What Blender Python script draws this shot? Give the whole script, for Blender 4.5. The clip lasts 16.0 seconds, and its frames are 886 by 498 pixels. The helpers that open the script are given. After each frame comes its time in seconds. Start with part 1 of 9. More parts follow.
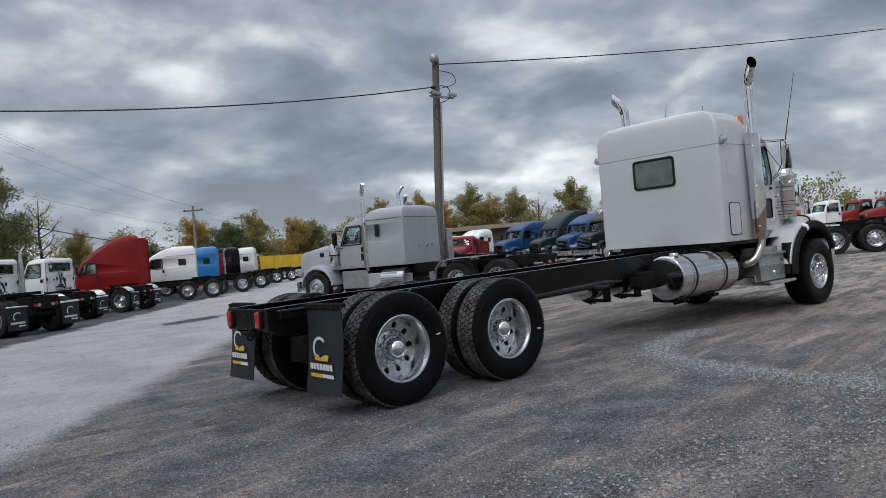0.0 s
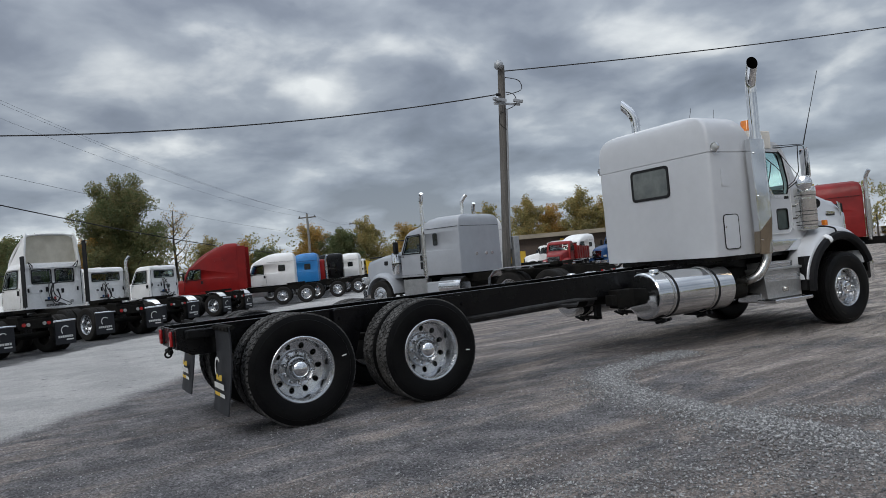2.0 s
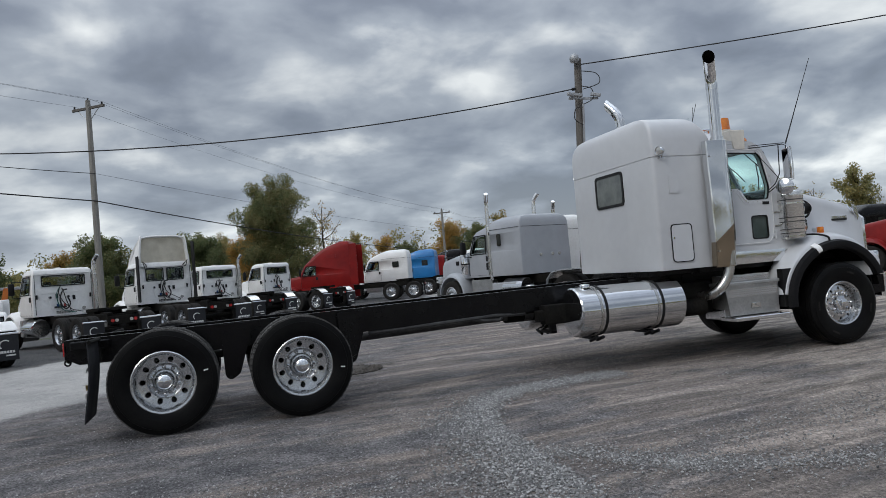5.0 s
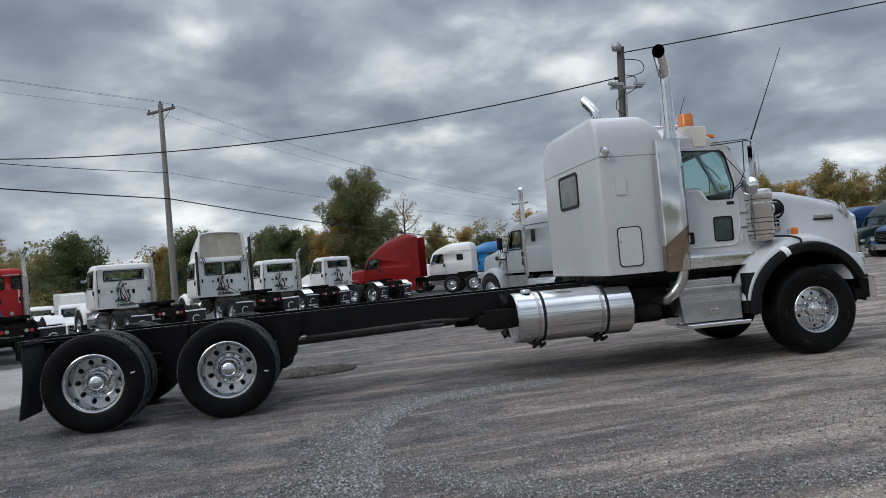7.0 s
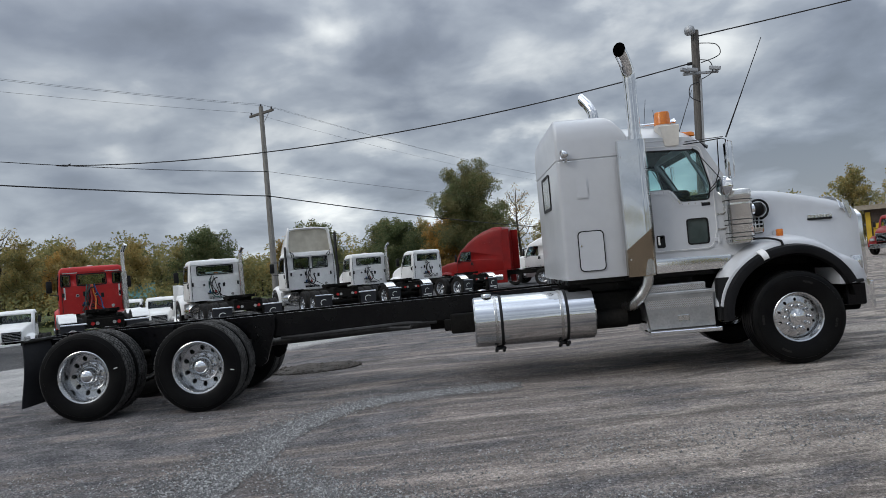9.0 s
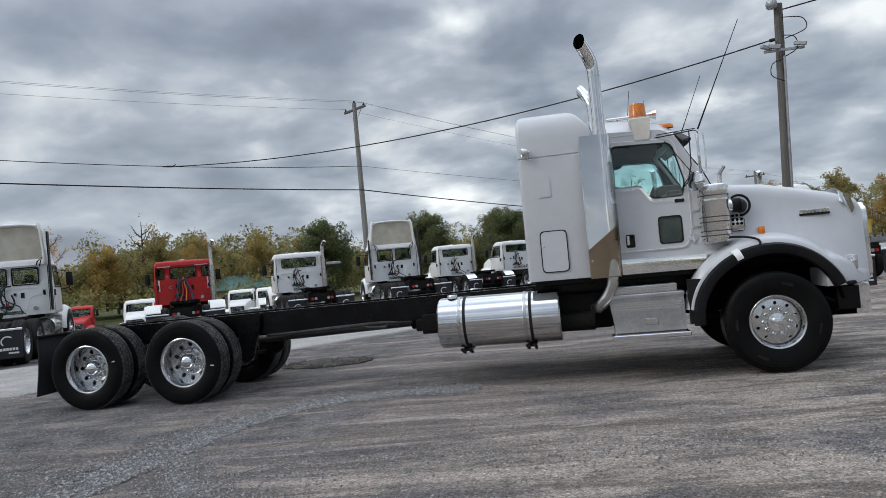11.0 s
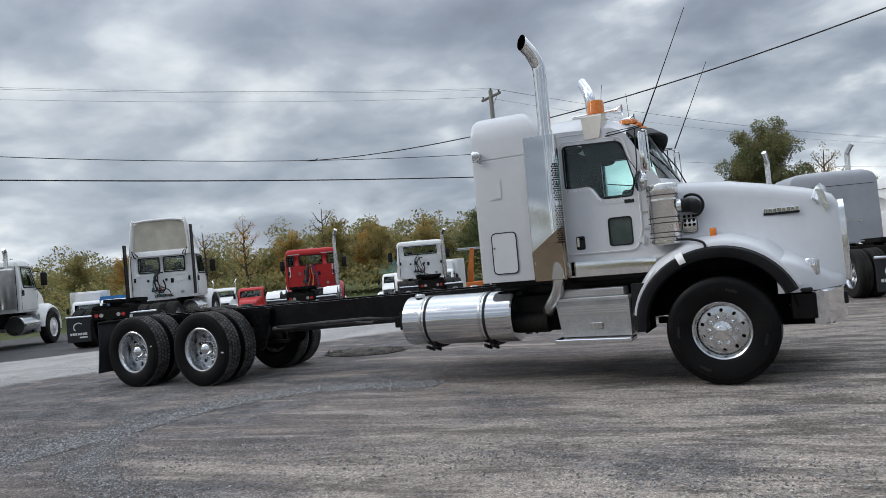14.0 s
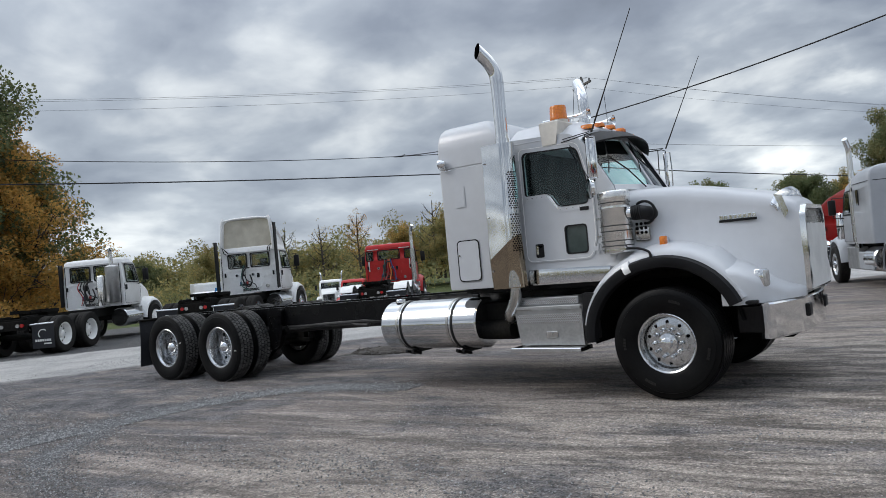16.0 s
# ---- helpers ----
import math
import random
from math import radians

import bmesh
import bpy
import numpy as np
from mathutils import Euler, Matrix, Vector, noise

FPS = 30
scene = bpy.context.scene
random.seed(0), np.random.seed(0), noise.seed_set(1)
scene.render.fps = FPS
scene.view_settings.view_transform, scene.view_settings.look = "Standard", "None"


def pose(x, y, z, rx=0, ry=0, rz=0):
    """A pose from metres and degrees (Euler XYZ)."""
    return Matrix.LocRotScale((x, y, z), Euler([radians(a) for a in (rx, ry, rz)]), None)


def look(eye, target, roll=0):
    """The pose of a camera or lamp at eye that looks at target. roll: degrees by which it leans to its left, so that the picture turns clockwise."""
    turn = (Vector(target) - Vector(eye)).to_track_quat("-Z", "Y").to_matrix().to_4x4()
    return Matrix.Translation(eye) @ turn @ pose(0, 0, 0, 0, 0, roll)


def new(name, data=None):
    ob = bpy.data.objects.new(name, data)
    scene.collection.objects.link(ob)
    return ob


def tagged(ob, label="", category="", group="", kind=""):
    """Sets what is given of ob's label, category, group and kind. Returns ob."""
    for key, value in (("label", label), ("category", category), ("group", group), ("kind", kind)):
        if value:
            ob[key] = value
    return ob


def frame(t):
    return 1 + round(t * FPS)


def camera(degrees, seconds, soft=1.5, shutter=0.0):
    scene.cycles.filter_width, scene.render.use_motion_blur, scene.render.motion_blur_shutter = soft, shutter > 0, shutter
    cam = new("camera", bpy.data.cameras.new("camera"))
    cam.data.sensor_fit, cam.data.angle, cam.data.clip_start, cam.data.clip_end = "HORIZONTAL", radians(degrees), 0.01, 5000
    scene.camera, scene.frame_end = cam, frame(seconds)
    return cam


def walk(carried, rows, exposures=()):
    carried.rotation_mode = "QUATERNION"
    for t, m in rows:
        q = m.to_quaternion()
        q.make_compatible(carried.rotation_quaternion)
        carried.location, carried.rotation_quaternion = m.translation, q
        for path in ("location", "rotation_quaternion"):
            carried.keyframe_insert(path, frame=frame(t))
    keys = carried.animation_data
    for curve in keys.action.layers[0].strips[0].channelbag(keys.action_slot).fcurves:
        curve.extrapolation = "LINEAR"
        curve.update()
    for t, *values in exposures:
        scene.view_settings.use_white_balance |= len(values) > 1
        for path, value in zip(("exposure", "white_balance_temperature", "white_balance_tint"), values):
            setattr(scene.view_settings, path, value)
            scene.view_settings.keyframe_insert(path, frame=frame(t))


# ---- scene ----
cam = camera(63.0, 16.0, soft=0.8)
METRES, EYE, TILT, LEAN, TURN = 15.73, 1.4, 0.0, 0.0, -39.5
ROWS = [
    (0.0, 0.0, 0.0, 0.0, 0.01, 0.07, 4.89),
    (0.5, 0.034, 0.0016, -0.0001, 2.46, 0.24, 4.9),
    (1.0, 0.068, 0.0025, -0.0005, 4.89, 0.44, 4.93),
    (1.5, 0.1008, 0.0056, 0.0004, 7.57, 0.66, 4.97),
    (2.0, 0.1343, 0.0123, 0.0002, 10.03, 1.15, 4.99),
    (2.5, 0.1673, 0.0177, -0.0015, 13.46, 1.62, 5.02),
    (3.0, 0.2028, 0.0278, -0.0013, 17.0, 1.83, 5.03),
    (5.5, 0.3487, 0.08, 0.0017, 24.77, 1.58, 4.88),
    (6.0, 0.3778, 0.0929, 0.0021, 27.33, 1.57, 4.93),
    (6.5, 0.4034, 0.1077, 0.0021, 29.02, 1.51, 4.93),
    (7.0, 0.4296, 0.1235, 0.0027, 30.54, 1.43, 4.93),
    (7.5, 0.4577, 0.1376, 0.0036, 32.56, 1.37, 4.98),
    (8.0, 0.4873, 0.154, 0.0046, 34.79, 1.35, 4.99),
    (8.5, 0.5166, 0.1675, 0.0053, 37.24, 1.36, 4.99),
    (9.0, 0.5413, 0.1883, 0.0037, 40.71, 1.44, 5.05),
    (11.5, 0.6471, 0.3001, 0.0021, 53.26, 1.33, 5.25),
    (12.0, 0.6656, 0.3225, 0.0019, 55.9, 1.3, 5.21),
    (12.5, 0.6855, 0.3439, 0.0031, 58.1, 1.29, 5.17),
    (13.0, 0.6995, 0.3678, 0.0029, 60.04, 1.25, 5.13),
    (13.5, 0.7186, 0.3894, 0.0022, 62.42, 1.23, 5.13),
    (14.0, 0.7348, 0.413, 0.0015, 65.68, 1.28, 5.12),
    (14.5, 0.7505, 0.438, 0.0015, 68.59, 1.31, 5.15),
    (15.0, 0.7665, 0.4625, 0.0032, 71.27, 1.35, 5.16),
    (15.5, 0.7753, 0.4922, 0.0038, 73.54, 1.35, 5.18),
    (16.0, 0.7835, 0.5203, 0.0046, 75.56, 1.28, 5.28),
]
walk(cam, [(t, pose(-12.32, -6.50, EYE, TILT, LEAN, TURN) @ pose(METRES * x, METRES * y, METRES * z, 90 + pitch, roll, yaw)) for t, x, y, z, yaw, pitch, roll in ROWS],
     exposures=[(0.0, -0.10), (3.0, -0.12), (7.0, -0.10), (9.0, -0.05), (11.5, 0.10), (14.0, 0.16), (16.0, 0.15)])

# ---- sky and sun ----
SUN_ELEV, SUN_AZ = 38.0, -146.0      # degrees; azimuth of the sun's place, from +x towards +y
world = bpy.data.worlds.new("world")
scene.world = world
world.use_nodes = True
wn, wl = world.node_tree.nodes, world.node_tree.links
wn.clear()


def wnode(kind, **inputs):
    n = wn.new(kind)
    for k, v in inputs.items():
        n.inputs[k].default_value = v
    return n


def wmath(op, a, b=None, c=None, clamp=False):
    n = wn.new("ShaderNodeMath")
    n.operation, n.use_clamp = op, clamp
    for i, v in enumerate((a, b, c)):
        if v is None:
            continue
        if isinstance(v, (int, float)):
            n.inputs[i].default_value = v
        else:
            wl.new(v, n.inputs[i])
    return n.outputs[0]


w_out = wn.new("ShaderNodeOutputWorld")
w_bg = wn.new("ShaderNodeBackground")
sky = wn.new("ShaderNodeTexSky")
sky.sky_type, sky.sun_disc = "NISHITA", False
sky.sun_elevation, sky.sun_rotation = radians(SUN_ELEV), radians(90 - SUN_AZ)
w_co = wn.new("ShaderNodeTexCoord")
w_sep = wn.new("ShaderNodeSeparateXYZ")
wl.new(w_co.outputs["Generated"], w_sep.inputs[0])
w_up = wmath("MAXIMUM", w_sep.outputs[2], 0.0)
w_den = wmath("ADD", w_up, 0.30)
# the cloud deck: a flat layer seen in perspective
w_px = wmath("DIVIDE", w_sep.outputs[0], w_den)
w_py = wmath("DIVIDE", w_sep.outputs[1], w_den)
w_cmb = wn.new("ShaderNodeCombineXYZ")
wl.new(w_px, w_cmb.inputs[0])
wl.new(w_py, w_cmb.inputs[1])


def wnoise(scale, detail, rough, dist, off):
    mp = wn.new("ShaderNodeMapping")
    mp.inputs["Location"].default_value = (off, off * 0.7, off * 0.3)
    wl.new(w_cmb.outputs[0], mp.inputs[0])
    n = wnode("ShaderNodeTexNoise", Scale=scale, Detail=detail, Roughness=rough, Distortion=dist)
    wl.new(mp.outputs[0], n.inputs["Vector"])
    return n.outputs["Fac"]


w_big = wnoise(0.9, 4.0, 0.45, 0.2, 5.3)
w_mid = wnoise(2.9, 7.0, 0.46, 0.25, 7.7)
w_fine = wnoise(7.5, 6.0, 0.50, 0.3, 2.1)
w_cloud = wmath("ADD", wmath("ADD", wmath("MULTIPLY", w_big, 0.30), wmath("MULTIPLY", w_mid, 0.58)), wmath("MULTIPLY", w_fine, 0.12))
# thin and thick places of the deck: bearing, height, breadth, depth (radians), and how much lighter
GAPS = ((1.098, 0.296, 0.074, 0.023, 0.06), (1.209, 0.260, 0.059, 0.019, 0.10), (1.343, 0.322, 0.039, 0.017, 0.12),
          (1.103, 0.153, 0.035, 0.017, 0.12), (1.385, 0.175, 0.078, 0.027, 0.09), (1.342, 0.259, 0.102, 0.035, -0.09),
          (0.908, 0.098, 0.070, 0.011, 0.10), (0.391, 0.038, 0.086, 0.017, 0.10), (1.752, 0.320, 0.070, 0.019, 0.11),
          (1.615, 0.279, 0.125, 0.039, -0.08),
          (0.838, 0.094, 0.078, 0.013, 0.12), (1.435, 0.173, 0.063, 0.020, 0.14),
          (1.980, 0.305, 0.078, 0.043, -0.08), (1.679, 0.173, 0.070, 0.012, 0.12), (1.725, 0.094, 0.063, 0.016, 0.12),
          (2.429, 0.339, 0.047, 0.031, 0.07), (2.059, 0.318, 0.109, 0.035, -0.09), (1.95, 0.165, 0.34, 0.085, 0.06))
w_dir = wn.new("ShaderNodeCombineXYZ")
wl.new(wmath("ARCTAN2", w_sep.outputs[1], w_sep.outputs[0]), w_dir.inputs[0])
wl.new(wmath("ARCSINE", w_sep.outputs[2]), w_dir.inputs[1])
w_jag = wn.new("ShaderNodeVectorMath")
w_jag.operation = "MULTIPLY_ADD"
w_jn = wnode("ShaderNodeTexNoise", Scale=2.6, Detail=6.0, Roughness=0.6)
wl.new(w_cmb.outputs[0], w_jn.inputs["Vector"])
wl.new(w_jn.outputs["Color"], w_jag.inputs[0])
w_jag.inputs[1].default_value = (0.16, 0.07, 0)
wl.new(w_dir.outputs[0], w_jag.inputs[2])
w_thin = None
for g_az, g_el, g_w, g_h, g_lift in GAPS:
    off = wn.new("ShaderNodeVectorMath")
    off.operation = "SUBTRACT"
    wl.new(w_jag.outputs[0], off.inputs[0])
    off.inputs[1].default_value = (g_az + 0.08, g_el + 0.035, 0)
    scl = wn.new("ShaderNodeVectorMath")
    scl.operation = "MULTIPLY"
    wl.new(off.outputs[0], scl.inputs[0])
    scl.inputs[1].default_value = (1 / g_w, 1 / g_h, 0)
    sq = wn.new("ShaderNodeVectorMath")
    sq.operation = "DOT_PRODUCT"
    wl.new(scl.outputs[0], sq.inputs[0])
    wl.new(scl.outputs[0], sq.inputs[1])
    lobe = wmath("MULTIPLY", wmath("EXPONENT", wmath("MULTIPLY", sq.outputs["Value"], -0.9)), g_lift * 0.72)
    w_thin = lobe if w_thin is None else wmath("ADD", w_thin, lobe)
w_cloud = wmath("ADD", w_cloud, w_thin)
# the deck lies more even towards the north-west
w_even = wn.new("ShaderNodeMapRange")
wl.new(wmath("ARCTAN2", w_sep.outputs[1], w_sep.outputs[0]), w_even.inputs["Value"])
for w_k, w_v in (("From Min", 1.5), ("From Max", 2.1), ("To Min", 1.0), ("To Max", 0.66)):
    w_even.inputs[w_k].default_value = w_v
w_cloud = wmath("ADD", wmath("MULTIPLY", wmath("SUBTRACT", w_cloud, 0.515), w_even.outputs[0]), 0.515)
w_ramp = wn.new("ShaderNodeValToRGB")
wl.new(w_cloud, w_ramp.inputs[0])
cr = w_ramp.color_ramp
cr.elements[0].position, cr.elements[0].color = 0.39, (0.175, 0.198, 0.240, 1)
cr.elements[1].position, cr.elements[1].color = 0.65, (0.839, 0.87, 0.872, 1)
e = cr.elements.new(0.46)
e.color = (0.234, 0.265, 0.321, 1)
e = cr.elements.new(0.535)
e.color = (0.37, 0.41, 0.464, 1)
# thin breaks let the blue sky's light through; the deck brightens overhead as an overcast sky does
w_low = wmath("POWER", wmath("SUBTRACT", 1.0, wmath("DIVIDE", w_up, 0.22), None, True), 1.4)
w_gain = wmath("ADD", wmath("ADD", 0.90, wmath("MULTIPLY", w_low, 0.55)), wmath("MULTIPLY", wmath("POWER", w_up, 2.5), 3.25))
w_scl = wn.new("ShaderNodeVectorMath")
w_scl.operation = "SCALE"
wl.new(w_ramp.outputs[0], w_scl.inputs[0])
wl.new(w_gain, w_scl.inputs["Scale"])
w_sky = wn.new("ShaderNodeVectorMath")
w_sky.operation = "SCALE"
wl.new(sky.outputs[0], w_sky.inputs[0])
w_sky.inputs["Scale"].default_value = 0.012
w_add = wn.new("ShaderNodeVectorMath")
w_add.operation = "ADD"
wl.new(w_scl.outputs[0], w_add.inputs[0])
wl.new(w_sky.outputs[0], w_add.inputs[1])
wl.new(w_add.outputs[0], w_bg.inputs[0])
w_bg.inputs[1].default_value = 1.0
wl.new(w_bg.outputs[0], w_out.inputs[0])

sun = new("sun", bpy.data.lights.new("sun", "SUN"))
sun.data.energy, sun.data.angle, sun.data.color = 1.0, radians(25), (1.0, 0.965, 0.92)
sa, se = radians(SUN_AZ), radians(SUN_ELEV)
sun.matrix_world = look((0, 0, 0), (-math.cos(sa) * math.cos(se), -math.sin(sa) * math.cos(se), -math.sin(se)))

# ---- modelling tools ----
def V(*a):
    return Vector(a)


def b_box(bm, x0, x1, y0, y1, z0, z1, bevel=0.0, seg=1, m=None):
    vs = [bm.verts.new((x, y, z)) for x in (x0, x1) for y in (y0, y1) for z in (z0, z1)]
    fs = [bm.faces.new([vs[i] for i in f]) for f in
          ((0, 1, 3, 2), (4, 6, 7, 5), (0, 4, 5, 1), (2, 3, 7, 6), (0, 2, 6, 4), (1, 5, 7, 3))]
    if bevel > 0:
        es = list({e for f in fs for e in f.edges})
        r = bmesh.ops.bevel(bm, geom=es, offset=bevel, segments=seg, profile=0.5, affect="EDGES")
        vs = list({v for f in r["faces"] for v in f.verts} | {v for v in vs if v.is_valid})
    if m is not None:
        bmesh.ops.transform(bm, matrix=m, verts=vs)
    return bm


def b_ring_faces(bm, rings, closed=True, cap0=True, cap1=True):
    n = len(rings[0])
    for a, b in zip(rings, rings[1:]):
        for i in range(n if closed else n - 1):
            j = (i + 1) % n
            try:
                bm.faces.new((a[i], a[j], b[j], b[i]))
            except ValueError:
                pass
    if cap0:
        bm.faces.new(list(reversed(rings[0])))
    if cap1:
        bm.faces.new(rings[-1])


def b_loft(bm, rings, cap0=True, cap1=True, closed=True):
    b_ring_faces(bm, [[bm.verts.new(p) for p in r] for r in rings], closed, cap0, cap1)
    return bm


def b_cyl(bm, p0, p1, r0, r1=None, n=16, cap=True):
    p0, p1 = Vector(p0), Vector(p1)
    q = (p1 - p0).to_track_quat("Z", "Y")
    rings = []
    for p, r in ((p0, r0), (p1, r0 if r1 is None else r1)):
        rings.append([p + q @ V(r * math.cos(2 * math.pi * i / n), r * math.sin(2 * math.pi * i / n), 0) for i in range(n)])
    return b_loft(bm, rings, cap, cap)


def smooth_path(pts, k=6):
    pts = [Vector(p) for p in pts]
    out = []
    for i in range(len(pts) - 1):
        a, b = pts[i], pts[i + 1]
        p, q = pts[max(i - 1, 0)], pts[min(i + 2, len(pts) - 1)]
        for s in range(k):
            t = s / k
            out.append(0.5 * ((2 * a) + (b - p) * t + (2 * p - 5 * a + 4 * b - q) * t * t + (3 * a - p - 3 * b + q) * t ** 3))
    return out + [pts[-1]]


def b_tube(bm, pts, r, n=8, smooth=0, cap=True):
    pts = smooth_path(pts, smooth) if smooth else [Vector(p) for p in pts]
    rs = r if isinstance(r, (list, tuple)) else [r] * len(pts)
    up = None
    rings = []
    for i, p in enumerate(pts):
        d = (pts[min(i + 1, len(pts) - 1)] - pts[max(i - 1, 0)]).normalized()
        if up is None:
            up = d.orthogonal().normalized()
        up = (up - d * up.dot(d)).normalized()
        s = d.cross(up)
        rr = rs[min(i, len(rs) - 1)]
        rings.append([p + rr * (math.cos(2 * math.pi * k / n) * up + math.sin(2 * math.pi * k / n) * s) for k in range(n)])
    return b_loft(bm, rings, cap, cap)


def b_lathe(bm, prof, n=32, m=None, cap0=False, cap1=False):
    """prof: (radius, along); turned round the y axis."""
    m = m or Matrix()
    rings = []
    for r, a in prof:
        rings.append([m @ V(r * math.cos(2 * math.pi * i / n), a, r * math.sin(2 * math.pi * i / n)) for i in range(n)])
    return b_loft(bm, rings, cap0, cap1)


def rrect(x0, x1, y0, y1, r, n=4):
    return rpoly([(x0, y0), (x1, y0), (x1, y1), (x0, y1)], r, n)


def rpoly(pts, r, n=4):
    out = []
    k = len(pts)
    rs = r if isinstance(r, (list, tuple)) else [r] * k
    for i in range(k):
        p, a, b = Vector(pts[i]), Vector(pts[i - 1]), Vector(pts[(i + 1) % k])
        rad = min(rs[i], (a - p).length * 0.49, (b - p).length * 0.49)
        if rad < 1e-4:
            out.append(p.copy())
            continue
        u, w = (a - p).normalized() * rad, (b - p).normalized() * rad
        for s in range(n + 1):
            t = s / n
            out.append((1 - t) ** 2 * (p + u) + 2 * t * (1 - t) * p + t * t * (p + w))
    return out


def circ(cx, cy, r, n=12, ry=None, turn=0.0):
    ry = r if ry is None else ry
    c, s = math.cos(turn), math.sin(turn)
    return [V(cx + r * math.cos(2 * math.pi * i / n) * c - ry * math.sin(2 * math.pi * i / n) * s,
              cy + r * math.cos(2 * math.pi * i / n) * s + ry * math.sin(2 * math.pi * i / n) * c) for i in range(n)]


XZ = Matrix(((1, 0, 0, 0), (0, 0, -1, 0), (0, 1, 0, 0), (0, 0, 0, 1)))     # plan x, y -> x, z; thickness towards -y
YZ = Matrix(((0, 0, 1, 0), (1, 0, 0, 0), (0, 1, 0, 0), (0, 0, 0, 1)))      # plan x, y -> y, z; thickness towards +x


def b_plate(bm, outer, holes=(), th=0.01, m=None):
    """A flat plate with holes, from local z 0 to th, then moved by m."""
    m = m or Matrix()
    tmp = bmesh.new()
    edges = []
    for loop in (outer, *holes):
        vs = [tmp.verts.new((p[0], p[1], 0)) for p in loop]
        edges += [tmp.edges.new((vs[i], vs[(i + 1) % len(vs)])) for i in range(len(vs))]
    if holes:
        bmesh.ops.triangle_fill(tmp, use_beauty=True, use_dissolve=False, edges=edges, normal=(0, 0, 1))
    else:
        tmp.faces.new(vs)
    r = bmesh.ops.extrude_face_region(tmp, geom=tmp.faces[:])
    bmesh.ops.translate(tmp, vec=(0, 0, th), verts=[g for g in r["geom"] if isinstance(g, bmesh.types.BMVert)])
    bmesh.ops.recalc_face_normals(tmp, faces=tmp.faces[:])
    bmesh.ops.transform(tmp, matrix=m, verts=tmp.verts[:])
    b_merge(bm, tmp)
    tmp.free()
    return bm


def b_merge(bm, other, m=None):
    m = m or Matrix()
    vs = [bm.verts.new(m @ v.co) for v in other.verts]
    other.verts.index_update()
    for f in other.faces:
        try:
            bm.faces.new([vs[v.index] for v in f.verts])
        except ValueError:
            pass
    return bm


def mesh_of(name, bm, material, angle=35, fix=True):
    if fix:
        bmesh.ops.recalc_face_normals(bm, faces=bm.faces[:])
    me = bpy.data.meshes.new(name)
    bm.to_mesh(me)
    bm.free()
    if angle:
        me.polygons.foreach_set("use_smooth", [True] * len(me.polygons))
        me.set_sharp_from_angle(angle=radians(angle))
    for mt in material if isinstance(material, (list, tuple)) else [material]:
        me.materials.append(mt)
    return me


def part(name, bm, material, parent=None, label="", angle=35, m=None):
    me = bm if isinstance(bm, bpy.types.Mesh) else mesh_of(name, bm, material, angle)
    ob = new(name, me)
    if parent is not None:
        ob.parent = parent
    if m is not None:
        ob.matrix_basis = m
    if label:
        tagged(ob, label)
    return ob


def thing(name, label, category, m=None, group="", kind=""):
    ob = new(name)
    if m is not None:
        ob.matrix_basis = m
    return tagged(ob, label, category, group, kind)


def box(x0, x1, y0, y1, z0, z1, bevel=0.0, seg=1, m=None):
    return b_box(bmesh.new(), x0, x1, y0, y1, z0, z1, bevel, seg, m)


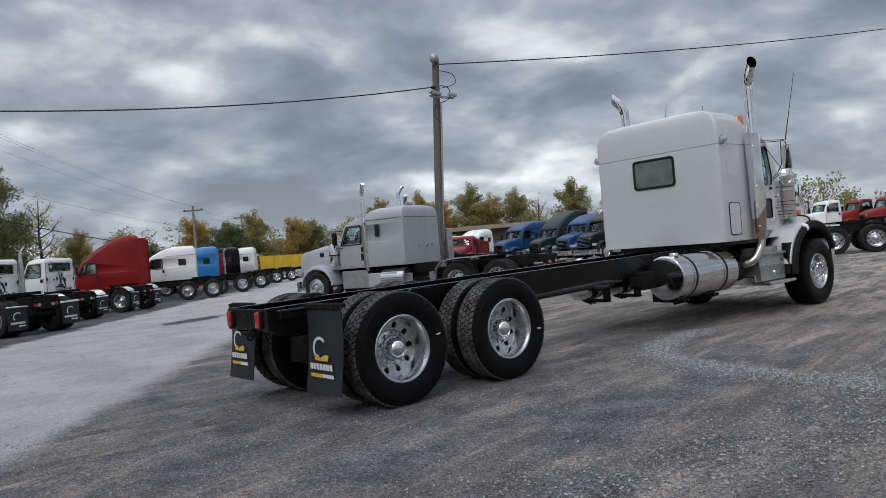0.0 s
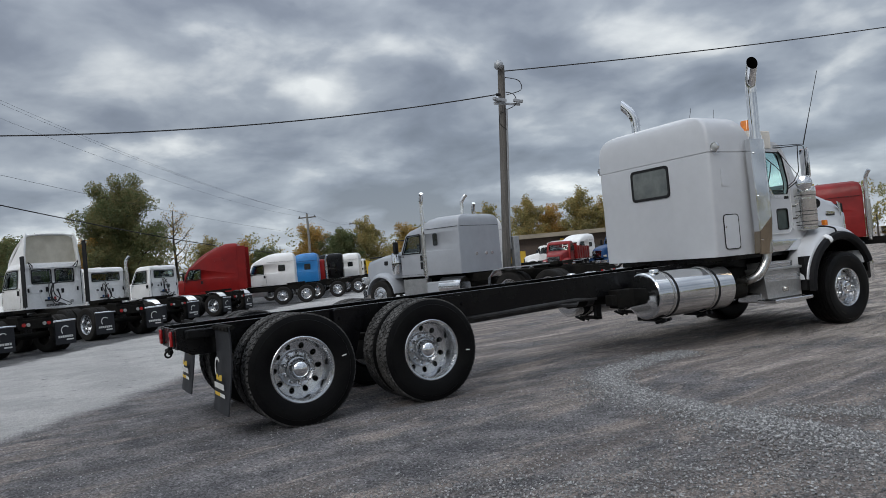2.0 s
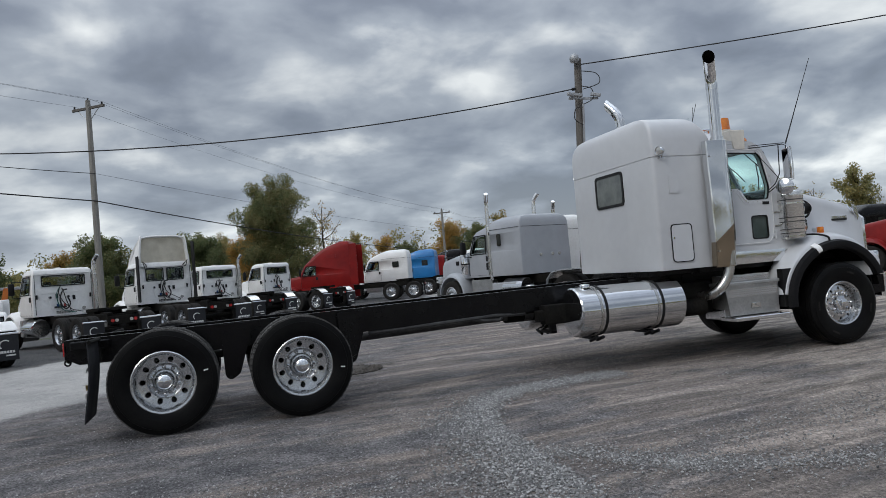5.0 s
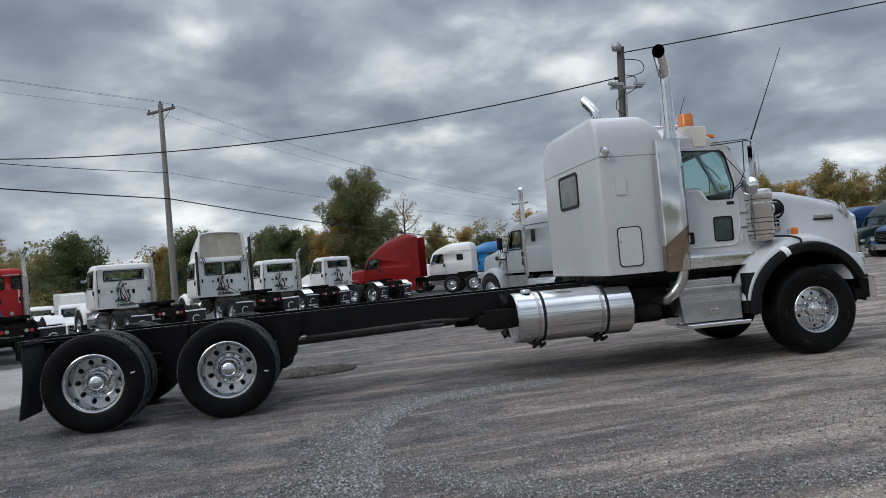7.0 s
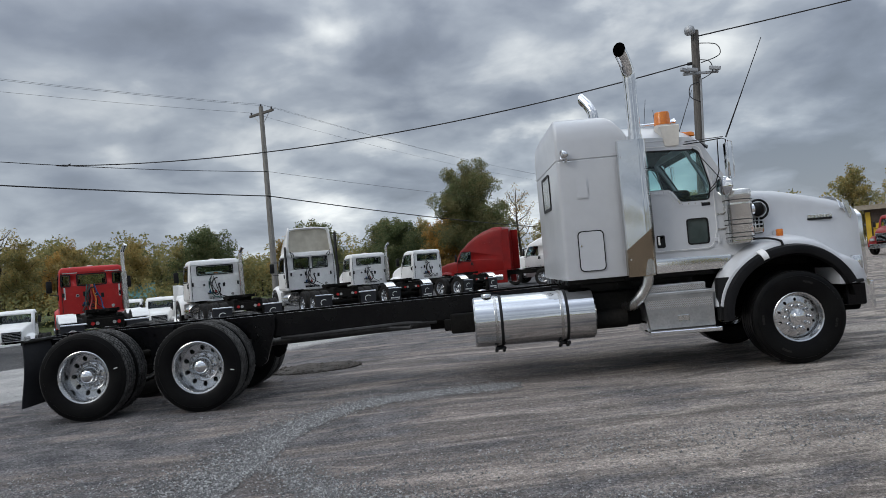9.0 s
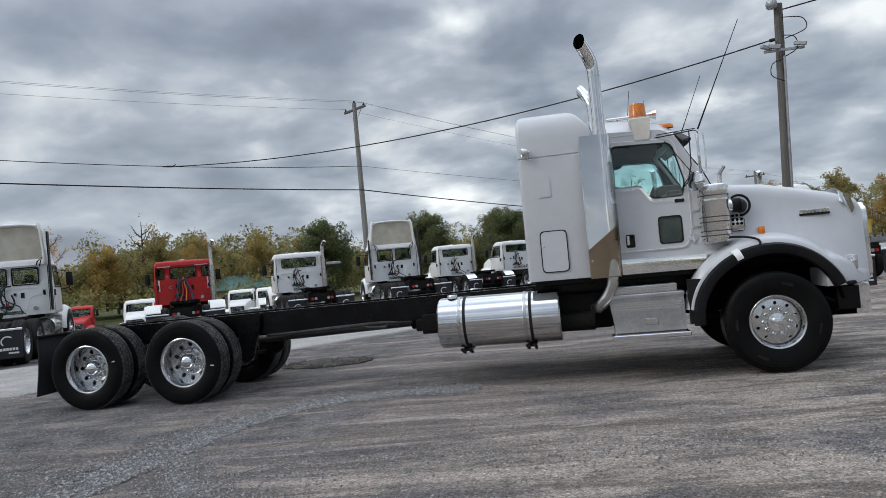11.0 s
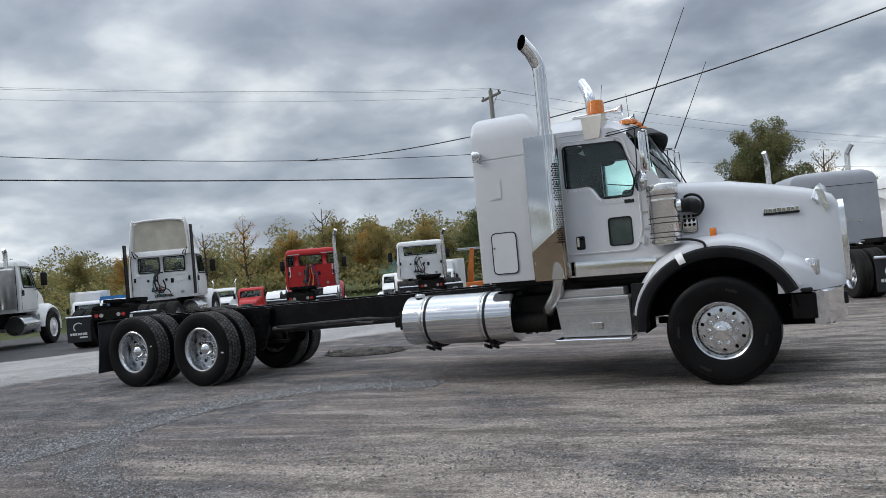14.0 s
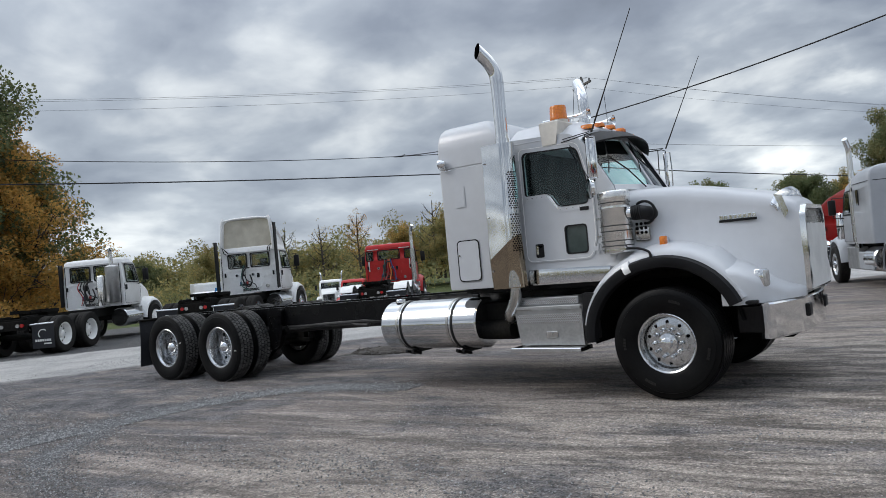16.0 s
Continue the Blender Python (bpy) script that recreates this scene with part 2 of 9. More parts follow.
# ---- materials ----
def surf(name, a, b=None, scale=3.0, rough=0.5, rough2=None, metal=0.0, bump=0.0, bscale=60.0, coat=0.0, fine=0.25,
         spec=0.5, detail=6.0, lo=0.35, hi=0.65, ior=None, stretch=None):
    """A surface in two colours: large patches of a and b, fine grain over them, rough between two values, and a fine relief."""
    mt = bpy.data.materials.new(name)
    mt.use_nodes = True
    n, l = mt.node_tree.nodes, mt.node_tree.links
    p = n["Principled BSDF"]
    b = b or tuple(c * 0.85 for c in a)
    co = n.new("ShaderNodeTexCoord")
    vec = co.outputs["Object"]
    if stretch:
        mp = n.new("ShaderNodeMapping")
        mp.inputs["Scale"].default_value = stretch
        l.new(vec, mp.inputs[0])
        vec = mp.outputs[0]
    big = n.new("ShaderNodeTexNoise")
    big.inputs["Scale"].default_value, big.inputs["Detail"].default_value = scale, detail
    l.new(vec, big.inputs["Vector"])
    grain = n.new("ShaderNodeTexNoise")
    grain.inputs["Scale"].default_value, grain.inputs["Detail"].default_value = bscale, 3.0
    l.new(vec, grain.inputs["Vector"])
    mr = n.new("ShaderNodeMapRange")
    mr.inputs["From Min"].default_value, mr.inputs["From Max"].default_value = lo, hi
    l.new(big.outputs["Fac"], mr.inputs["Value"])
    mx = n.new("ShaderNodeMix")
    mx.data_type = "RGBA"
    mx.inputs["A"].default_value, mx.inputs["B"].default_value = (*a, 1), (*b, 1)
    l.new(mr.outputs[0], mx.inputs["Factor"])
    hs = n.new("ShaderNodeHueSaturation")
    l.new(mx.outputs["Result"], hs.inputs["Color"])
    gr = n.new("ShaderNodeMapRange")
    gr.inputs["From Min"].default_value, gr.inputs["From Max"].default_value = 0.3, 0.7
    gr.inputs["To Min"].default_value, gr.inputs["To Max"].default_value = 1 - fine, 1 + fine
    l.new(grain.outputs["Fac"], gr.inputs["Value"])
    l.new(gr.outputs[0], hs.inputs["Value"])
    l.new(hs.outputs[0], p.inputs["Base Color"])
    rr = n.new("ShaderNodeMapRange")
    rr.inputs["To Min"].default_value, rr.inputs["To Max"].default_value = rough, rough * 1.25 if rough2 is None else rough2
    l.new(big.outputs["Fac"], rr.inputs["Value"])
    rr.inputs["From Min"].default_value, rr.inputs["From Max"].default_value = 0.3, 0.7
    l.new(rr.outputs[0], p.inputs["Roughness"])
    p.inputs["Metallic"].default_value = metal
    p.inputs["Coat Weight"].default_value = coat
    p.inputs["Coat Roughness"].default_value = 0.08
    p.inputs["Specular IOR Level"].default_value = spec
    if bump:
        bp = n.new("ShaderNodeBump")
        bp.inputs["Strength"].default_value, bp.inputs["Distance"].default_value = 1.0, bump
        l.new(grain.outputs["Fac"], bp.inputs["Height"])
        l.new(bp.outputs[0], p.inputs["Normal"])
    return mt


def glass(name, tint, rough=0.02):
    mt = bpy.data.materials.new(name)
    mt.use_nodes = True
    n, l = mt.node_tree.nodes, mt.node_tree.links
    n.remove(n["Principled BSDF"])
    # gloss that grows with the slant, alike on both faces of a pane
    lw = n.new("ShaderNodeLayerWeight")
    lw.inputs["Blend"].default_value = 0.5
    pw = n.new("ShaderNodeMath")
    pw.operation = "POWER"
    l.new(lw.outputs["Facing"], pw.inputs[0])
    pw.inputs[1].default_value = 5.0
    fr = n.new("ShaderNodeMapRange")
    l.new(pw.outputs[0], fr.inputs["Value"])
    fr.inputs["To Min"].default_value = 0.04
    tr = n.new("ShaderNodeBsdfTransparent")
    tr.inputs["Color"].default_value = (*tint, 1)
    gl = n.new("ShaderNodeBsdfGlossy")
    gl.inputs["Roughness"].default_value = rough
    mx = n.new("ShaderNodeMixShader")
    l.new(fr.outputs[0], mx.inputs[0])
    l.new(tr.outputs[0], mx.inputs[1])
    l.new(gl.outputs[0], mx.inputs[2])
    l.new(mx.outputs[0], n["Material Output"].inputs[0])
    return mt


M = {}
M["white"] = surf("white_paint", (0.585, 0.60, 0.62), (0.54, 0.555, 0.58), 1.3, 0.28, 0.42, coat=0.35, fine=0.02, bscale=9)
M["white_worn"] = surf("white_paint_dusty", (0.86, 0.86, 0.85), (0.78, 0.78, 0.76), 1.8, 0.4, 0.55, coat=0.15, fine=0.04, bscale=14)
M["fairing_in"] = surf("fairing_lining", (0.62, 0.58, 0.48), (0.50, 0.46, 0.37), 2.5, 0.7, fine=0.05, bscale=20)
M["grey_paint"] = surf("silver_paint", (0.37, 0.39, 0.42), (0.32, 0.34, 0.37), 1.5, 0.38, 0.48, metal=0.0, coat=0.3, fine=0.03, bscale=12)
M["red"] = surf("red_paint", (0.235, 0.010, 0.009), (0.18, 0.008, 0.008), 1.6, 0.34, 0.44, coat=0.12, spec=0.22, fine=0.04, bscale=10)
M["dark_red"] = surf("maroon_paint", (0.25, 0.016, 0.015), (0.17, 0.011, 0.011), 1.6, 0.36, 0.5, coat=0.08, spec=0.25, fine=0.06, bscale=10)
M["bright_red"] = surf("bright_red_paint", (0.50, 0.016, 0.014), (0.42, 0.012, 0.012), 1.6, 0.36, 0.48, coat=0.2, spec=0.35, fine=0.04, bscale=10)
M["blue"] = surf("blue_paint", (0.007, 0.052, 0.165), (0.006, 0.042, 0.13), 1.6, 0.4, 0.5, coat=0.15, spec=0.3, fine=0.04, bscale=10)
M["sky_blue"] = surf("sky_blue_paint", (0.02, 0.20, 0.50), (0.016, 0.16, 0.42), 1.6, 0.34, 0.45, coat=0.3, fine=0.04, bscale=10)
M["navy"] = surf("navy_paint", (0.02, 0.045, 0.12), (0.015, 0.035, 0.10), 1.6, 0.34, 0.46, coat=0.15, spec=0.3, fine=0.05, bscale=10)
M["green"] = surf("dark_green_paint", (0.006, 0.022, 0.024), (0.005, 0.018, 0.018), 1.6, 0.4, 0.5, coat=0.1, spec=0.25, fine=0.05, bscale=10)
M["yellow"] = surf("yellow_paint", (0.62, 0.40, 0.02), (0.50, 0.32, 0.02), 1.8, 0.45, fine=0.06, bscale=12)
M["orange"] = surf("orange_paint", (0.60, 0.16, 0.02), (0.48, 0.13, 0.02), 1.8, 0.45, fine=0.06, bscale=12)
M["black_paint"] = surf("black_chassis_paint", (0.003, 0.003, 0.004), (0.006, 0.006, 0.006), 2.5, 0.16, 0.34, fine=0.15, bscale=25, spec=0.2)
M["chassis"] = surf("dusty_chassis", (0.006, 0.006, 0.006), (0.015, 0.014, 0.012), 3.0, 0.6, 0.85, fine=0.25, bscale=30, spec=0.07)
M["flare"] = surf("fender_rubber", (0.007, 0.007, 0.008), (0.012, 0.012, 0.013), 3.0, 0.45, 0.6, fine=0.1, bscale=40, bump=0.0004, spec=0.14)
M["rubber"] = surf("tyre_rubber", (0.0035, 0.0035, 0.004), (0.007, 0.007, 0.0068), 4.0, 0.34, 0.5, spec=0.11, fine=0.2, bscale=50, bump=0.0005)
M["rubber_worn"] = surf("worn_tyre_rubber", (0.014, 0.0135, 0.013), (0.028, 0.026, 0.024), 4.0, 0.75, 0.9, fine=0.2, bscale=50, spec=0.15)
M["flap"] = surf("mud_flap_rubber", (0.022, 0.023, 0.027), (0.031, 0.032, 0.035), 3.0, 0.5, 0.7, fine=0.1, bscale=30, spec=0.2)
M["chrome"] = surf("chrome", (0.82, 0.83, 0.84), (0.74, 0.75, 0.76), 3.0, 0.06, 0.12, metal=1.0, fine=0.02, bscale=20)
M["polished"] = surf("polished_aluminium", (0.78, 0.79, 0.80), (0.70, 0.71, 0.72), 2.5, 0.10, 0.20, metal=1.0, fine=0.03, bscale=30)
M["rim"] = surf("wheel_aluminium", (0.66, 0.67, 0.68), (0.50, 0.51, 0.52), 6.0, 0.17, 0.30, metal=1.0, fine=0.08, bscale=40)
M["rim_dull"] = surf("dull_wheel_metal", (0.50, 0.50, 0.50), (0.36, 0.36, 0.36), 5.0, 0.4, 0.55, metal=0.8, fine=0.1, bscale=30)
M["stainless"] = surf("brushed_stainless", (0.60, 0.60, 0.58), (0.48, 0.47, 0.45), 3.0, 0.2, 0.34, metal=1.0, fine=0.06, bscale=30, stretch=(1, 1, 0.2))
M["diamond"] = surf("dull_aluminium", (0.52, 0.52, 0.52), (0.40, 0.40, 0.395), 4.0, 0.30, 0.46, metal=0.9, fine=0.1, bscale=40)
M["black"] = surf("black_plastic", (0.009, 0.009, 0.010), (0.014, 0.014, 0.014), 4.0, 0.45, 0.6, fine=0.1, bscale=40, spec=0.25)
# near-black: the shade inside holes, openings and arches put into the colour
M["hole"] = surf("shadowed_recess", (0.004, 0.004, 0.004), (0.006, 0.006, 0.006), 4.0, 0.9, fine=0.05, spec=0.05)
M["amber"] = surf("amber_lens", (0.75, 0.22, 0.015), (0.62, 0.15, 0.01), 9.0, 0.2, 0.3, fine=0.15, bscale=70, coat=0.5)
M["red_lens"] = surf("red_lens", (0.45, 0.02, 0.02), (0.30, 0.012, 0.012), 9.0, 0.2, 0.3, fine=0.1, bscale=70, coat=0.5)
M["lamp_glass"] = surf("lamp_lens", (0.62, 0.62, 0.60), (0.45, 0.45, 0.44), 14.0, 0.12, 0.2, metal=0.5, fine=0.1, bscale=60, coat=0.6)
M["beige"] = surf("cream_plastic", (0.66, 0.62, 0.55), (0.56, 0.52, 0.46), 3.0, 0.5, fine=0.05, bscale=20)
M["cloth_white"] = surf("white_winter_cover", (0.66, 0.67, 0.67), (0.55, 0.56, 0.56), 2.2, 0.6, 0.75, fine=0.04, bscale=70, bump=0.0006)
M["logo_white"] = surf("white_print", (0.72, 0.72, 0.70), (0.6, 0.6, 0.58), 6.0, 0.55, fine=0.05)
M["logo_yellow"] = surf("yellow_print", (0.70, 0.46, 0.03), (0.58, 0.38, 0.03), 6.0, 0.55, fine=0.05)
M["interior"] = surf("cab_interior", (0.03, 0.033, 0.036), (0.02, 0.022, 0.024), 4.0, 0.8, fine=0.1, spec=0.15)
M["glass"] = glass("cab_glass", (0.84, 0.965, 0.955))
M["glass_bg"] = glass("greenish_cab_glass", (0.83, 0.89, 0.88))
# low door pane: opaque grey-green painted in place of reflected sky
M["glass_peep"] = surf("sky_reflection_glass", (0.045, 0.064, 0.063), (0.070, 0.090, 0.087), 4.5, 0.06, 0.12, fine=0.05, bscale=20, spec=0.6)
M["mirror"] = surf("mirror_glass", (0.85, 0.86, 0.87), (0.83, 0.84, 0.85), 2.0, 0.02, 0.03, metal=1.0, fine=0.0)
M["pole_grey"] = surf("silvered_pole_wood", (0.27, 0.26, 0.235), (0.19, 0.182, 0.165), 2.5, 0.85, 0.95, fine=0.25, bscale=30, bump=0.003, stretch=(8, 8, 0.35))
M["pole_wood"] = surf("weathered_pole_wood", (0.15, 0.138, 0.125), (0.095, 0.088, 0.08), 2.5, 0.85, 0.95, fine=0.3, bscale=30, bump=0.004, stretch=(8, 8, 0.35))
M["galv"] = surf("galvanised_steel", (0.42, 0.43, 0.44), (0.33, 0.34, 0.35), 6.0, 0.45, 0.6, metal=0.7, fine=0.1)
M["cable"] = surf("cable_sheath", (0.012, 0.012, 0.013), (0.02, 0.02, 0.02), 3.0, 0.6, fine=0.1)
M["green_hose"] = surf("green_hose", (0.02, 0.10, 0.09), (0.015, 0.08, 0.07), 5.0, 0.5, fine=0.1)
M["red_hose"] = surf("red_hose", (0.35, 0.04, 0.03), (0.28, 0.03, 0.03), 5.0, 0.5, fine=0.1)
M["window"] = surf("dark_window_glass", (0.014, 0.018, 0.019), (0.010, 0.012, 0.013), 2.0, 0.05, 0.09, fine=0.05, spec=0.6)
M["roof_sheet"] = surf("grey_roof_sheet", (0.10, 0.098, 0.095), (0.075, 0.073, 0.07), 0.6, 0.6, 0.75, fine=0.1, bscale=8)
M["brown_wall"] = surf("brown_cladding", (0.085, 0.062, 0.048), (0.06, 0.045, 0.036), 0.5, 0.7, 0.85, fine=0.15, bscale=6)
M["tan_wall"] = surf("tan_cladding", (0.30, 0.26, 0.20), (0.24, 0.21, 0.16), 0.5, 0.7, 0.85, fine=0.1, bscale=6)
M["tread_dust"] = surf("dusty_tread_grooves", (0.115, 0.112, 0.108), (0.045, 0.044, 0.043), 9.0, 0.9, 0.95, fine=0.3, bscale=60, spec=0.1)
# dirty glass; the sky it reflects is put into its opaque grey
M["rear_glass"] = surf("dusty_sky_grey_glass", (0.10, 0.112, 0.108), (0.155, 0.168, 0.16), 4.5, 0.10, 0.2, fine=0.05, bscale=20, spec=0.5)
M["mirror_steel"] = surf("mirror_polished_steel", (0.72, 0.73, 0.74), (0.66, 0.67, 0.68), 2.5, 0.07, 0.12, metal=1.0, fine=0.02, bscale=30)
M["browned"] = surf("heat_browned_steel", (0.36, 0.30, 0.225), (0.28, 0.23, 0.17), 3.0, 0.10, 0.18, metal=1.0, fine=0.05, bscale=30)
M["bright_steel"] = surf("bright_rolled_steel", (0.86, 0.855, 0.83), (0.78, 0.775, 0.75), 3.0, 0.16, 0.30, metal=1.0, fine=0.03, bscale=30)
M["grey_steel"] = surf("grey_dusty_steel", (0.06, 0.06, 0.06), (0.03, 0.03, 0.03), 4.0, 0.5, 0.7, metal=0.4, fine=0.2, bscale=30)

# ---- ground ----
ROW = Vector((0.575, 0.818))          # the row of parked trucks and the pale drive beside it
ROWN = Vector((-0.818, 0.575))


SPOTS = ((-4.78, 14.23, 1.5, 0.7, (0.085, 0.08, 0.075)), (-6.35, 2.2, 1.15, 0.8, (0.10, 0.092, 0.084)))


def ground_material():
    mt = bpy.data.materials.new("gravel_yard")
    mt.use_nodes = True
    n, l = mt.node_tree.nodes, mt.node_tree.links
    p = n["Principled BSDF"]
    co = n.new("ShaderNodeNewGeometry").outputs["Position"]

    def noise_(scale, detail=5.0, rough=0.6, vec=None, dist=0.0):
        q = n.new("ShaderNodeTexNoise")
        q.inputs["Scale"].default_value, q.inputs["Detail"].default_value = scale, detail
        q.inputs["Roughness"].default_value, q.inputs["Distortion"].default_value = rough, dist
        l.new(vec or co, q.inputs["Vector"])
        return q.outputs["Fac"]

    def math_(op, a, b=None, clamp=False):
        q = n.new("ShaderNodeMath")
        q.operation, q.use_clamp = op, clamp
        for i, v in enumerate((a, b)):
            if v is None:
                continue
            if isinstance(v, (int, float)):
                q.inputs[i].default_value = v
            else:
                l.new(v, q.inputs[i])
        return q.outputs[0]

    def ramp(v, lo, hi):
        q = n.new("ShaderNodeMapRange")
        q.interpolation_type = "SMOOTHSTEP"
        q.inputs["From Min"].default_value, q.inputs["From Max"].default_value = lo, hi
        l.new(v, q.inputs["Value"])
        return q.outputs[0]

    def mix(f, a, b):
        q = n.new("ShaderNodeMix")
        q.data_type = "RGBA"
        l.new(f, q.inputs["Factor"])
        for k, v in (("A", a), ("B", b)):
            if isinstance(v, tuple):
                q.inputs[k].default_value = (*v, 1)
            else:
                l.new(v, q.inputs[k])
        return q.outputs["Result"]

    def dot(a, b):
        q = n.new("ShaderNodeVectorMath")
        q.operation = "DOT_PRODUCT"
        l.new(co, q.inputs[0])
        q.inputs[1].default_value = (a, b, 0)
        return q.outputs["Value"]

    def stretched(ang, sx, sy):
        q = n.new("ShaderNodeMapping")
        q.vector_type = "TEXTURE"
        q.inputs["Rotation"].default_value = (0, 0, radians(ang))
        q.inputs["Scale"].default_value = (sx, sy, 1)
        l.new(co, q.inputs[0])
        return q.outputs[0]

    across = dot(ROWN.x, ROWN.y)
    edge = math_("MULTIPLY", math_("SUBTRACT", noise_(0.9, 7.0, 0.7), 0.5), 1.5)
    across_n = math_("ADD", across, edge)
    grain = noise_(90.0, 2.0)
    pebble = n.new("ShaderNodeTexVoronoi")
    pebble.inputs["Scale"].default_value = 60.0
    l.new(co, pebble.inputs["Vector"])
    coarse = n.new("ShaderNodeTexVoronoi")
    coarse.inputs["Scale"].default_value = 16.0
    l.new(co, coarse.inputs["Vector"])
    # hard brown dirt, drawn out by tyres, with patches of dark crushed stone lying on it
    dirt = mix(ramp(noise_(1.6, 8.0, 0.66, stretched(6, 4.0, 0.7), 0.3), 0.42, 0.58), (0.155, 0.135, 0.126), (0.279, 0.239, 0.211))
    track = ramp(noise_(1.0, 8.0, 0.68, stretched(4, 7.0, 0.40), 0.25), 0.53, 0.61)
    dirt = mix(math_("MULTIPLY", track, 0.8), dirt, (0.414, 0.355, 0.317))
    track2 = ramp(noise_(1.1, 6.0, 0.6, stretched(-16, 6.0, 0.35), 0.25), 0.58, 0.68)
    dirt = mix(math_("MULTIPLY", track2, 0.6), dirt, (0.383, 0.333, 0.296))
    rut = ramp(noise_(0.9, 7.0, 0.65, stretched(12, 8.0, 0.35), 0.3), 0.53, 0.60)
    dirt = mix(math_("MULTIPLY", rut, 0.6), dirt, (0.112, 0.100, 0.095))
    worn = math_("MULTIPLY", ramp(math_("ADD", dot(0.93, -0.36), math_("MULTIPLY", math_("SUBTRACT", noise_(0.5, 5.0), 0.5), 5.0)), -3.5, 1.5), 0.78)
    dirt = mix(worn, dirt, mix(ramp(noise_(1.9, 8.0, 0.70, stretched(7, 3.2, 0.75), 0.5), 0.42, 0.56), (0.142, 0.124, 0.109), (0.47, 0.41, 0.355)))
    g1 = mix(ramp(noise_(2.2, 7.0), 0.35, 0.68), (0.101, 0.099, 0.104), (0.212, 0.201, 0.202))
    more = math_("MULTIPLY", math_("SUBTRACT", 1.0, ramp(math_("ADD", dot(0.97, -0.24), math_("MULTIPLY", math_("SUBTRACT", noise_(0.35, 5.0), 0.5), 9.0)), -8.5, -2.5)), 0.12)
    lie = math_("ADD", noise_(1.3, 10.0, 0.74, stretched(9, 2.6, 0.9), 0.5), more)
    gp = ramp(lie, 0.47, 0.66)
    g2 = mix(gp, dirt, g1)
    # pale drive of worn concrete
    drive = math_("MULTIPLY", ramp(across_n, 9.2, 9.8), math_("SUBTRACT", 1.0, ramp(across_n, 15.2, 15.7)))
    pale = mix(ramp(noise_(0.9, 8.0), 0.35, 0.65), (0.50, 0.488, 0.47), (0.39, 0.382, 0.372))
    pale = mix(ramp(noise_(5.0, 6.0), 0.60, 0.75), pale, (0.10, 0.10, 0.10))
    far = ramp(across_n, 15.2, 15.7)
    asph = mix(ramp(noise_(1.1, 7.0), 0.35, 0.65), (0.085, 0.085, 0.088), (0.12, 0.118, 0.116))
    c = mix(drive, g2, pale)
    c = mix(far, c, asph)
    # dark wet hollow in the drive, and a rubble-dark patch behind the wheels
    for cx, cy, sx, sy, dark in SPOTS:
        q = n.new("ShaderNodeMapping")
        q.vector_type = "TEXTURE"
        q.inputs["Location"].default_value = (cx, cy, 0)
        q.inputs["Rotation"].default_value = (0, 0, radians(30))
        q.inputs["Scale"].default_value = (sx, sy, 1)
        l.new(co, q.inputs[0])
        ln = n.new("ShaderNodeVectorMath")
        ln.operation = "LENGTH"
        l.new(q.outputs[0], ln.inputs[0])
        d_ = math_("ADD", ln.outputs["Value"], math_("MULTIPLY", math_("SUBTRACT", noise_(3.5, 6.0), 0.5), 1.6))
        c = mix(math_("SUBTRACT", 1.0, ramp(d_, 0.55, 1.0)), c, dark)
    grass = math_("MULTIPLY", ramp(across, 38.5, 39.5), math_("SUBTRACT", 1.0, ramp(across, 44.0, 44.6)))
    wild = ramp(across, 53.0, 54.0)
    turf = mix(ramp(noise_(1.7, 7.0), 0.35, 0.65), (0.055, 0.085, 0.022), (0.09, 0.095, 0.035))
    c = mix(grass, c, turf)
    c = mix(wild, c, turf)
    hs = n.new("ShaderNodeHueSaturation")
    v2 = n.new("ShaderNodeMapRange")
    v2.inputs["From Min"].default_value, v2.inputs["From Max"].default_value = 0.3, 0.7
    v2.inputs["To Min"].default_value, v2.inputs["To Max"].default_value = 0.62, 1.38
    l.new(grain, v2.inputs["Value"])
    amp = math_("ADD", 0.95, math_("MULTIPLY", gp, 0.35))
    v1 = math_("ADD", 1.0, math_("MULTIPLY", math_("SUBTRACT", pebble.outputs["Color"], 0.5), amp))
    # clods and scuffs a hand wide, and single pale stones
    scuff = math_("ADD", 0.62, math_("MULTIPLY", noise_(11.0, 9.0, 0.72, stretched(5, 1.6, 0.8), 0.4), 0.76))
    big_st = n.new("ShaderNodeTexVoronoi")
    big_st.inputs["Scale"].default_value = 24.0
    l.new(co, big_st.inputs["Vector"])
    sp = n.new("ShaderNodeSeparateColor")
    l.new(big_st.outputs["Color"], sp.inputs[0])
    pale_st = math_("MULTIPLY", math_("SUBTRACT", 1.0, ramp(big_st.outputs["Distance"], 0.16, 0.30)), ramp(sp.outputs[0], 0.74, 0.86))
    v3 = math_("ADD", scuff, math_("MULTIPLY", pale_st, 0.75))
    rough_v = math_("MULTIPLY", math_("MULTIPLY", v1, v2.outputs[0]), v3)
    even = math_("SUBTRACT", 1.0, math_("MULTIPLY", drive, 0.62))
    l.new(math_("ADD", 1.0, math_("MULTIPLY", math_("SUBTRACT", rough_v, 1.0), even)), hs.inputs["Value"])
    l.new(c, hs.inputs["Color"])
    l.new(hs.outputs[0], p.inputs["Base Color"])
    p.inputs["Roughness"].default_value = 0.9
    p.inputs["Specular IOR Level"].default_value = 0.25
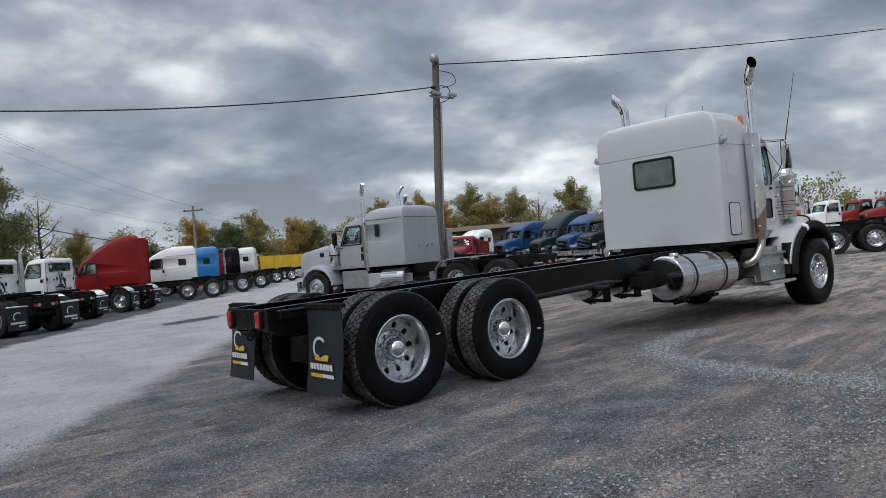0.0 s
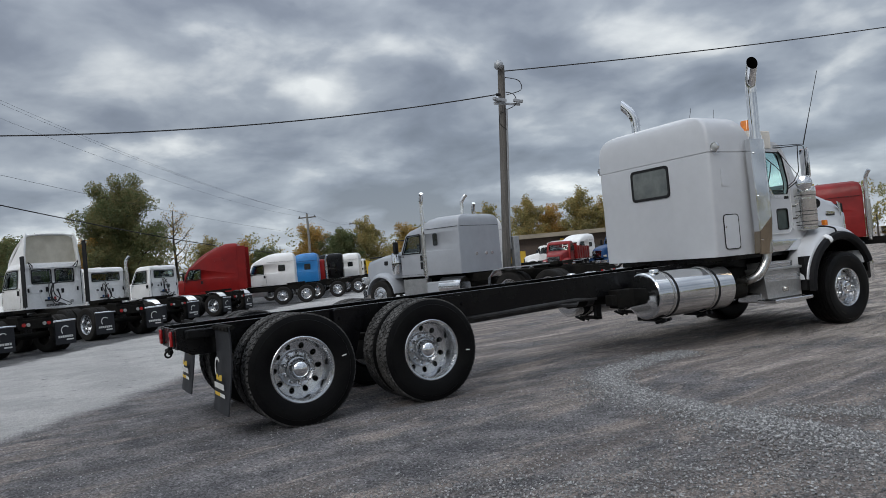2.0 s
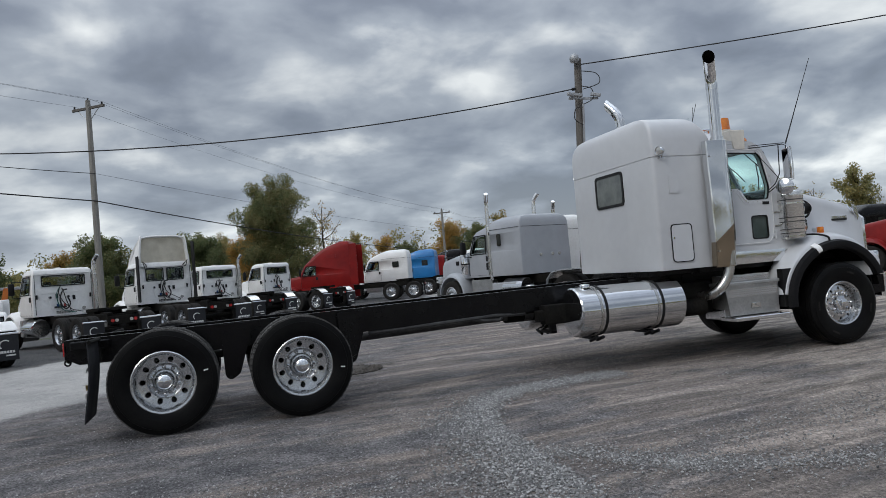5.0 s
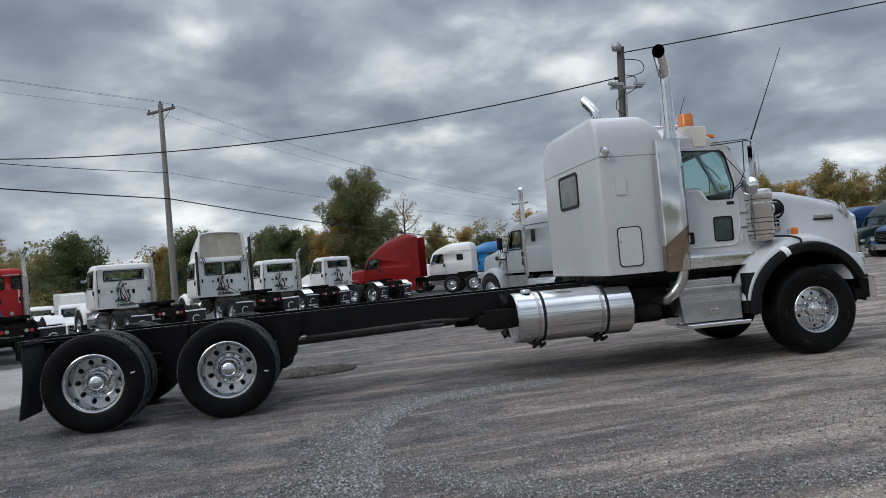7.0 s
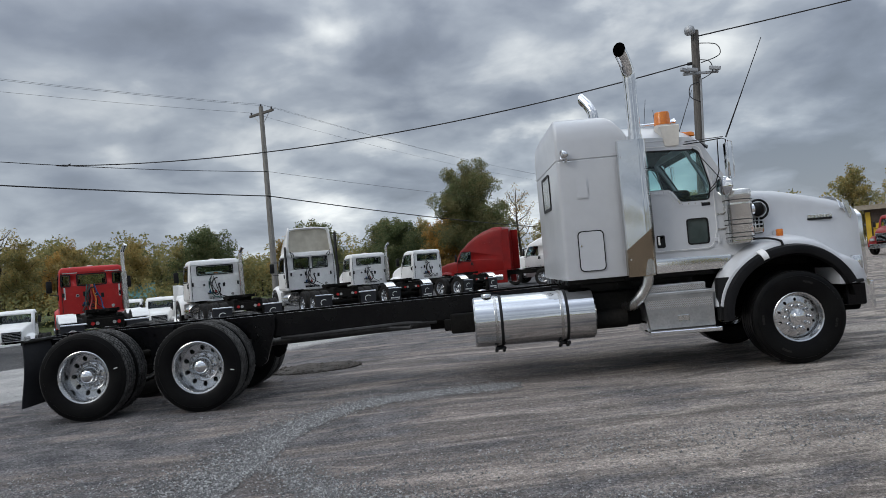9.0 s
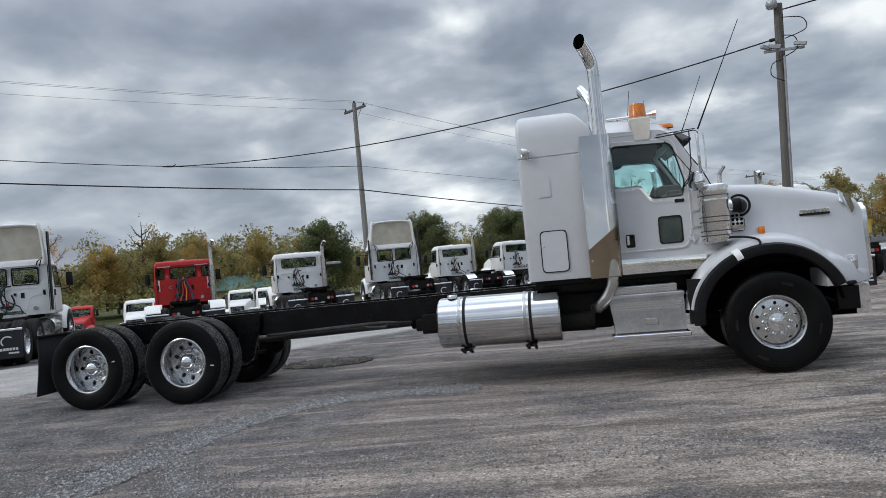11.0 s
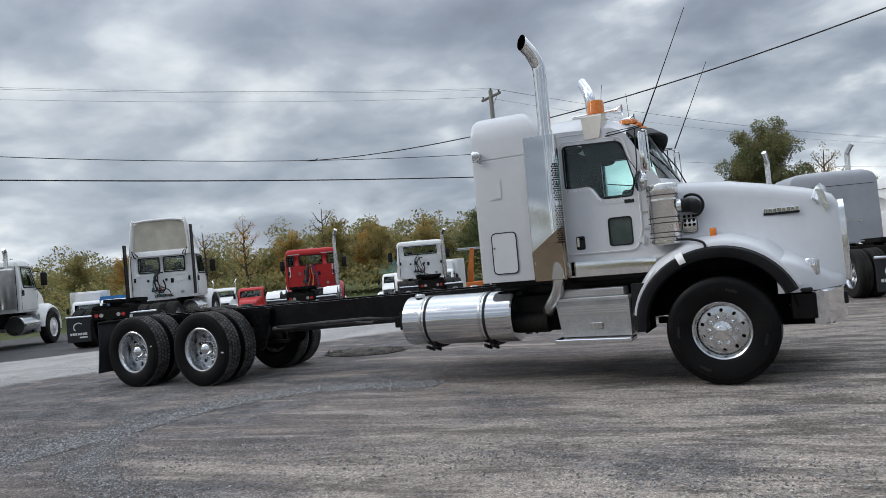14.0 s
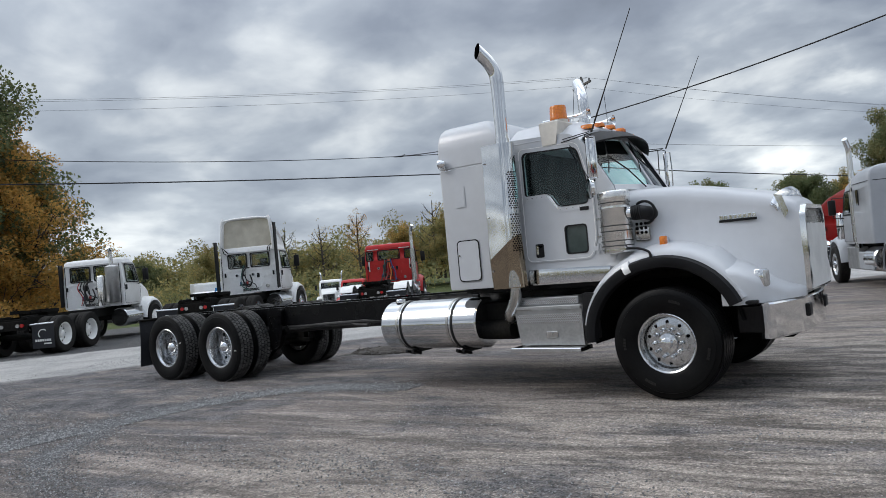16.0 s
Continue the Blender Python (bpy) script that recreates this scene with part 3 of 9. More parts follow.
    h = math_("ADD", math_("MULTIPLY", math_("MULTIPLY", pebble.outputs["Distance"], -0.55), math_("ADD", 0.7, math_("MULTIPLY", gp, 0.6))), math_("ADD", math_("MULTIPLY", coarse.outputs["Distance"], -0.5), math_("ADD", math_("MULTIPLY", noise_(9.0, 8.0, 0.7), 1.5), math_("MULTIPLY", noise_(3.2, 7.0, 0.62, stretched(6, 2.4, 0.7), 0.4), 2.6))))
    bp = n.new("ShaderNodeBump")
    bp.inputs["Strength"].default_value, bp.inputs["Distance"].default_value = 1.0, 0.028
    l.new(h, bp.inputs["Height"])
    l.new(bp.outputs[0], p.inputs["Normal"])
    return mt


M["ground"] = ground_material()


def fall(x, y):
    """The ground drops beyond the row of tractors, towards the road."""
    t = min(1.0, max(0.0, (ROWN.x * x + ROWN.y * y - 25.5) / 7.0)) if x < 8 else 0.0
    return -1.05 * t * t * (3 - 2 * t) * min(1.0, max(0.0, (8 - x) / 10))


def ground_sheet():
    """One sheet to the horizon: fine and slightly uneven round the camera's way, coarse far off."""
    ax = [-1500, -700, -350, -180, -100, -75, -60, -52, -46, -40, -36, -33, -30, -27] + [-24 + 0.4 * i for i in range(96)] + [15, 20, 30, 45, 70, 110, 180, 350, 700, 1500]
    ay = [-1500, -700, -350, -180, -100, -60, -40, -25, -16] + [-12 + 0.4 * i for i in range(66)] + [15, 17, 19, 21, 23, 25, 27, 29, 31, 33, 36, 40, 45, 52, 60, 70, 80, 110, 180, 350, 700, 1500]
    bm = bmesh.new()
    grid = []
    for x in ax:
        row = []
        for y in ay:
            near = max(0.0, 1 - max(abs(x + 4) / 22, abs(y + 2) / 14))
            z = near * (0.022 * noise.noise((x * 0.45, y * 0.45, 0)) + 0.012 * noise.noise((x * 1.3, y * 1.3, 4)))
            row.append(bm.verts.new((x, y, z - 0.006 + fall(x, y))))
        grid.append(row)
    for a, b in zip(grid, grid[1:]):
        for i in range(len(ay) - 1):
            bm.faces.new((a[i], b[i], b[i + 1], a[i + 1]))
    ob = part("ground", bm, M["ground"], None, "", 80)
    return tagged(ob, "grey gravel yard with brown tyre tracks and a pale worn drive", "ground", kind="structure")


ground_sheet()

# ---- wheels ----
def tyre_mesh(name, r, w, rim_r, mat, dusty=False, ribs=()):
    """A tyre turned round y, from y -w/2 (outer side) to w/2."""
    h = w / 2
    bm = bmesh.new()
    prof = [(rim_r, -h * 0.78), (rim_r + 0.012, -h * 0.86), (rim_r + 0.03, -h * 0.9), (r * 0.70, -h * 0.985), (r * 0.80, -h), (r * 0.88, -h * 0.985),
            (r * 0.885, -h * 0.955), (r * 0.93, -h * 0.93), (r * 0.975, -h * 0.86), (r - 0.012, -h * 0.78)]
    if ribs:
        g = []
        for a, b in ribs:
            g += [(r, a * h), (r, b * h), (r - 0.012, b * h + 0.002), (r - 0.012, min(b * h + 0.011, h * 0.78))]
        prof += g
    else:
        prof += [(r - 0.012, 0)]
    prof += [(x, -y) for x, y in reversed(prof[:10])]
    b_lathe(bm, prof, 56)
    me = mesh_of(name, bm, mat, 30)
    if dusty:
        me.materials.append(M["tread_dust"])
        for f in me.polygons:
            if math.hypot(f.center.x, f.center.z) > r - 0.022 and abs(f.center.y) < h * 0.8:
                f.material_index = 1
    return me


def tread_mesh(name, r, w, mat, blocks):
    """The raised blocks of a drive tyre, in four staggered rows."""
    h = w / 2
    bm = bmesh.new()
    rows = 4
    for i in range(blocks):
        for k in range(rows):
            a = 2 * math.pi * (i + (0.5 if k % 2 else 0.0)) / blocks
            y0 = -h * 0.80 + k * (h * 1.6 / rows)
            y1 = y0 + h * 1.6 / rows - 0.013
            da = math.pi / blocks * 0.74
            sk = da * 0.42 * (1 if k % 2 else -1)
            vs = []
            for rad in (r - 0.016, r + 0.001):
                for ang, y in ((a - da + sk, y0), (a + da + sk, y0), (a + da - sk, y1), (a - da - sk, y1)):
                    vs.append(bm.verts.new((rad * math.cos(ang), y, rad * math.sin(ang))))
            bm.faces.new(vs[4:])
            for p in range(4):
                q = (p + 1) % 4
                bm.faces.new((vs[p], vs[q], vs[q + 4], vs[p + 4]))
    return mesh_of(name, bm, mat, 30)


def rim_mesh(name, r, w, mat, face, hub_r, holes=10, hole_r=0.026, hole_at=0.70, dish=0.06):
    """An aluminium disc wheel: the rim's barrel, and a pierced disc at y = face."""
    h = w / 2
    bm = bmesh.new()
    prof = [(r * 0.93, h * 0.8), (r * 0.90, h * 0.3), (r * 0.90, -h * 0.3), (r * 0.94, -h * 0.66), (r * 0.955, -h * 0.72), (r * 1.0, -h * 0.80),
            (r * 1.045, -h * 0.82), (r * 1.05, -h * 0.86), (r * 1.02, -h * 0.90), (r * 0.965, -h * 0.86), (r * 0.93, -h * 0.74), (r * 0.915, -h * 0.66)]
    fy = face
    prof += [(r * 0.90, fy - 0.004 if fy < 0 else -h * 0.3)] if fy < -h * 0.3 else [(r * 0.895, -h * 0.2), (r * 0.895, fy)]
    b_lathe(bm, prof, 48)
    ro = r * 0.90
    hl = [circ(ro * hole_at * math.cos(2 * math.pi * (i + 0.5) / holes), ro * hole_at * math.sin(2 * math.pi * (i + 0.5) / holes), hole_r, 10, hole_r * 0.86,
               2 * math.pi * (i + 0.5) / holes) for i in range(holes)]
    m = Matrix(((1, 0, 0, 0), (0, 0, 1, fy), (0, -1, 0, 0), (0, 0, 0, 1)))
    tmp = bmesh.new()
    b_plate(tmp, circ(0, 0, ro, 48), hl, 0.014, m)
    for v in tmp.verts:
        q = math.hypot(v.co.x, v.co.z) / ro
        v.co.y += dish * max(0.0, (q - 0.60)) if q < 1 else dish * 0.4
    b_merge(bm, tmp)
    tmp.free()
    return mesh_of(name, bm, mat, 30)


def hub_mesh(name, mat, r, face, out, nuts, nut_r, nut_at, dome=True):
    bm = bmesh.new()
    if dome:
        b_lathe(bm, [(r, face), (r, face - out * 0.55), (r * 0.93, face - out * 0.7), (r * 0.7, face - out * 0.9), (r * 0.35, face - out), (0.001, face - out * 1.02)], 28)
    else:
        b_lathe(bm, [(r * 1.02, face), (r, face - out * 0.35), (r * 0.62, face - out * 0.45), (r * 0.56, face - out), (r * 0.50, face - out * 1.04), (0.001, face - out * 1.06)], 28)
    return mesh_of(name, bm, mat, 35)


def nut_mesh(name, mat, r, ln):
    bm = bmesh.new()
    b_lathe(bm, [(r * 1.25, 0), (r * 1.25, -ln * 0.25), (r, -ln * 0.3), (r, -ln * 0.8), (r * 0.55, -ln), (0.001, -ln * 1.03)], 8)
    return mesh_of(name, bm, mat, 35)


T_DRIVE = tyre_mesh("tyre", 0.532, 0.285, 0.305, M["rubber"], False)
TREAD = tread_mesh("tread", 0.532, 0.285, M["tread_dust"], 56)
T_STEER = tyre_mesh("tyre", 0.535, 0.40, 0.275, M["rubber"], False, ((-0.78, -0.50), (-0.44, -0.18), (-0.13, 0.13), (0.18, 0.44), (0.50, 0.78)))
R_DEEP = rim_mesh("rim", 0.300, 0.285, M["rim"], 0.098, 0.09, 10, 0.032, 0.81, -0.05)
R_INNER = rim_mesh("rim", 0.300, 0.285, M["rim_dull"], 0.05, 0.09, 10, 0.030, 0.80, 0.05)
R_STEER = rim_mesh("rim", 0.277, 0.40, M["rim"], -0.110, 0.09, 10, 0.020, 0.80, 0.05)
H_DRIVE = hub_mesh("hub_cap", M["chrome"], 0.100, 0.075, 0.16, 10, 0.015, 0.145)
H_STEER = hub_mesh("hub_cap", M["chrome"], 0.092, -0.113, 0.075, 10, 0.015, 0.145, False)
FLANGE = mesh_of("hub_flange", b_lathe(bmesh.new(), [(0.182, 0.100), (0.180, 0.074), (0.168, 0.064), (0.125, 0.058), (0.110, 0.035), (0.085, 0.030)], 36), M["rim"])
NUT = nut_mesh("wheel_nut", M["polished"], 0.0185, 0.055)
NUT_LONG = nut_mesh("wheel_nut", M["chrome"], 0.017, 0.075)


def drive_wheel(parent, x, y, z, out, outer=True, tick=0.0):
    """One wheel of a dual pair. out: -1 where its outer side faces -y, 1 where it faces +y."""
    w = new("drive_wheel")
    w.parent = parent
    w.matrix_basis = pose(x, y, z, 0, 0, 0 if out < 0 else 180) @ Matrix.Rotation(tick, 4, "Y")
    part("tyre", T_DRIVE, None, w)
    tagged(part("tread", TREAD, None, w), kind="stuff")
    part("rim", R_DEEP if outer else R_INNER, None, w)
    if outer:
        part("hub_flange", FLANGE, None, w)
        part("hub_cap", H_DRIVE, None, w, "domed chrome axle cover")
        for i in range(10):
            a = 2 * math.pi * i / 10
            part("wheel_nut", NUT, None, w, m=pose(0.145 * math.cos(a), 0.062, 0.145 * math.sin(a)))
        bm = bmesh.new()
        for a in (0.42,):
            b_box(bm, -0.006, 0.006, -0.1445, -0.1415, 0.395, 0.44, 0, 1, Matrix.Rotation(a + 0.65, 4, "Y"))
        part("paint_mark", bm, M["logo_white"], w, "white chalk mark on the tyre wall")
    return w


def steer_wheel(parent, x, y, z, out, turn=0.0):
    w = new("steer_wheel")
    w.parent = parent
    w.matrix_basis = pose(x, y, z, 0, 0, (0 if out < 0 else 180) + turn)
    part("tyre", T_STEER, None, w, "wide ribbed front tyre")
    part("rim", R_STEER, None, w)
    part("hub_cap", H_STEER, None, w, "chrome hub cover")
    for i in range(10):
        a = 2 * math.pi * i / 10
        part("wheel_nut", NUT_LONG, None, w, m=pose(0.132 * math.cos(a), -0.113, 0.132 * math.sin(a)))
    for a0 in (0.2, 1.7, 3.5, 4.6):
        bm = bmesh.new()
        for i in range(4):
            b_box(bm, -0.012, 0.012, -0.2035, -0.1985, 0.40, 0.425, 0, 1, Matrix.Rotation(a0 + 0.07 * i, 4, "Y"))
        tagged(part("sidewall_lettering", bm, M["rubber_worn"], w), kind="stuff")
    return w


# ---- the white truck ----
truck = thing("truck_tractor", "white truck tractor with sleeper and long bare black frame on gravel", "truck")


def rail_z(x):
    """Top of the frame: a little lower towards the rear."""
    return 1.085 + 0.014 * (x + 3.7)


def frame_rail(side):
    bm = bmesh.new()
    xs = [-9.42, -9.30, -7.8, -5.0, -3.0, -1.0, 0.9]
    hs = [0.20, 0.27, 0.285, 0.285, 0.285, 0.27, 0.25]
    yo, yi = side * 0.435, side * 0.345
    rings = []
    for x, h in zip(xs, hs):
        t = rail_z(x)
        b = t - h
        rings.append([V(x, yo, b), V(x, yo, t), V(x, yi, t), V(x, yi, t - 0.012), V(x, yo - side * 0.012, t - 0.012),
                      V(x, yo - side * 0.012, b + 0.012), V(x, yi, b + 0.012), V(x, yi, b)])
    b_loft(bm, rings)
    return part("frame_rail", bm, M["black_paint"], truck)


for s in (-1, 1):
    frame_rail(s)
for x in (-9.25, -8.55, -7.0, -6.2, -5.0, -3.9, -2.7, -1.2):
    bm = bmesh.new()
    t = rail_z(x)
    b_box(bm, x - 0.05, x + 0.05, -0.43, 0.43, t - 0.22, t - 0.04, 0.01)
    b_box(bm, x - 0.09, x + 0.09, -0.43, 0.43, t - 0.06, t - 0.045)
    part("crossmember", bm, M["black_paint"], truck)
# end plate, tail lamps and tow eye
bm = bmesh.new()
b_box(bm, -9.435, -9.42, -0.44, 0.44, 0.80, 1.0, 0.004)
part("end_plate", bm, M["black_paint"], truck)
for y in (-0.28, 0.35):
    bm = bmesh.new()
    b_plate(bm, rrect(-0.045, 0.045, -0.085, 0.085, 0.02), (), 0.012, Matrix.Translation((-9.447, y, 0.90)) @ YZ)
    lamp = part("tail_lamp", bm, M["black"], truck)
    bm = bmesh.new()
    b_box(bm, -9.475, -9.447, y - 0.038, y + 0.038, 0.825, 0.975, 0.012, 2)
    part("lens", bm, M["red_lens"], lamp, "red tail lamp lens")
bm = bmesh.new()
b_box(bm, -9.47, -9.43, -0.16, -0.08, 0.74, 0.82, 0.01)
b_tube(bm, [(-9.47 - 0.03 * math.sin(a), -0.12, 0.745 + 0.03 * math.cos(a)) for a in [i * math.pi / 5 - 0.3 for i in range(9)]], 0.010, 8)
b_cyl(bm, (-9.45, -0.2, 0.77), (-9.45, 0.1, 0.77), 0.02, n=10)
part("tow_hook", bm, M["chassis"], truck)
# mud flaps on their brackets, with the dealer's mark as plain shapes


def flap_mark(parent, x, y0, y1, z, s=1.0, plain=False):
    """A ring-like swoosh, a row of blocks and a two-coloured bar, as prints on a flap that faces -x."""
    c, w = (y0 + y1) / 2, (y1 - y0) * 0.46 * s
    m = Matrix.Translation((x, c, z)) @ Matrix(((0, 0, -1, 0), (-1, 0, 0, 0), (0, 1, 0, 0), (0, 0, 0, 1)))
    bm = bmesh.new()
    arc = [V(0.62 * w * math.cos(a), 0.30 * s + 0.16 * s * math.sin(a)) for a in [math.pi * (0.25 + 1.0 * i / 12) for i in range(13)]]
    inn = [V(p.x * 0.80, 0.30 * s + (p.y - 0.30 * s) * 0.78) for p in reversed(arc)]
    b_plate(bm, arc + inn, (), 0.0025, m)
    for i in range(7):
        x0 = -w + i * 2 * w / 7
        b_plate(bm, [V(x0, 0.05 * s), V(x0 + 1.6 * w / 7, 0.05 * s), V(x0 + 1.6 * w / 7, 0.125 * s), V(x0, 0.125 * s)], (), 0.0025, m)
    b_plate(bm, [V(0.05 * w, -0.045 * s), V(w, -0.045 * s), V(w, 0.0), V(0.05 * w, 0.0)], (), 0.0025, m)
    part("print_white", bm, M["logo_white"], parent, "white print on the flap")
    if plain:
        return
    bm = bmesh.new()
    b_plate(bm, [V(-w, -0.045 * s), V(0.03 * w, -0.045 * s), V(0.03 * w, 0.0), V(-w, 0.0)], (), 0.0025, m)
    part("print_bar", bm, M["logo_yellow"], parent, "yellow printed bar")
    bm = bmesh.new()
    lobe = [V(-0.55 * w + 0.5 * w * t, 0.19 * s + 0.05 * s * math.sin(math.pi * t)) for t in [i / 8 for i in range(9)]]
    lobe += [V(-0.05 * w + 0.75 * w * t, 0.19 * s + 0.05 * s * math.sin(2.2 * t)) for t in [i / 6 for i in range(1, 7)]]
    lobe += [V(0.62 * w, 0.165 * s), V(0.1 * w, 0.16 * s), V(-0.45 * w, 0.165 * s)]
    b_plate(bm, lobe, (), 0.0025, m)
    part("print_yellow", bm, M["logo_yellow"], parent, "yellow print on the flap")


for s in (-1, 1):
    y0, y1 = (-1.14, -0.55) if s < 0 else (0.60, 1.17)
    bm = bmesh.new()
    rows = []
    for k in range(9):
        z = 1.0 - k * 0.0975
        bow = 0.02 * math.sin(k * 0.5) - 0.006 * k
        rows.append([V(-9.10 + bow, y0, z), V(-9.10 + bow - 0.006, (y0 + y1) / 2, z), V(-9.10 + bow, y1, z), V(-9.088 + bow, y1, z), V(-9.088 + bow, y0, z)])
    b_loft(bm, rows)
    flap = part("mud_flap", bm, M["flap"], truck, "dark rubber mud flap with a printed mark")
    flap_mark(flap, -9.156, y0, y1, 0.40, 0.72)
    bm = bmesh.new()
    b_tube(bm, [(-9.14, s * 0.43, 0.96), (-9.07, s * 0.60, 1.0), (-9.07, s * 1.16, 1.0)], 0.02, 8)
    b_box(bm, -9.116, -9.106, y0, y1, 0.965, 1.01, 0.003)
    for i in range(4):
        b_cyl(bm, (-9.118, y0 + 0.09 + i * 0.14, 0.985), (-9.128, y0 + 0.09 + i * 0.14, 0.985), 0.012, n=8)
    part("flap_bracket", bm, M["chassis"], truck)
    # black quarter plate that joins flap and frame
    bm = bmesh.new()
    b_box(bm, -9.36, -8.98, s * 0.5 - 0.05, s * 0.5 + 0.05, 0.90, 0.985, 0.01)
    part("flap_hanger", bm, M["black_paint"], truck)

# rear bogie
AX = (-8.43, -7.05)
for x in AX:
    for s in (-1, 1):
        drive_wheel(truck, x, s * 0.965, 0.525, s, True, 0.3 if x < -8 else 0.62)
        drive_wheel(truck, x, s * 0.635, 0.525, s, False)
    bm = bmesh.new()
    b_cyl(bm, (x, -0.9, 0.525), (x, 0.9, 0.525), 0.075, n=14)
    b_lathe(bm, [(0.001, -0.19), (0.12, -0.17), (0.20, -0.08), (0.22, 0.0), (0.20, 0.08), (0.12, 0.17), (0.001, 0.19)], 20, Matrix.Translation((x, 0, 0.54)))
    b_cyl(bm, (x, 0, 0.58), (x + 0.36, 0, 0.66), 0.12, 0.06, 14)
    part("drive_axle", bm, M["chassis"], truck)
    for s in (-1, 1):
        bm = bmesh.new()
        b_cyl(bm, (x - 0.22, s * 0.45, 0.36), (x - 0.22, s * 0.45, 0.62), 0.13, 0.12, 14)
        part("air_spring", bm, M["rubber_worn"], truck)
        bm = bmesh.new()
        b_box(bm, x - 0.30, x + 0.42, s * 0.45 - 0.045, s * 0.45 + 0.045, 0.40, 0.47, 0.012)
        part("suspension_arm", bm, M["chassis"], truck)
        bm = bmesh.new()
        b_cyl(bm, (x + 0.02, s * 0.46, 0.525), (x + 0.02, s * 0.58, 0.525), 0.21, n=20)
        part("brake_drum", bm, M["chassis"], truck)
for x in (-7.70, -6.40):
    for s in (-1, 1):
        bm = bmesh.new()
        b_plate(bm, rpoly([(x - 0.17, 1.02), (x + 0.16, 1.02), (x + 0.15, 0.86), (x + 0.02, 0.46), (x - 0.08, 0.40), (x - 0.14, 0.44), (x - 0.15, 0.70)], 0.03), (), 0.05,
                Matrix.Translation((0, s * 0.455 if s < 0 else 0.505, 0)) @ XZ)
        for dx, dz in ((-0.10, 0.92), (0.10, 0.92), (-0.08, 0.80), (0.08, 0.80), (0.0, 0.5)):
            b_cyl(bm, (x + dx, s * 0.45, dz), (x + dx, s * 0.53, dz), 0.018, n=8)
        part("suspension_hanger", bm, M["black_paint"], truck)
# driveshaft, air tanks and lines under the frame
bm = bmesh.new()
b_cyl(bm, (-6.6, 0, 0.66), (-4.0, 0, 0.74), 0.05, n=14)
b_cyl(bm, (-4.0, 0, 0.74), (-1.4, 0, 0.80), 0.05, n=14)
b_cyl(bm, (-4.06, 0, 0.74), (-3.94, 0, 0.742), 0.085, n=14)
part("driveshaft", bm, M["grey_steel"], truck)
bm = bmesh.new()
b_tube(bm, [(-6.2, -0.40, 0.745), (-5.4, -0.42, 0.765), (-4.6, -0.42, 0.79), (-4.2, -0.40, 0.78)], 0.028, 10)
b_tube(bm, [(-4.95, -0.40, 0.79), (-4.75, -0.42, 0.74), (-4.55, -0.41, 0.73), (-4.5, -0.41, 0.80)], 0.03, 8)
part("frame_pipe", bm, M["grey_steel"], truck)
bm = bmesh.new()
for y, z in ((-0.30, 0.98), (-0.26, 1.0), (-0.22, 0.97)):
    b_tube(bm, [(-8.9, y, z - 0.07), (-7.5, y, z - 0.1), (-6, y, z - 0.06), (-4.5, y, z - 0.09), (-2.5, y, z - 0.03)], 0.014, 6, 4)
part("air_line", bm, M["cable"], truck)
for y0, y1 in ((-0.40, 0.0),):
    bm = bmesh.new()
    b_box(bm, -4.02, -3.62, -0.62, -0.44, 0.62, 0.86, 0.02, 2)
    b_box(bm, -4.10, -3.98, -0.60, -0.46, 0.66, 0.80, 0.01)
    part("battery_box", bm, M["chassis"], truck)
bm = bmesh.new()
b_cyl(bm, (-4.3, 0.05, 0.78), (-3.3, 0.05, 0.78), 0.14, n=18)
part("air_tank", bm, M["chassis"], truck)
bm = bmesh.new()
for x in (-7.65, -7.55, -7.8):
    b_cyl(bm, (x, -0.2, 0.72), (x, 0.2, 0.72), 0.07, n=12)
b_box(bm, -8.1, -7.3, -0.05, 0.05, 0.62, 0.70, 0.01)
part("brake_chamber", bm, M["chassis"], truck)

# fuel tanks
for s in (-1, 1):
    bm = bmesh.new()
    cy, cz, r = s * 0.775, 0.750, 0.302
    b_lathe(bm, [(0.001, -0.73), (r * 0.80, -0.728), (r * 0.95, -0.722), (r, -0.705), (r, 0.705), (r * 0.95, 0.722), (r * 0.80, 0.728), (0.001, 0.73)], 48,
            Matrix.Translation((-3.01, cy, cz)) @ Matrix.Rotation(math.pi / 2, 4, "Z"))
    tank = part("fuel_tank", bm, M["mirror_steel"], truck, "polished aluminium fuel tank", 25)
    for x in (-3.44, -2.66):
        for dx in (-0.032, 0.032):
            bm = bmesh.new()
            b_lathe(bm, [(r + 0.001, -0.018), (r + 0.006, -0.016), (r + 0.006, 0.016), (r + 0.001, 0.018)], 48, Matrix.Translation((x + dx, cy, cz)) @ Matrix.Rotation(math.pi / 2, 4, "Z"))
            part("tank_strap", bm, M["stainless"] if dx < 0 else M["black"], tank)
        bm = bmesh.new()
        b_box(bm, x - 0.05, x + 0.05, s * 0.44 - 0.03, cy, cz - r - 0.055, cz - r - 0.005, 0.012)
        for dx in (-0.045, 0.045):
            b_cyl(bm, (x + dx, cy - 0.05 * s, cz - r - 0.07), (x + dx, cy + 0.12 * s, cz - r - 0.02), 0.022, n=8)
        b_box(bm, x - 0.05, x + 0.05, s * 0.44 - 0.02, s * 0.44 + 0.06, cz - r - 0.05, rail_z(x) - 0.03, 0.01)
        part("tank_bracket", bm, M["black"], tank)
    bm = bmesh.new()
    b_lathe(bm, [(0.062, 0), (0.062, 0.035), (0.055, 0.045), (0.001, 0.05)], 20, Matrix.Translation((-3.56, cy + s * 0.06, cz + r - 0.012)) @ Matrix.Rotation(math.pi / 2, 4, "X"))
    part("filler_cap", bm, M["chrome"], tank)

# ---- sleeper ----


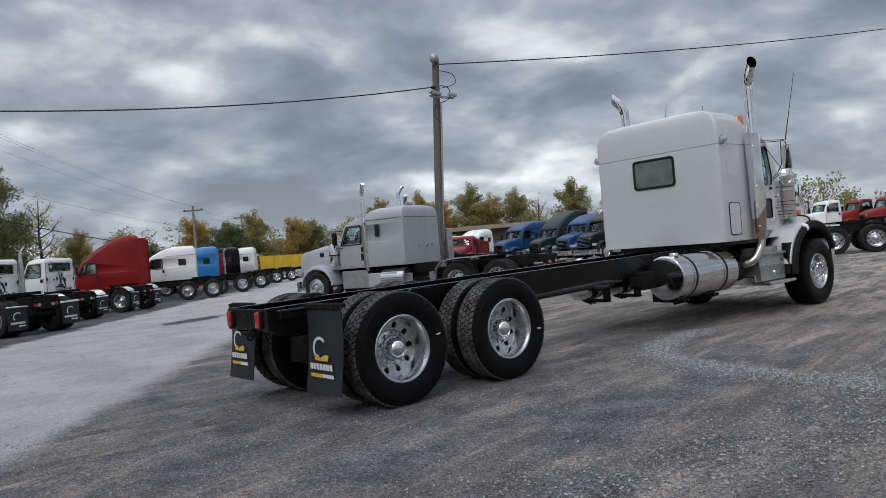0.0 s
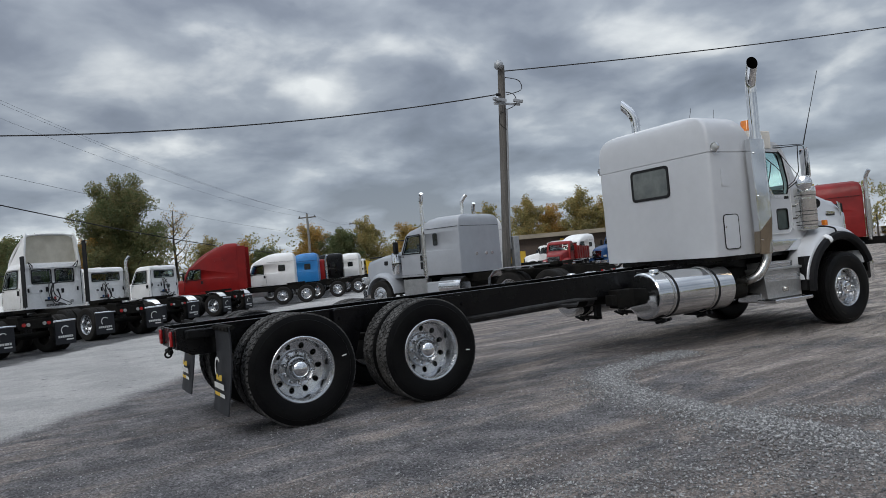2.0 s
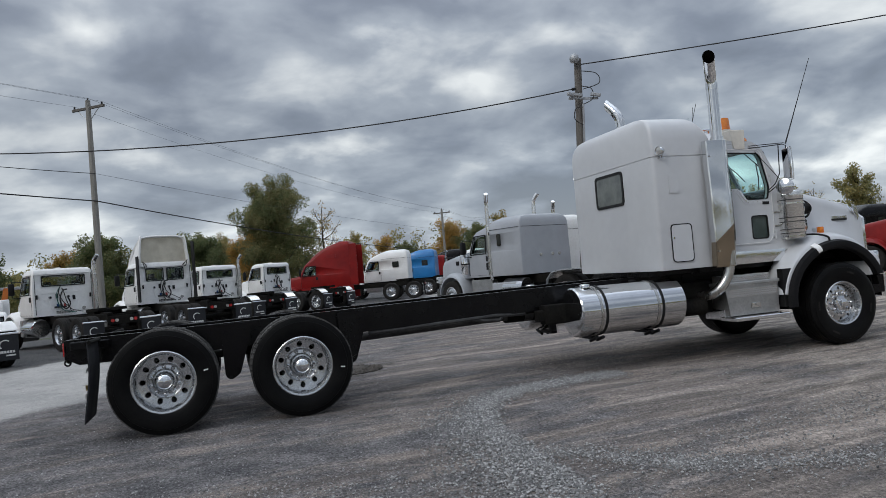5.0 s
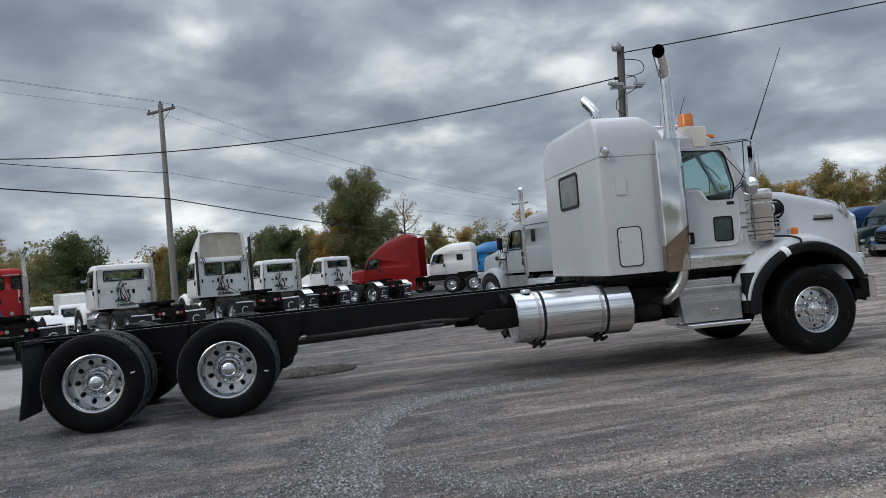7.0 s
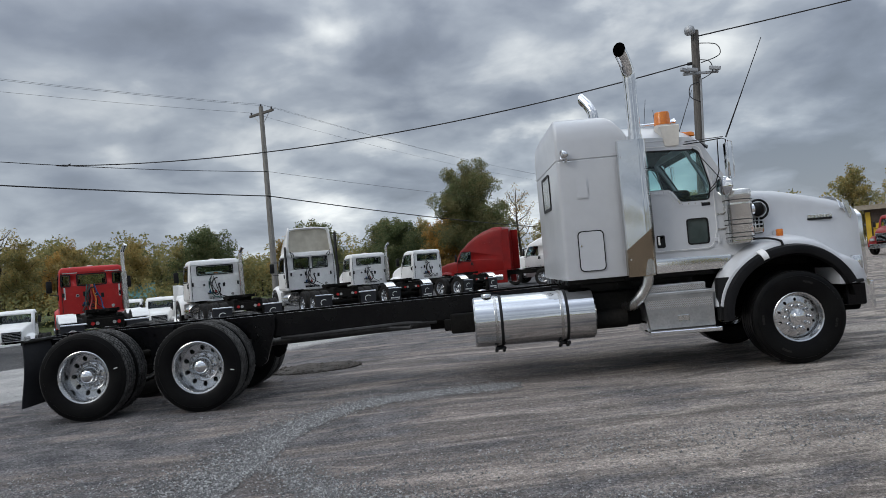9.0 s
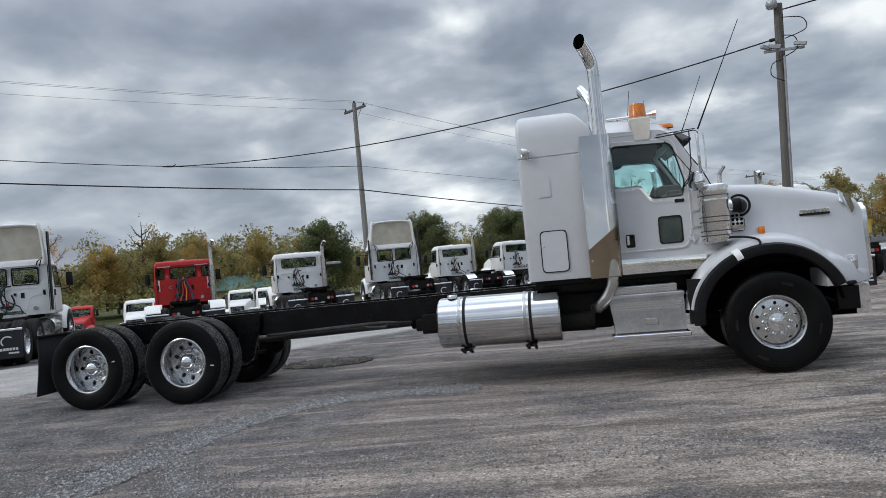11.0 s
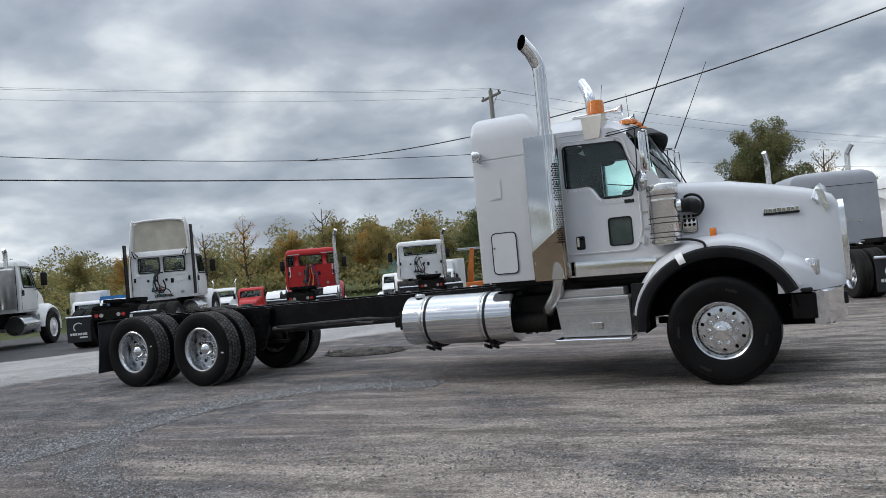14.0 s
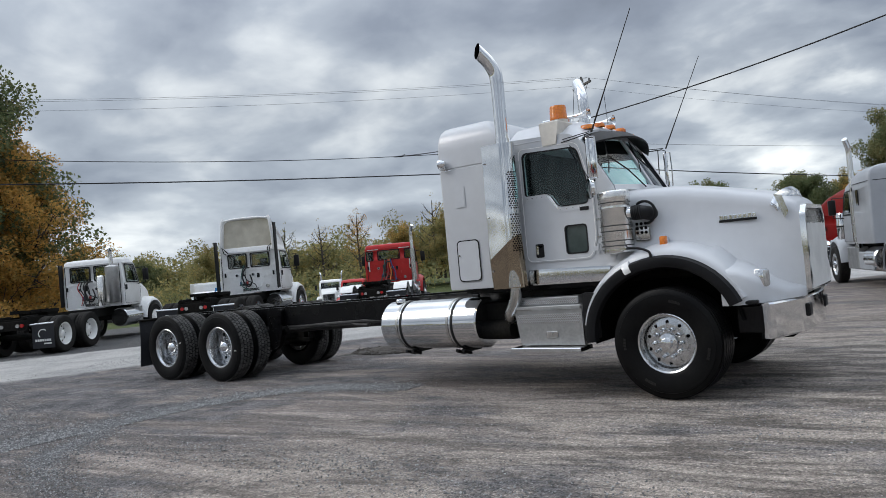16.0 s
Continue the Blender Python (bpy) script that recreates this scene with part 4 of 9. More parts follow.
def body_ring(x0, x1, hw, r, z, n=6):
    return [V(p.x, p.y, z) for p in rpoly([(x0, -hw), (x1, -hw), (x1, hw), (x0, hw)], [r, 0.05, 0.05, r], n)]


bm = bmesh.new()
rings = [body_ring(-2.60, -1.74, 1.065, 0.055, 1.165), body_ring(-2.605, -1.74, 1.07, 0.055, 1.19), body_ring(-2.605, -1.74, 1.075, 0.055, 2.572),
         body_ring(-2.597, -1.74, 1.067, 0.055, 2.578), body_ring(-2.597, -1.74, 1.067, 0.055, 2.588), body_ring(-2.607, -1.74, 1.077, 0.055, 2.594),
         body_ring(-2.607, -1.74, 1.077, 0.055, 2.80), body_ring(-2.605, -1.79, 1.066, 0.055, 2.90), body_ring(-2.600, -1.85, 1.040, 0.055, 2.975), body_ring(-2.592, -1.90, 0.995, 0.055, 3.035),
         body_ring(-2.580, -1.95, 0.93, 0.055, 3.078), body_ring(-2.564, -2.00, 0.84, 0.055, 3.105), body_ring(-2.545, -2.05, 0.70, 0.055, 3.122), body_ring(-2.52, -2.12, 0.50, 0.05, 3.130)]
b_loft(bm, rings)
sleeper = part("sleeper", bm, M["white"], truck, "white painted sleeper box", 40)
bm = bmesh.new()
b_plate(bm, rrect(-0.372, 0.372, -0.232, 0.232, 0.07), [rrect(-0.335, 0.335, -0.195, 0.195, 0.05)], 0.02, Matrix.Translation((-2.618, 0.015, 2.295)) @ YZ)
sw = part("sleeper_window", bm, M["black"], truck, "dark tinted rear window in a black rubber frame")
bm = bmesh.new()
b_plate(bm, rrect(-0.337, 0.337, -0.197, 0.197, 0.05), (), 0.006, Matrix.Translation((-2.612, 0.015, 2.295)) @ YZ)
part("pane", bm, M["rear_glass"], sw)
for s in (-1, 1):
    yy = s * 1.076
    fm = Matrix.Translation((0, yy if s < 0 else yy + 0.008, 0)) @ XZ
    bm = bmesh.new()
    o, i2 = rrect(-2.435, -2.125, 1.255, 1.735, 0.06, 5), rrect(-2.424, -2.136, 1.266, 1.724, 0.055, 5)
    b_plate(bm, o, [i2], 0.008, fm)
    d = part("locker_door", bm, M["black"], sleeper, "dark rubber seal round the locker door")
    bm = bmesh.new()
    b_plate(bm, i2, (), 0.006, fm)
    part("door_skin", bm, M["white"], d)
    bm = bmesh.new()
    b_cyl(bm, (-2.40, yy, 1.56), (-2.40, yy + s * 0.016, 1.56), 0.012, n=10)
    part("lock", bm, M["chrome"], d)
    bm = bmesh.new()
    b_plate(bm, rrect(-2.40, -2.26, 2.12, 2.36, 0.012), (), 0.006, fm)
    b_plate(bm, rrect(-2.386, -2.274, 2.134, 2.346, 0.01), (), 0.009, fm)
    part("vent_cover", bm, M["white"], sleeper)
    # work lamp on the sleeper's shoulder
    bm = bmesh.new()
    b_box(bm, -2.53, -2.43, yy - 0.03 * (s > 0), yy + 0.03 * (s < 0), 2.56, 2.585, 0.006)
    b_cyl(bm, (-2.49, yy + s * 0.02, 2.575), (-2.49, yy + s * 0.05, 2.625), 0.014, n=8)
    wl_ob = part("work_lamp", bm, M["chrome"], truck)
    bm = bmesh.new()
    b_lathe(bm, [(0.001, 0.05), (0.03, 0.045), (0.052, 0.015), (0.058, -0.03), (0.054, -0.038), (0.05, -0.03)], 20, pose(-2.51, yy + s * 0.05, 2.65, 0, 0, -90 - s * 10))
    part("lamp_shell", bm, M["chrome"], wl_ob, "small chrome work lamp")
    bm = bmesh.new()
    b_lathe(bm, [(0.05, -0.028), (0.03, -0.036), (0.001, -0.04)], 20, pose(-2.51, yy + s * 0.05, 2.65, 0, 0, -90 - s * 10))
    part("lens", bm, M["lamp_glass"], wl_ob)

# ---- exhaust stacks ----
for s in (-1, 1):
    stack = new("exhaust")
    stack.parent = truck
    px_, py_ = -1.665, s * 1.12
    bm = bmesh.new()
    b_cyl(bm, (px_, py_, 2.70), (px_, py_, 3.42), 0.073, n=24)
    b_cyl(bm, (px_, py_, 2.74), (px_, py_, 2.80), 0.084, n=24)
    part("pipe", bm, M["chrome"], stack, "chrome exhaust pipe")
    bm = bmesh.new()
    path = smooth_path([(px_, py_, 3.41), (px_ - 0.01, py_ + s * 0.01, 3.54), (px_ - 0.05, py_ + s * 0.06, 3.66), (px_ - 0.115, py_ + s * 0.14, 3.77), (px_ - 0.16, py_ + s * 0.195, 3.84)], 5)
    b_tube(bm, path, 0.075, 24, 0, False)
    face = V(-0.55, s * 0.83, 0.05).normalized()
    run = (path[-1] - path[-2]).normalized()

    def slant(mesh_bm, r, depth):
        """Cuts the tube's end aslant: the side that faces outward is shorter."""
        for v in mesh_bm.verts:
            q = v.co - path[-1]
            near_end = max(0.0, 1.0 + q.dot(run) / 0.14)
            off = q - run * q.dot(run)
            v.co -= run * depth * min(1.0, near_end) * max(0.0, off.dot(face) / r + 1.0) * 0.5
        return mesh_bm

    slant(bm, 0.075, 0.15)
    tip = part("tip", bm, M["chrome"], stack, "curved chrome stack tip")
    bm = bmesh.new()
    b_tube(bm, path[-12:], 0.0725, 24, 0, False)
    slant(bm, 0.0725, 0.148)
    b_cyl(bm, path[-11], path[-10], 0.0725, n=24)
    part("tip_inside", bm, M["hole"], tip, "soot-black mouth of the stack")
    # muffler behind a bright guard: a flat plate that turns round the pipe, pierced where it faces forward
    bm = bmesh.new()
    b_cyl(bm, (px_, py_, 1.16), (px_, py_, 2.72), 0.095, n=28)
    part("muffler", bm, M["stainless"], stack)
    GR = 0.118
    bm = bmesh.new()
    plan = [(-1.905, py_ + s * 0.02), (-1.905, py_ + s * (GR - 0.012)), (-1.893, py_ + s * GR), (-1.80, py_ + s * GR), (-1.72, py_ + s * GR)]
    plan += [(px_ + GR * math.sin(q), py_ + s * GR * math.cos(q)) for q in [math.radians(-4 + 9.5 * i) for i in range(12)]]
    cen = [(-1.85, py_)] * 5 + [(px_, py_)] * 12
    for lower in (True, False):
        rows = []
        for k in range(17):
            out, inn = [], []
            for (x, y), (cx_0, cy_0) in zip(plan, cen):
                fold = 1.47 + 0.75 * (x + 1.90)          # a slanting crease: the foot of the plate leans in
                z = 1.15 + (fold - 1.15) * k / 16 if lower else fold + (2.745 - fold) * k / 16
                lean = s * (-0.075 * (fold - z) if lower else -0.018 * (z - fold) + 0.004 * math.sin(z * 8.3 + 5 * x) * math.sin((z - fold) * 2.4))
                out.append(V(x, y + lean, z))
                inn.append(V(x + (cx_0 - x) * 0.06, y + lean + (cy_0 - y) * 0.06, z))
            rows.append(out + list(reversed(inn)))
        if lower:
            part("guard_foot", b_loft(bmesh.new(), rows), M["browned"], stack, "heat-browned foot of the guard plate", 35)
        else:
            b_loft(bm, rows)
    part("heat_guard", bm, M["mirror_steel"], stack, "polished flat heat guard plate", 35)
    # flat dark faces laid on the guard for the shade in its holes
    bm = bmesh.new()
    for k in range(36):
        if k in (17, 18):
            continue
        for j in range(4):
            q = math.radians(38 + j * 15 + (7.5 if k % 2 else 0.0))
            rr, z = GR + 0.0012, 1.56 + k * 0.0245
            c = V(px_ + rr * math.sin(q), py_ + s * rr * math.cos(q), z)
            t = V(math.cos(q), -s * math.sin(q), 0)
            bm.faces.new([bm.verts.new(c + 0.0095 * (math.cos(g) * t + math.sin(g) * V(0, 0, 1))) for g in [i * math.pi / 4 for i in range(8)]])
    tagged(part("guard_hole", bm, M["hole"], stack, "", 0), kind="stuff")
    for z in (1.35, 1.95, 2.55):
        part("guard_bolt", b_cyl(bmesh.new(), (-1.87, s * 1.20, z), (-1.87, s * 1.245, z), 0.012, n=8), M["chrome"], stack)
    bm = bmesh.new()
    b_tube(bm, [(px_, py_, 1.20), (px_ - 0.005, py_ , 1.09), (px_ - 0.05, py_ - s * 0.02, 0.98), (px_ - 0.14, py_ - s * 0.06, 0.86), (px_ - 0.20, py_ - s * 0.18, 0.80), (px_ - 0.22, py_ - s * 0.5, 0.78)], 0.066, 18, 5)
    part("elbow", bm, M["stainless"], stack, "bent exhaust elbow")

# ---- cab ----
CW = 0.925
side_out = rpoly([(-1.76, 1.20), (-0.62, 1.20), (-0.50, 1.55), (-0.52, 2.12), (-0.84, 2.68), (-0.98, 2.76), (-1.76, 2.80)], [0.02, 0.05, 0.05, 0.03, 0.06, 0.05, 0.02])
win_hole = rpoly([(-1.545, 2.145), (-1.255, 2.145), (-1.15, 1.985), (-0.81, 1.985), (-0.775, 2.15), (-0.885, 2.60), (-1.545, 2.625)], [0.03, 0.05, 0.06, 0.04, 0.05, 0.08, 0.06], 5)
low_hole = rrect(-1.105, -0.845, 1.465, 1.775, 0.045, 5)
for s in (-1, 1):
    fm = Matrix.Translation((0, s * CW if s > 0 else s * CW + 0.05, 0)) @ XZ
    bm = bmesh.new()
    b_plate(bm, side_out, [win_hole, low_hole], 0.05, fm)
    part("cab_side", bm, M["white"], truck, "", 30)
    bm = bmesh.new()
    b_plate(bm, side_out, [win_hole, low_hole], 0.012, Matrix.Translation((0, s * CW - s * 0.053 if s > 0 else s * CW + 0.067, 0)) @ XZ)
    part("cab_lining", bm, M["interior"], truck, "dark lining inside the cab", 30)
    door = new("cab_door")
    door.parent = truck
    y = s * CW
    tm = Matrix.Translation((0, y if s < 0 else y + 0.012, 0)) @ XZ
    bm = bmesh.new()
    d_out = rpoly([(-1.60, 1.40), (-0.80, 1.40), (-0.735, 1.62), (-0.735, 2.15), (-0.86, 2.66), (-1.60, 2.69)], [0.08, 0.08, 0.05, 0.05, 0.08, 0.07], 6)
    b_plate(bm, d_out, [win_hole, low_hole], 0.012, tm)
    part("door_skin", bm, M["white"], door, "", 30)
    bm = bmesh.new()
    d_in = [V(-1.19 + (p.x + 1.19) * 0.975, 2.04 + (p.y - 2.04) * 0.982) for p in d_out]
    b_plate(bm, d_in, [[V(-1.19 + (p.x + 1.19) * 0.96, 2.04 + (p.y - 2.04) * 0.972) for p in d_out]], 0.015, tm)
    part("door_bead", bm, M["white_worn"], door)
    for hole, nm in ((win_hole, "side_window"), (low_hole, "peep_window")):
        cx = sum(p[0] for p in hole) / len(hole)
        cz_ = sum(p[1] for p in hole) / len(hole)
        bm = bmesh.new()
        k = 0.972 if nm == "side_window" else 0.91
        b_plate(bm, [V(cx + (p[0] - cx) * 1.008, cz_ + (p[1] - cz_) * 1.01) for p in hole], [[V(cx + (p[0] - cx) * k, cz_ + (p[1] - cz_) * k) for p in hole]], 0.018, tm)
        fr = part(nm, bm, M["black"], door, "black window seal")
        bm = bmesh.new()
        b_plate(bm, [V(cx + (p[0] - cx) * 0.99, cz_ + (p[1] - cz_) * 0.99) for p in hole], (), 0.006, Matrix.Translation((0, y - s * 0.01, 0)) @ XZ)
        g = part("pane", bm, M["glass" if nm == "side_window" else "glass_peep"], fr)
        g.visible_shadow = False
    bm = bmesh.new()
    b_plate(bm, rrect(-1.475, -1.375, 1.455, 1.605, 0.02), (), 0.018, tm)
    hd = part("door_handle", bm, M["black"], door, "black recessed door handle")
    bm = bmesh.new()
    b_box(bm, -1.465, -1.435, y + (s * 0.02 if s < 0 else 0.012), y + (s * 0.012 if s < 0 else 0.02) + s * 0.02, 1.49, 1.59, 0.004)
    b_box(bm, -1.465, -1.395, y + s * 0.018 - 0.006, y + s * 0.03 + 0.006, 1.565, 1.585, 0.004)
    part("pull", bm, M["chrome"], hd)
    bm = bmesh.new()
    for i in range(5):
        x = -1.52 + i * 0.06
        b_cyl(bm, (x, y, 2.115), (x, y + s * 0.02, 2.115), 0.008, n=6)
    for i in range(5):
        x = -1.13 + i * 0.075
        b_cyl(bm, (x, y, 1.955), (x, y + s * 0.02, 1.955), 0.008, n=6)
    part("trim_screw", bm, M["chrome"], door)
    low_edge = [(-1.575, 2.140), (-1.262, 2.140), (-1.158, 1.978), (-0.800, 1.978)]
    bm = bmesh.new()
    b_plate(bm, rpoly(low_edge + [(-0.780, 1.930), (-1.150, 1.925), (-1.200, 1.945), (-1.290, 2.085), (-1.585, 2.090)], [0.006, 0.04, 0.05, 0.006, 0.02, 0.05, 0.03, 0.05, 0.02], 5), (), 0.017, tm)
    part("window_trim", bm, M["white"], door, "raised white panel under the window", 30)
    bm = bmesh.new()
    b_lathe(bm, [(0.001, -0.02), (0.09, -0.02), (0.10, 0.0), (0.09, 0.02), (0.001, 0.02)], 20, Matrix.Translation((-1.44, s * 0.80, 2.585)) @ Matrix.Diagonal((1.0, 0.6, 0.42, 1)))
    part("cab_fan", bm, M["black"], truck, "black oval fan inside the window's corner")
    bm = bmesh.new()
    b_plate(bm, rpoly([(-1.275, 2.118), (-1.235, 2.118), (-1.135, 1.962), (-1.165, 1.962)], [0.008, 0.01, 0.01, 0.008], 3), (), 0.006, Matrix.Translation((0, y + (s * 0.018 if s < 0 else 0.024), 0)) @ XZ)
    part("corner_trim", bm, M["chrome"], door, "dark chrome strip at the window's step")
    bm = bmesh.new()
    b_plate(bm, rrect(-0.905, -0.80, 1.915, 1.955, 0.01, 3), (), 0.006, Matrix.Translation((0, y + (s * 0.012 if s < 0 else 0.018), 0)) @ XZ)
    part("badge", bm, M["black"], door, "small dark badge")
    for z in (1.50, 2.25):
        bm = bmesh.new()
        b_cyl(bm, (-0.735, y + s * 0.012, z - 0.05), (-0.735, y + s * 0.012, z + 0.05), 0.016, n=8)
        b_box(bm, -0.80, -0.70, min(y, y + s * 0.016), max(y, y + s * 0.016), z - 0.025, z + 0.025, 0.004)
        part("door_hinge", bm, M["white"], door)
    # bright kick panel under the door
    bm = bmesh.new()
    b_loft(bm, [[V(x, y + s * 0.004, 1.155), V(x, y + s * 0.026, 1.155), V(x + 0.01, y + s * 0.031, zt - 0.05), V(x + 0.02, y + s * 0.026, zt), V(x + 0.02, y + s * 0.004, zt)] for x, zt in ((-1.60, 1.325), (-1.3, 1.323), (-1.0, 1.32), (-0.64, 1.31))])
    part("kick_panel", bm, M["chrome"], truck, "bright stainless panel under the door")
    bm = bmesh.new()
    b_cyl(bm, (-1.63, y + s * 0.05, 1.42), (-1.63, y + s * 0.05, 2.5), 0.014, n=10)
    for z in (1.45, 2.0, 2.47):
        b_cyl(bm, (-1.63, y, z), (-1.63, y + s * 0.05, z), 0.012, n=8)
    part("grab_handle", bm, M["chrome"], truck)

# cab floor, rear wall, roof and windscreen
bm = bmesh.new()
b_box(bm, -1.76, -0.55, -CW + 0.055, CW - 0.055, 1.21, 1.27)
b_box(bm, -0.62, -0.54, -CW + 0.055, CW - 0.055, 1.27, 1.98)
part("cab_floor", bm, M["interior"], truck)
bm = bmesh.new()
ys = [-1.0, -0.94, -0.7, -0.35, 0, 0.35, 0.7, 0.94, 1.0]
roof = []
for x, zs, zc, k in ((-1.735, 2.74, 3.03, 0.93), (-1.45, 2.74, 3.03, 0.93), (-1.15, 2.735, 3.00, 0.93), (-0.95, 2.70, 2.93, 0.92), (-0.83, 2.665, 2.85, 0.91)):
    top = []
    for y in ys:
        f = 1 - abs(y) ** 3.2
        top.append(V(x, y * k, zs + (zc - zs) * f))
    roof.append(top + [V(p.x, p.y * 0.97, p.z - 0.05) for p in reversed(top)])
b_loft(bm, roof)
part("cab_roof", bm, M["white"], truck, "", 40)
bm = bmesh.new()
b_loft(bm, [[V(p.x, p.y * 0.95, p.z - 0.062) for p in row[:9]] + [V(p.x, p.y * 0.95, p.z - 0.075) for p in reversed(row[:9])] for row in roof])
b_box(bm, -1.752, -1.735, -0.86, 0.86, 1.28, 2.72)
part("cab_lining", bm, M["interior"], truck, "dark lining inside the cab", 40)
# windscreen: two panes in a dark seal
top_z, bot_z = 2.665, 2.10


def screen_pt(u, v):
    """u across -1..1, v from sill to roof."""
    x = -0.50 - 0.36 * v - 0.16 * u * u
    return V(x + 0.10, u * (0.90 - 0.035 * v), bot_z + (top_z + 0.10 * (1 - u * u) - bot_z) * v)


for nm, us in (("windscreen_pane", (-0.955, -0.03)), ("windscreen_pane", (0.03, 0.955))):
    bm = bmesh.new()
    g = [[bm.verts.new(screen_pt(us[0] + (us[1] - us[0]) * i / 8, 0.07 + 0.86 * j / 6)) for i in range(9)] for j in range(7)]
    for a, b in zip(g, g[1:]):
        for i in range(8):
            bm.faces.new((a[i], a[i + 1], b[i + 1], b[i]))
    g = part(nm, bm, M["glass"], truck)
    g.visible_shadow = False
bm = bmesh.new()
for us, vs in ((((-1, 1)), (-0.02, 0.08)), ((-1, 1), (0.92, 1.04)), ((-1.0, -0.94), (0, 1)), ((0.94, 1.0), (0, 1)), ((-0.035, 0.035), (0, 1))):
    n_u = 16 if us[1] - us[0] > 1 else 2
    rows = []
    for j in range(7):
        v = vs[0] + (vs[1] - vs[0]) * j / 6
        rows.append([screen_pt(us[0] + (us[1] - us[0]) * i / n_u, v) + V(0.008, 0, 0.004) for i in range(n_u + 1)])
    for a, b in zip(rows, rows[1:]):
        for i in range(n_u):
            p = [bm.verts.new(q) for q in (a[i], a[i + 1], b[i + 1], b[i])]
            bm.faces.new(p)
r = bmesh.ops.remove_doubles(bm, verts=bm.verts[:], dist=0.0005)
r = bmesh.ops.extrude_face_region(bm, geom=bm.faces[:])
bmesh.ops.translate(bm, vec=(-0.03, 0, -0.01), verts=[q for q in r["geom"] if isinstance(q, bmesh.types.BMVert)])
part("windscreen_frame", bm, M["white"], truck, "", 40)
# sun visor over the screen
bm = bmesh.new()
rows = []
for i in range(13):
    u = -1 + 2 * i / 12
    a = screen_pt(u, 1.06) + V(0.0, 0, 0.02)
    b = a + V(0.24 - 0.05 * u * u, u * 0.02, -0.10)
    rows.append([a, a + V(0.12, 0, -0.025), b, b + V(-0.004, 0, -0.02), a + V(0.11, 0, -0.05), a + V(0, 0, -0.02)])
b_loft(bm, rows)
part("sun_visor", bm, M["black"], truck, "dark sun visor")
# wipers
for y in (-0.45, 0.25):
    bm = bmesh.new()
    a, b = screen_pt(y + 0.12, 0.02) + V(0.03, 0, 0.01), screen_pt(y - 0.25, 0.62) + V(0.03, 0, 0.01)
    b_tube(bm, [a, a.lerp(b, 0.5) + V(0.02, 0, 0.01), b], 0.008, 6)
    c = screen_pt(y - 0.42, 0.30) + V(0.02, 0, 0.01)
    b_tube(bm, [c, b.lerp(c, 0.4) + V(0.01, 0, 0.01), screen_pt(y - 0.10, 0.90) + V(0.02, 0, 0.01)], 0.007, 6)
    part("wiper", bm, M["black"], truck)
# seats, wheel and dash inside
for s in (-1, 1):
    bm = bmesh.new()
    b_box(bm, -1.55, -1.10, s * 0.45 - 0.24, s * 0.45 + 0.24, 1.55, 1.70, 0.05, 2)
    b_box(bm, -1.70, -1.58, s * 0.45 - 0.23, s * 0.45 + 0.23, 1.65, 2.10, 0.05, 2, None)
    b_box(bm, -1.69, -1.61, s * 0.45 - 0.12, s * 0.45 + 0.12, 2.11, 2.24, 0.03, 2)
    b_cyl(bm, (-1.32, s * 0.45, 1.27), (-1.32, s * 0.45, 1.56), 0.12, n=10)
    part("seat", bm, M["interior"], truck)
bm = bmesh.new()
b_box(bm, -0.98, -0.62, -0.85, 0.85, 1.62, 2.03, 0.06, 2)
b_box(bm, -0.98, -0.66, 0.12, 0.80, 1.98, 2.21, 0.06, 2)
b_box(bm, -0.96, -0.66, -0.80, 0.0, 1.98, 2.07, 0.04, 2)
part("dashboard", bm, M["interior"], truck)
bm = bmesh.new()
cw = V(-1.06, 0.45, 2.02)
b_tube(bm, [cw + V(0.08 * math.cos(a) * 1.0, 0.23 * math.sin(a), 0.2 * math.cos(a)) for a in [i * math.pi / 10 for i in range(21)]], 0.016, 8)
b_cyl(bm, cw, cw + V(0.2, 0, -0.16), 0.03, n=10)
b_box(bm, cw.x - 0.02, cw.x + 0.02, cw.y - 0.22, cw.y + 0.22, cw.z - 0.02, cw.z + 0.02, 0.008)
part("steering_wheel", bm, M["black"], truck)
# roof fittings: beacon on a cream stand, amber clearance lamps, horns
bm = bmesh.new()
b_loft(bm, [[V(-1.190 - w, yf, z), V(-1.190 + w, yf, z), V(-1.190 + w, -0.53, z), V(-1.190 - w, -0.53, z)] for z, w, yf in ((2.665, 0.080, -0.950), (2.885, 0.114, -0.925), (2.915, 0.116, -0.920), (2.925, 0.108, -0.91))])
beacon = part("beacon", bm, M["beige"], truck, "amber beacon on a cream stand")
bm = bmesh.new()
b_lathe(bm, [(0.100, 0), (0.102, 0.02), (0.098, 0.03), (0.092, 0.145), (0.086, 0.162), (0.04, 0.170), (0.001, 0.172)], 24, Matrix.Translation((-1.190, -0.65, 2.965)) @ Matrix.Rotation(math.pi / 2, 4, "X"))
part("dome", bm, M["amber"], beacon, "ribbed amber dome")
bm = bmesh.new()
b_cyl(bm, (-1.190, -0.65, 2.925), (-1.190, -0.65, 2.967), 0.104, n=24)
part("base", bm, M["beige"], beacon)
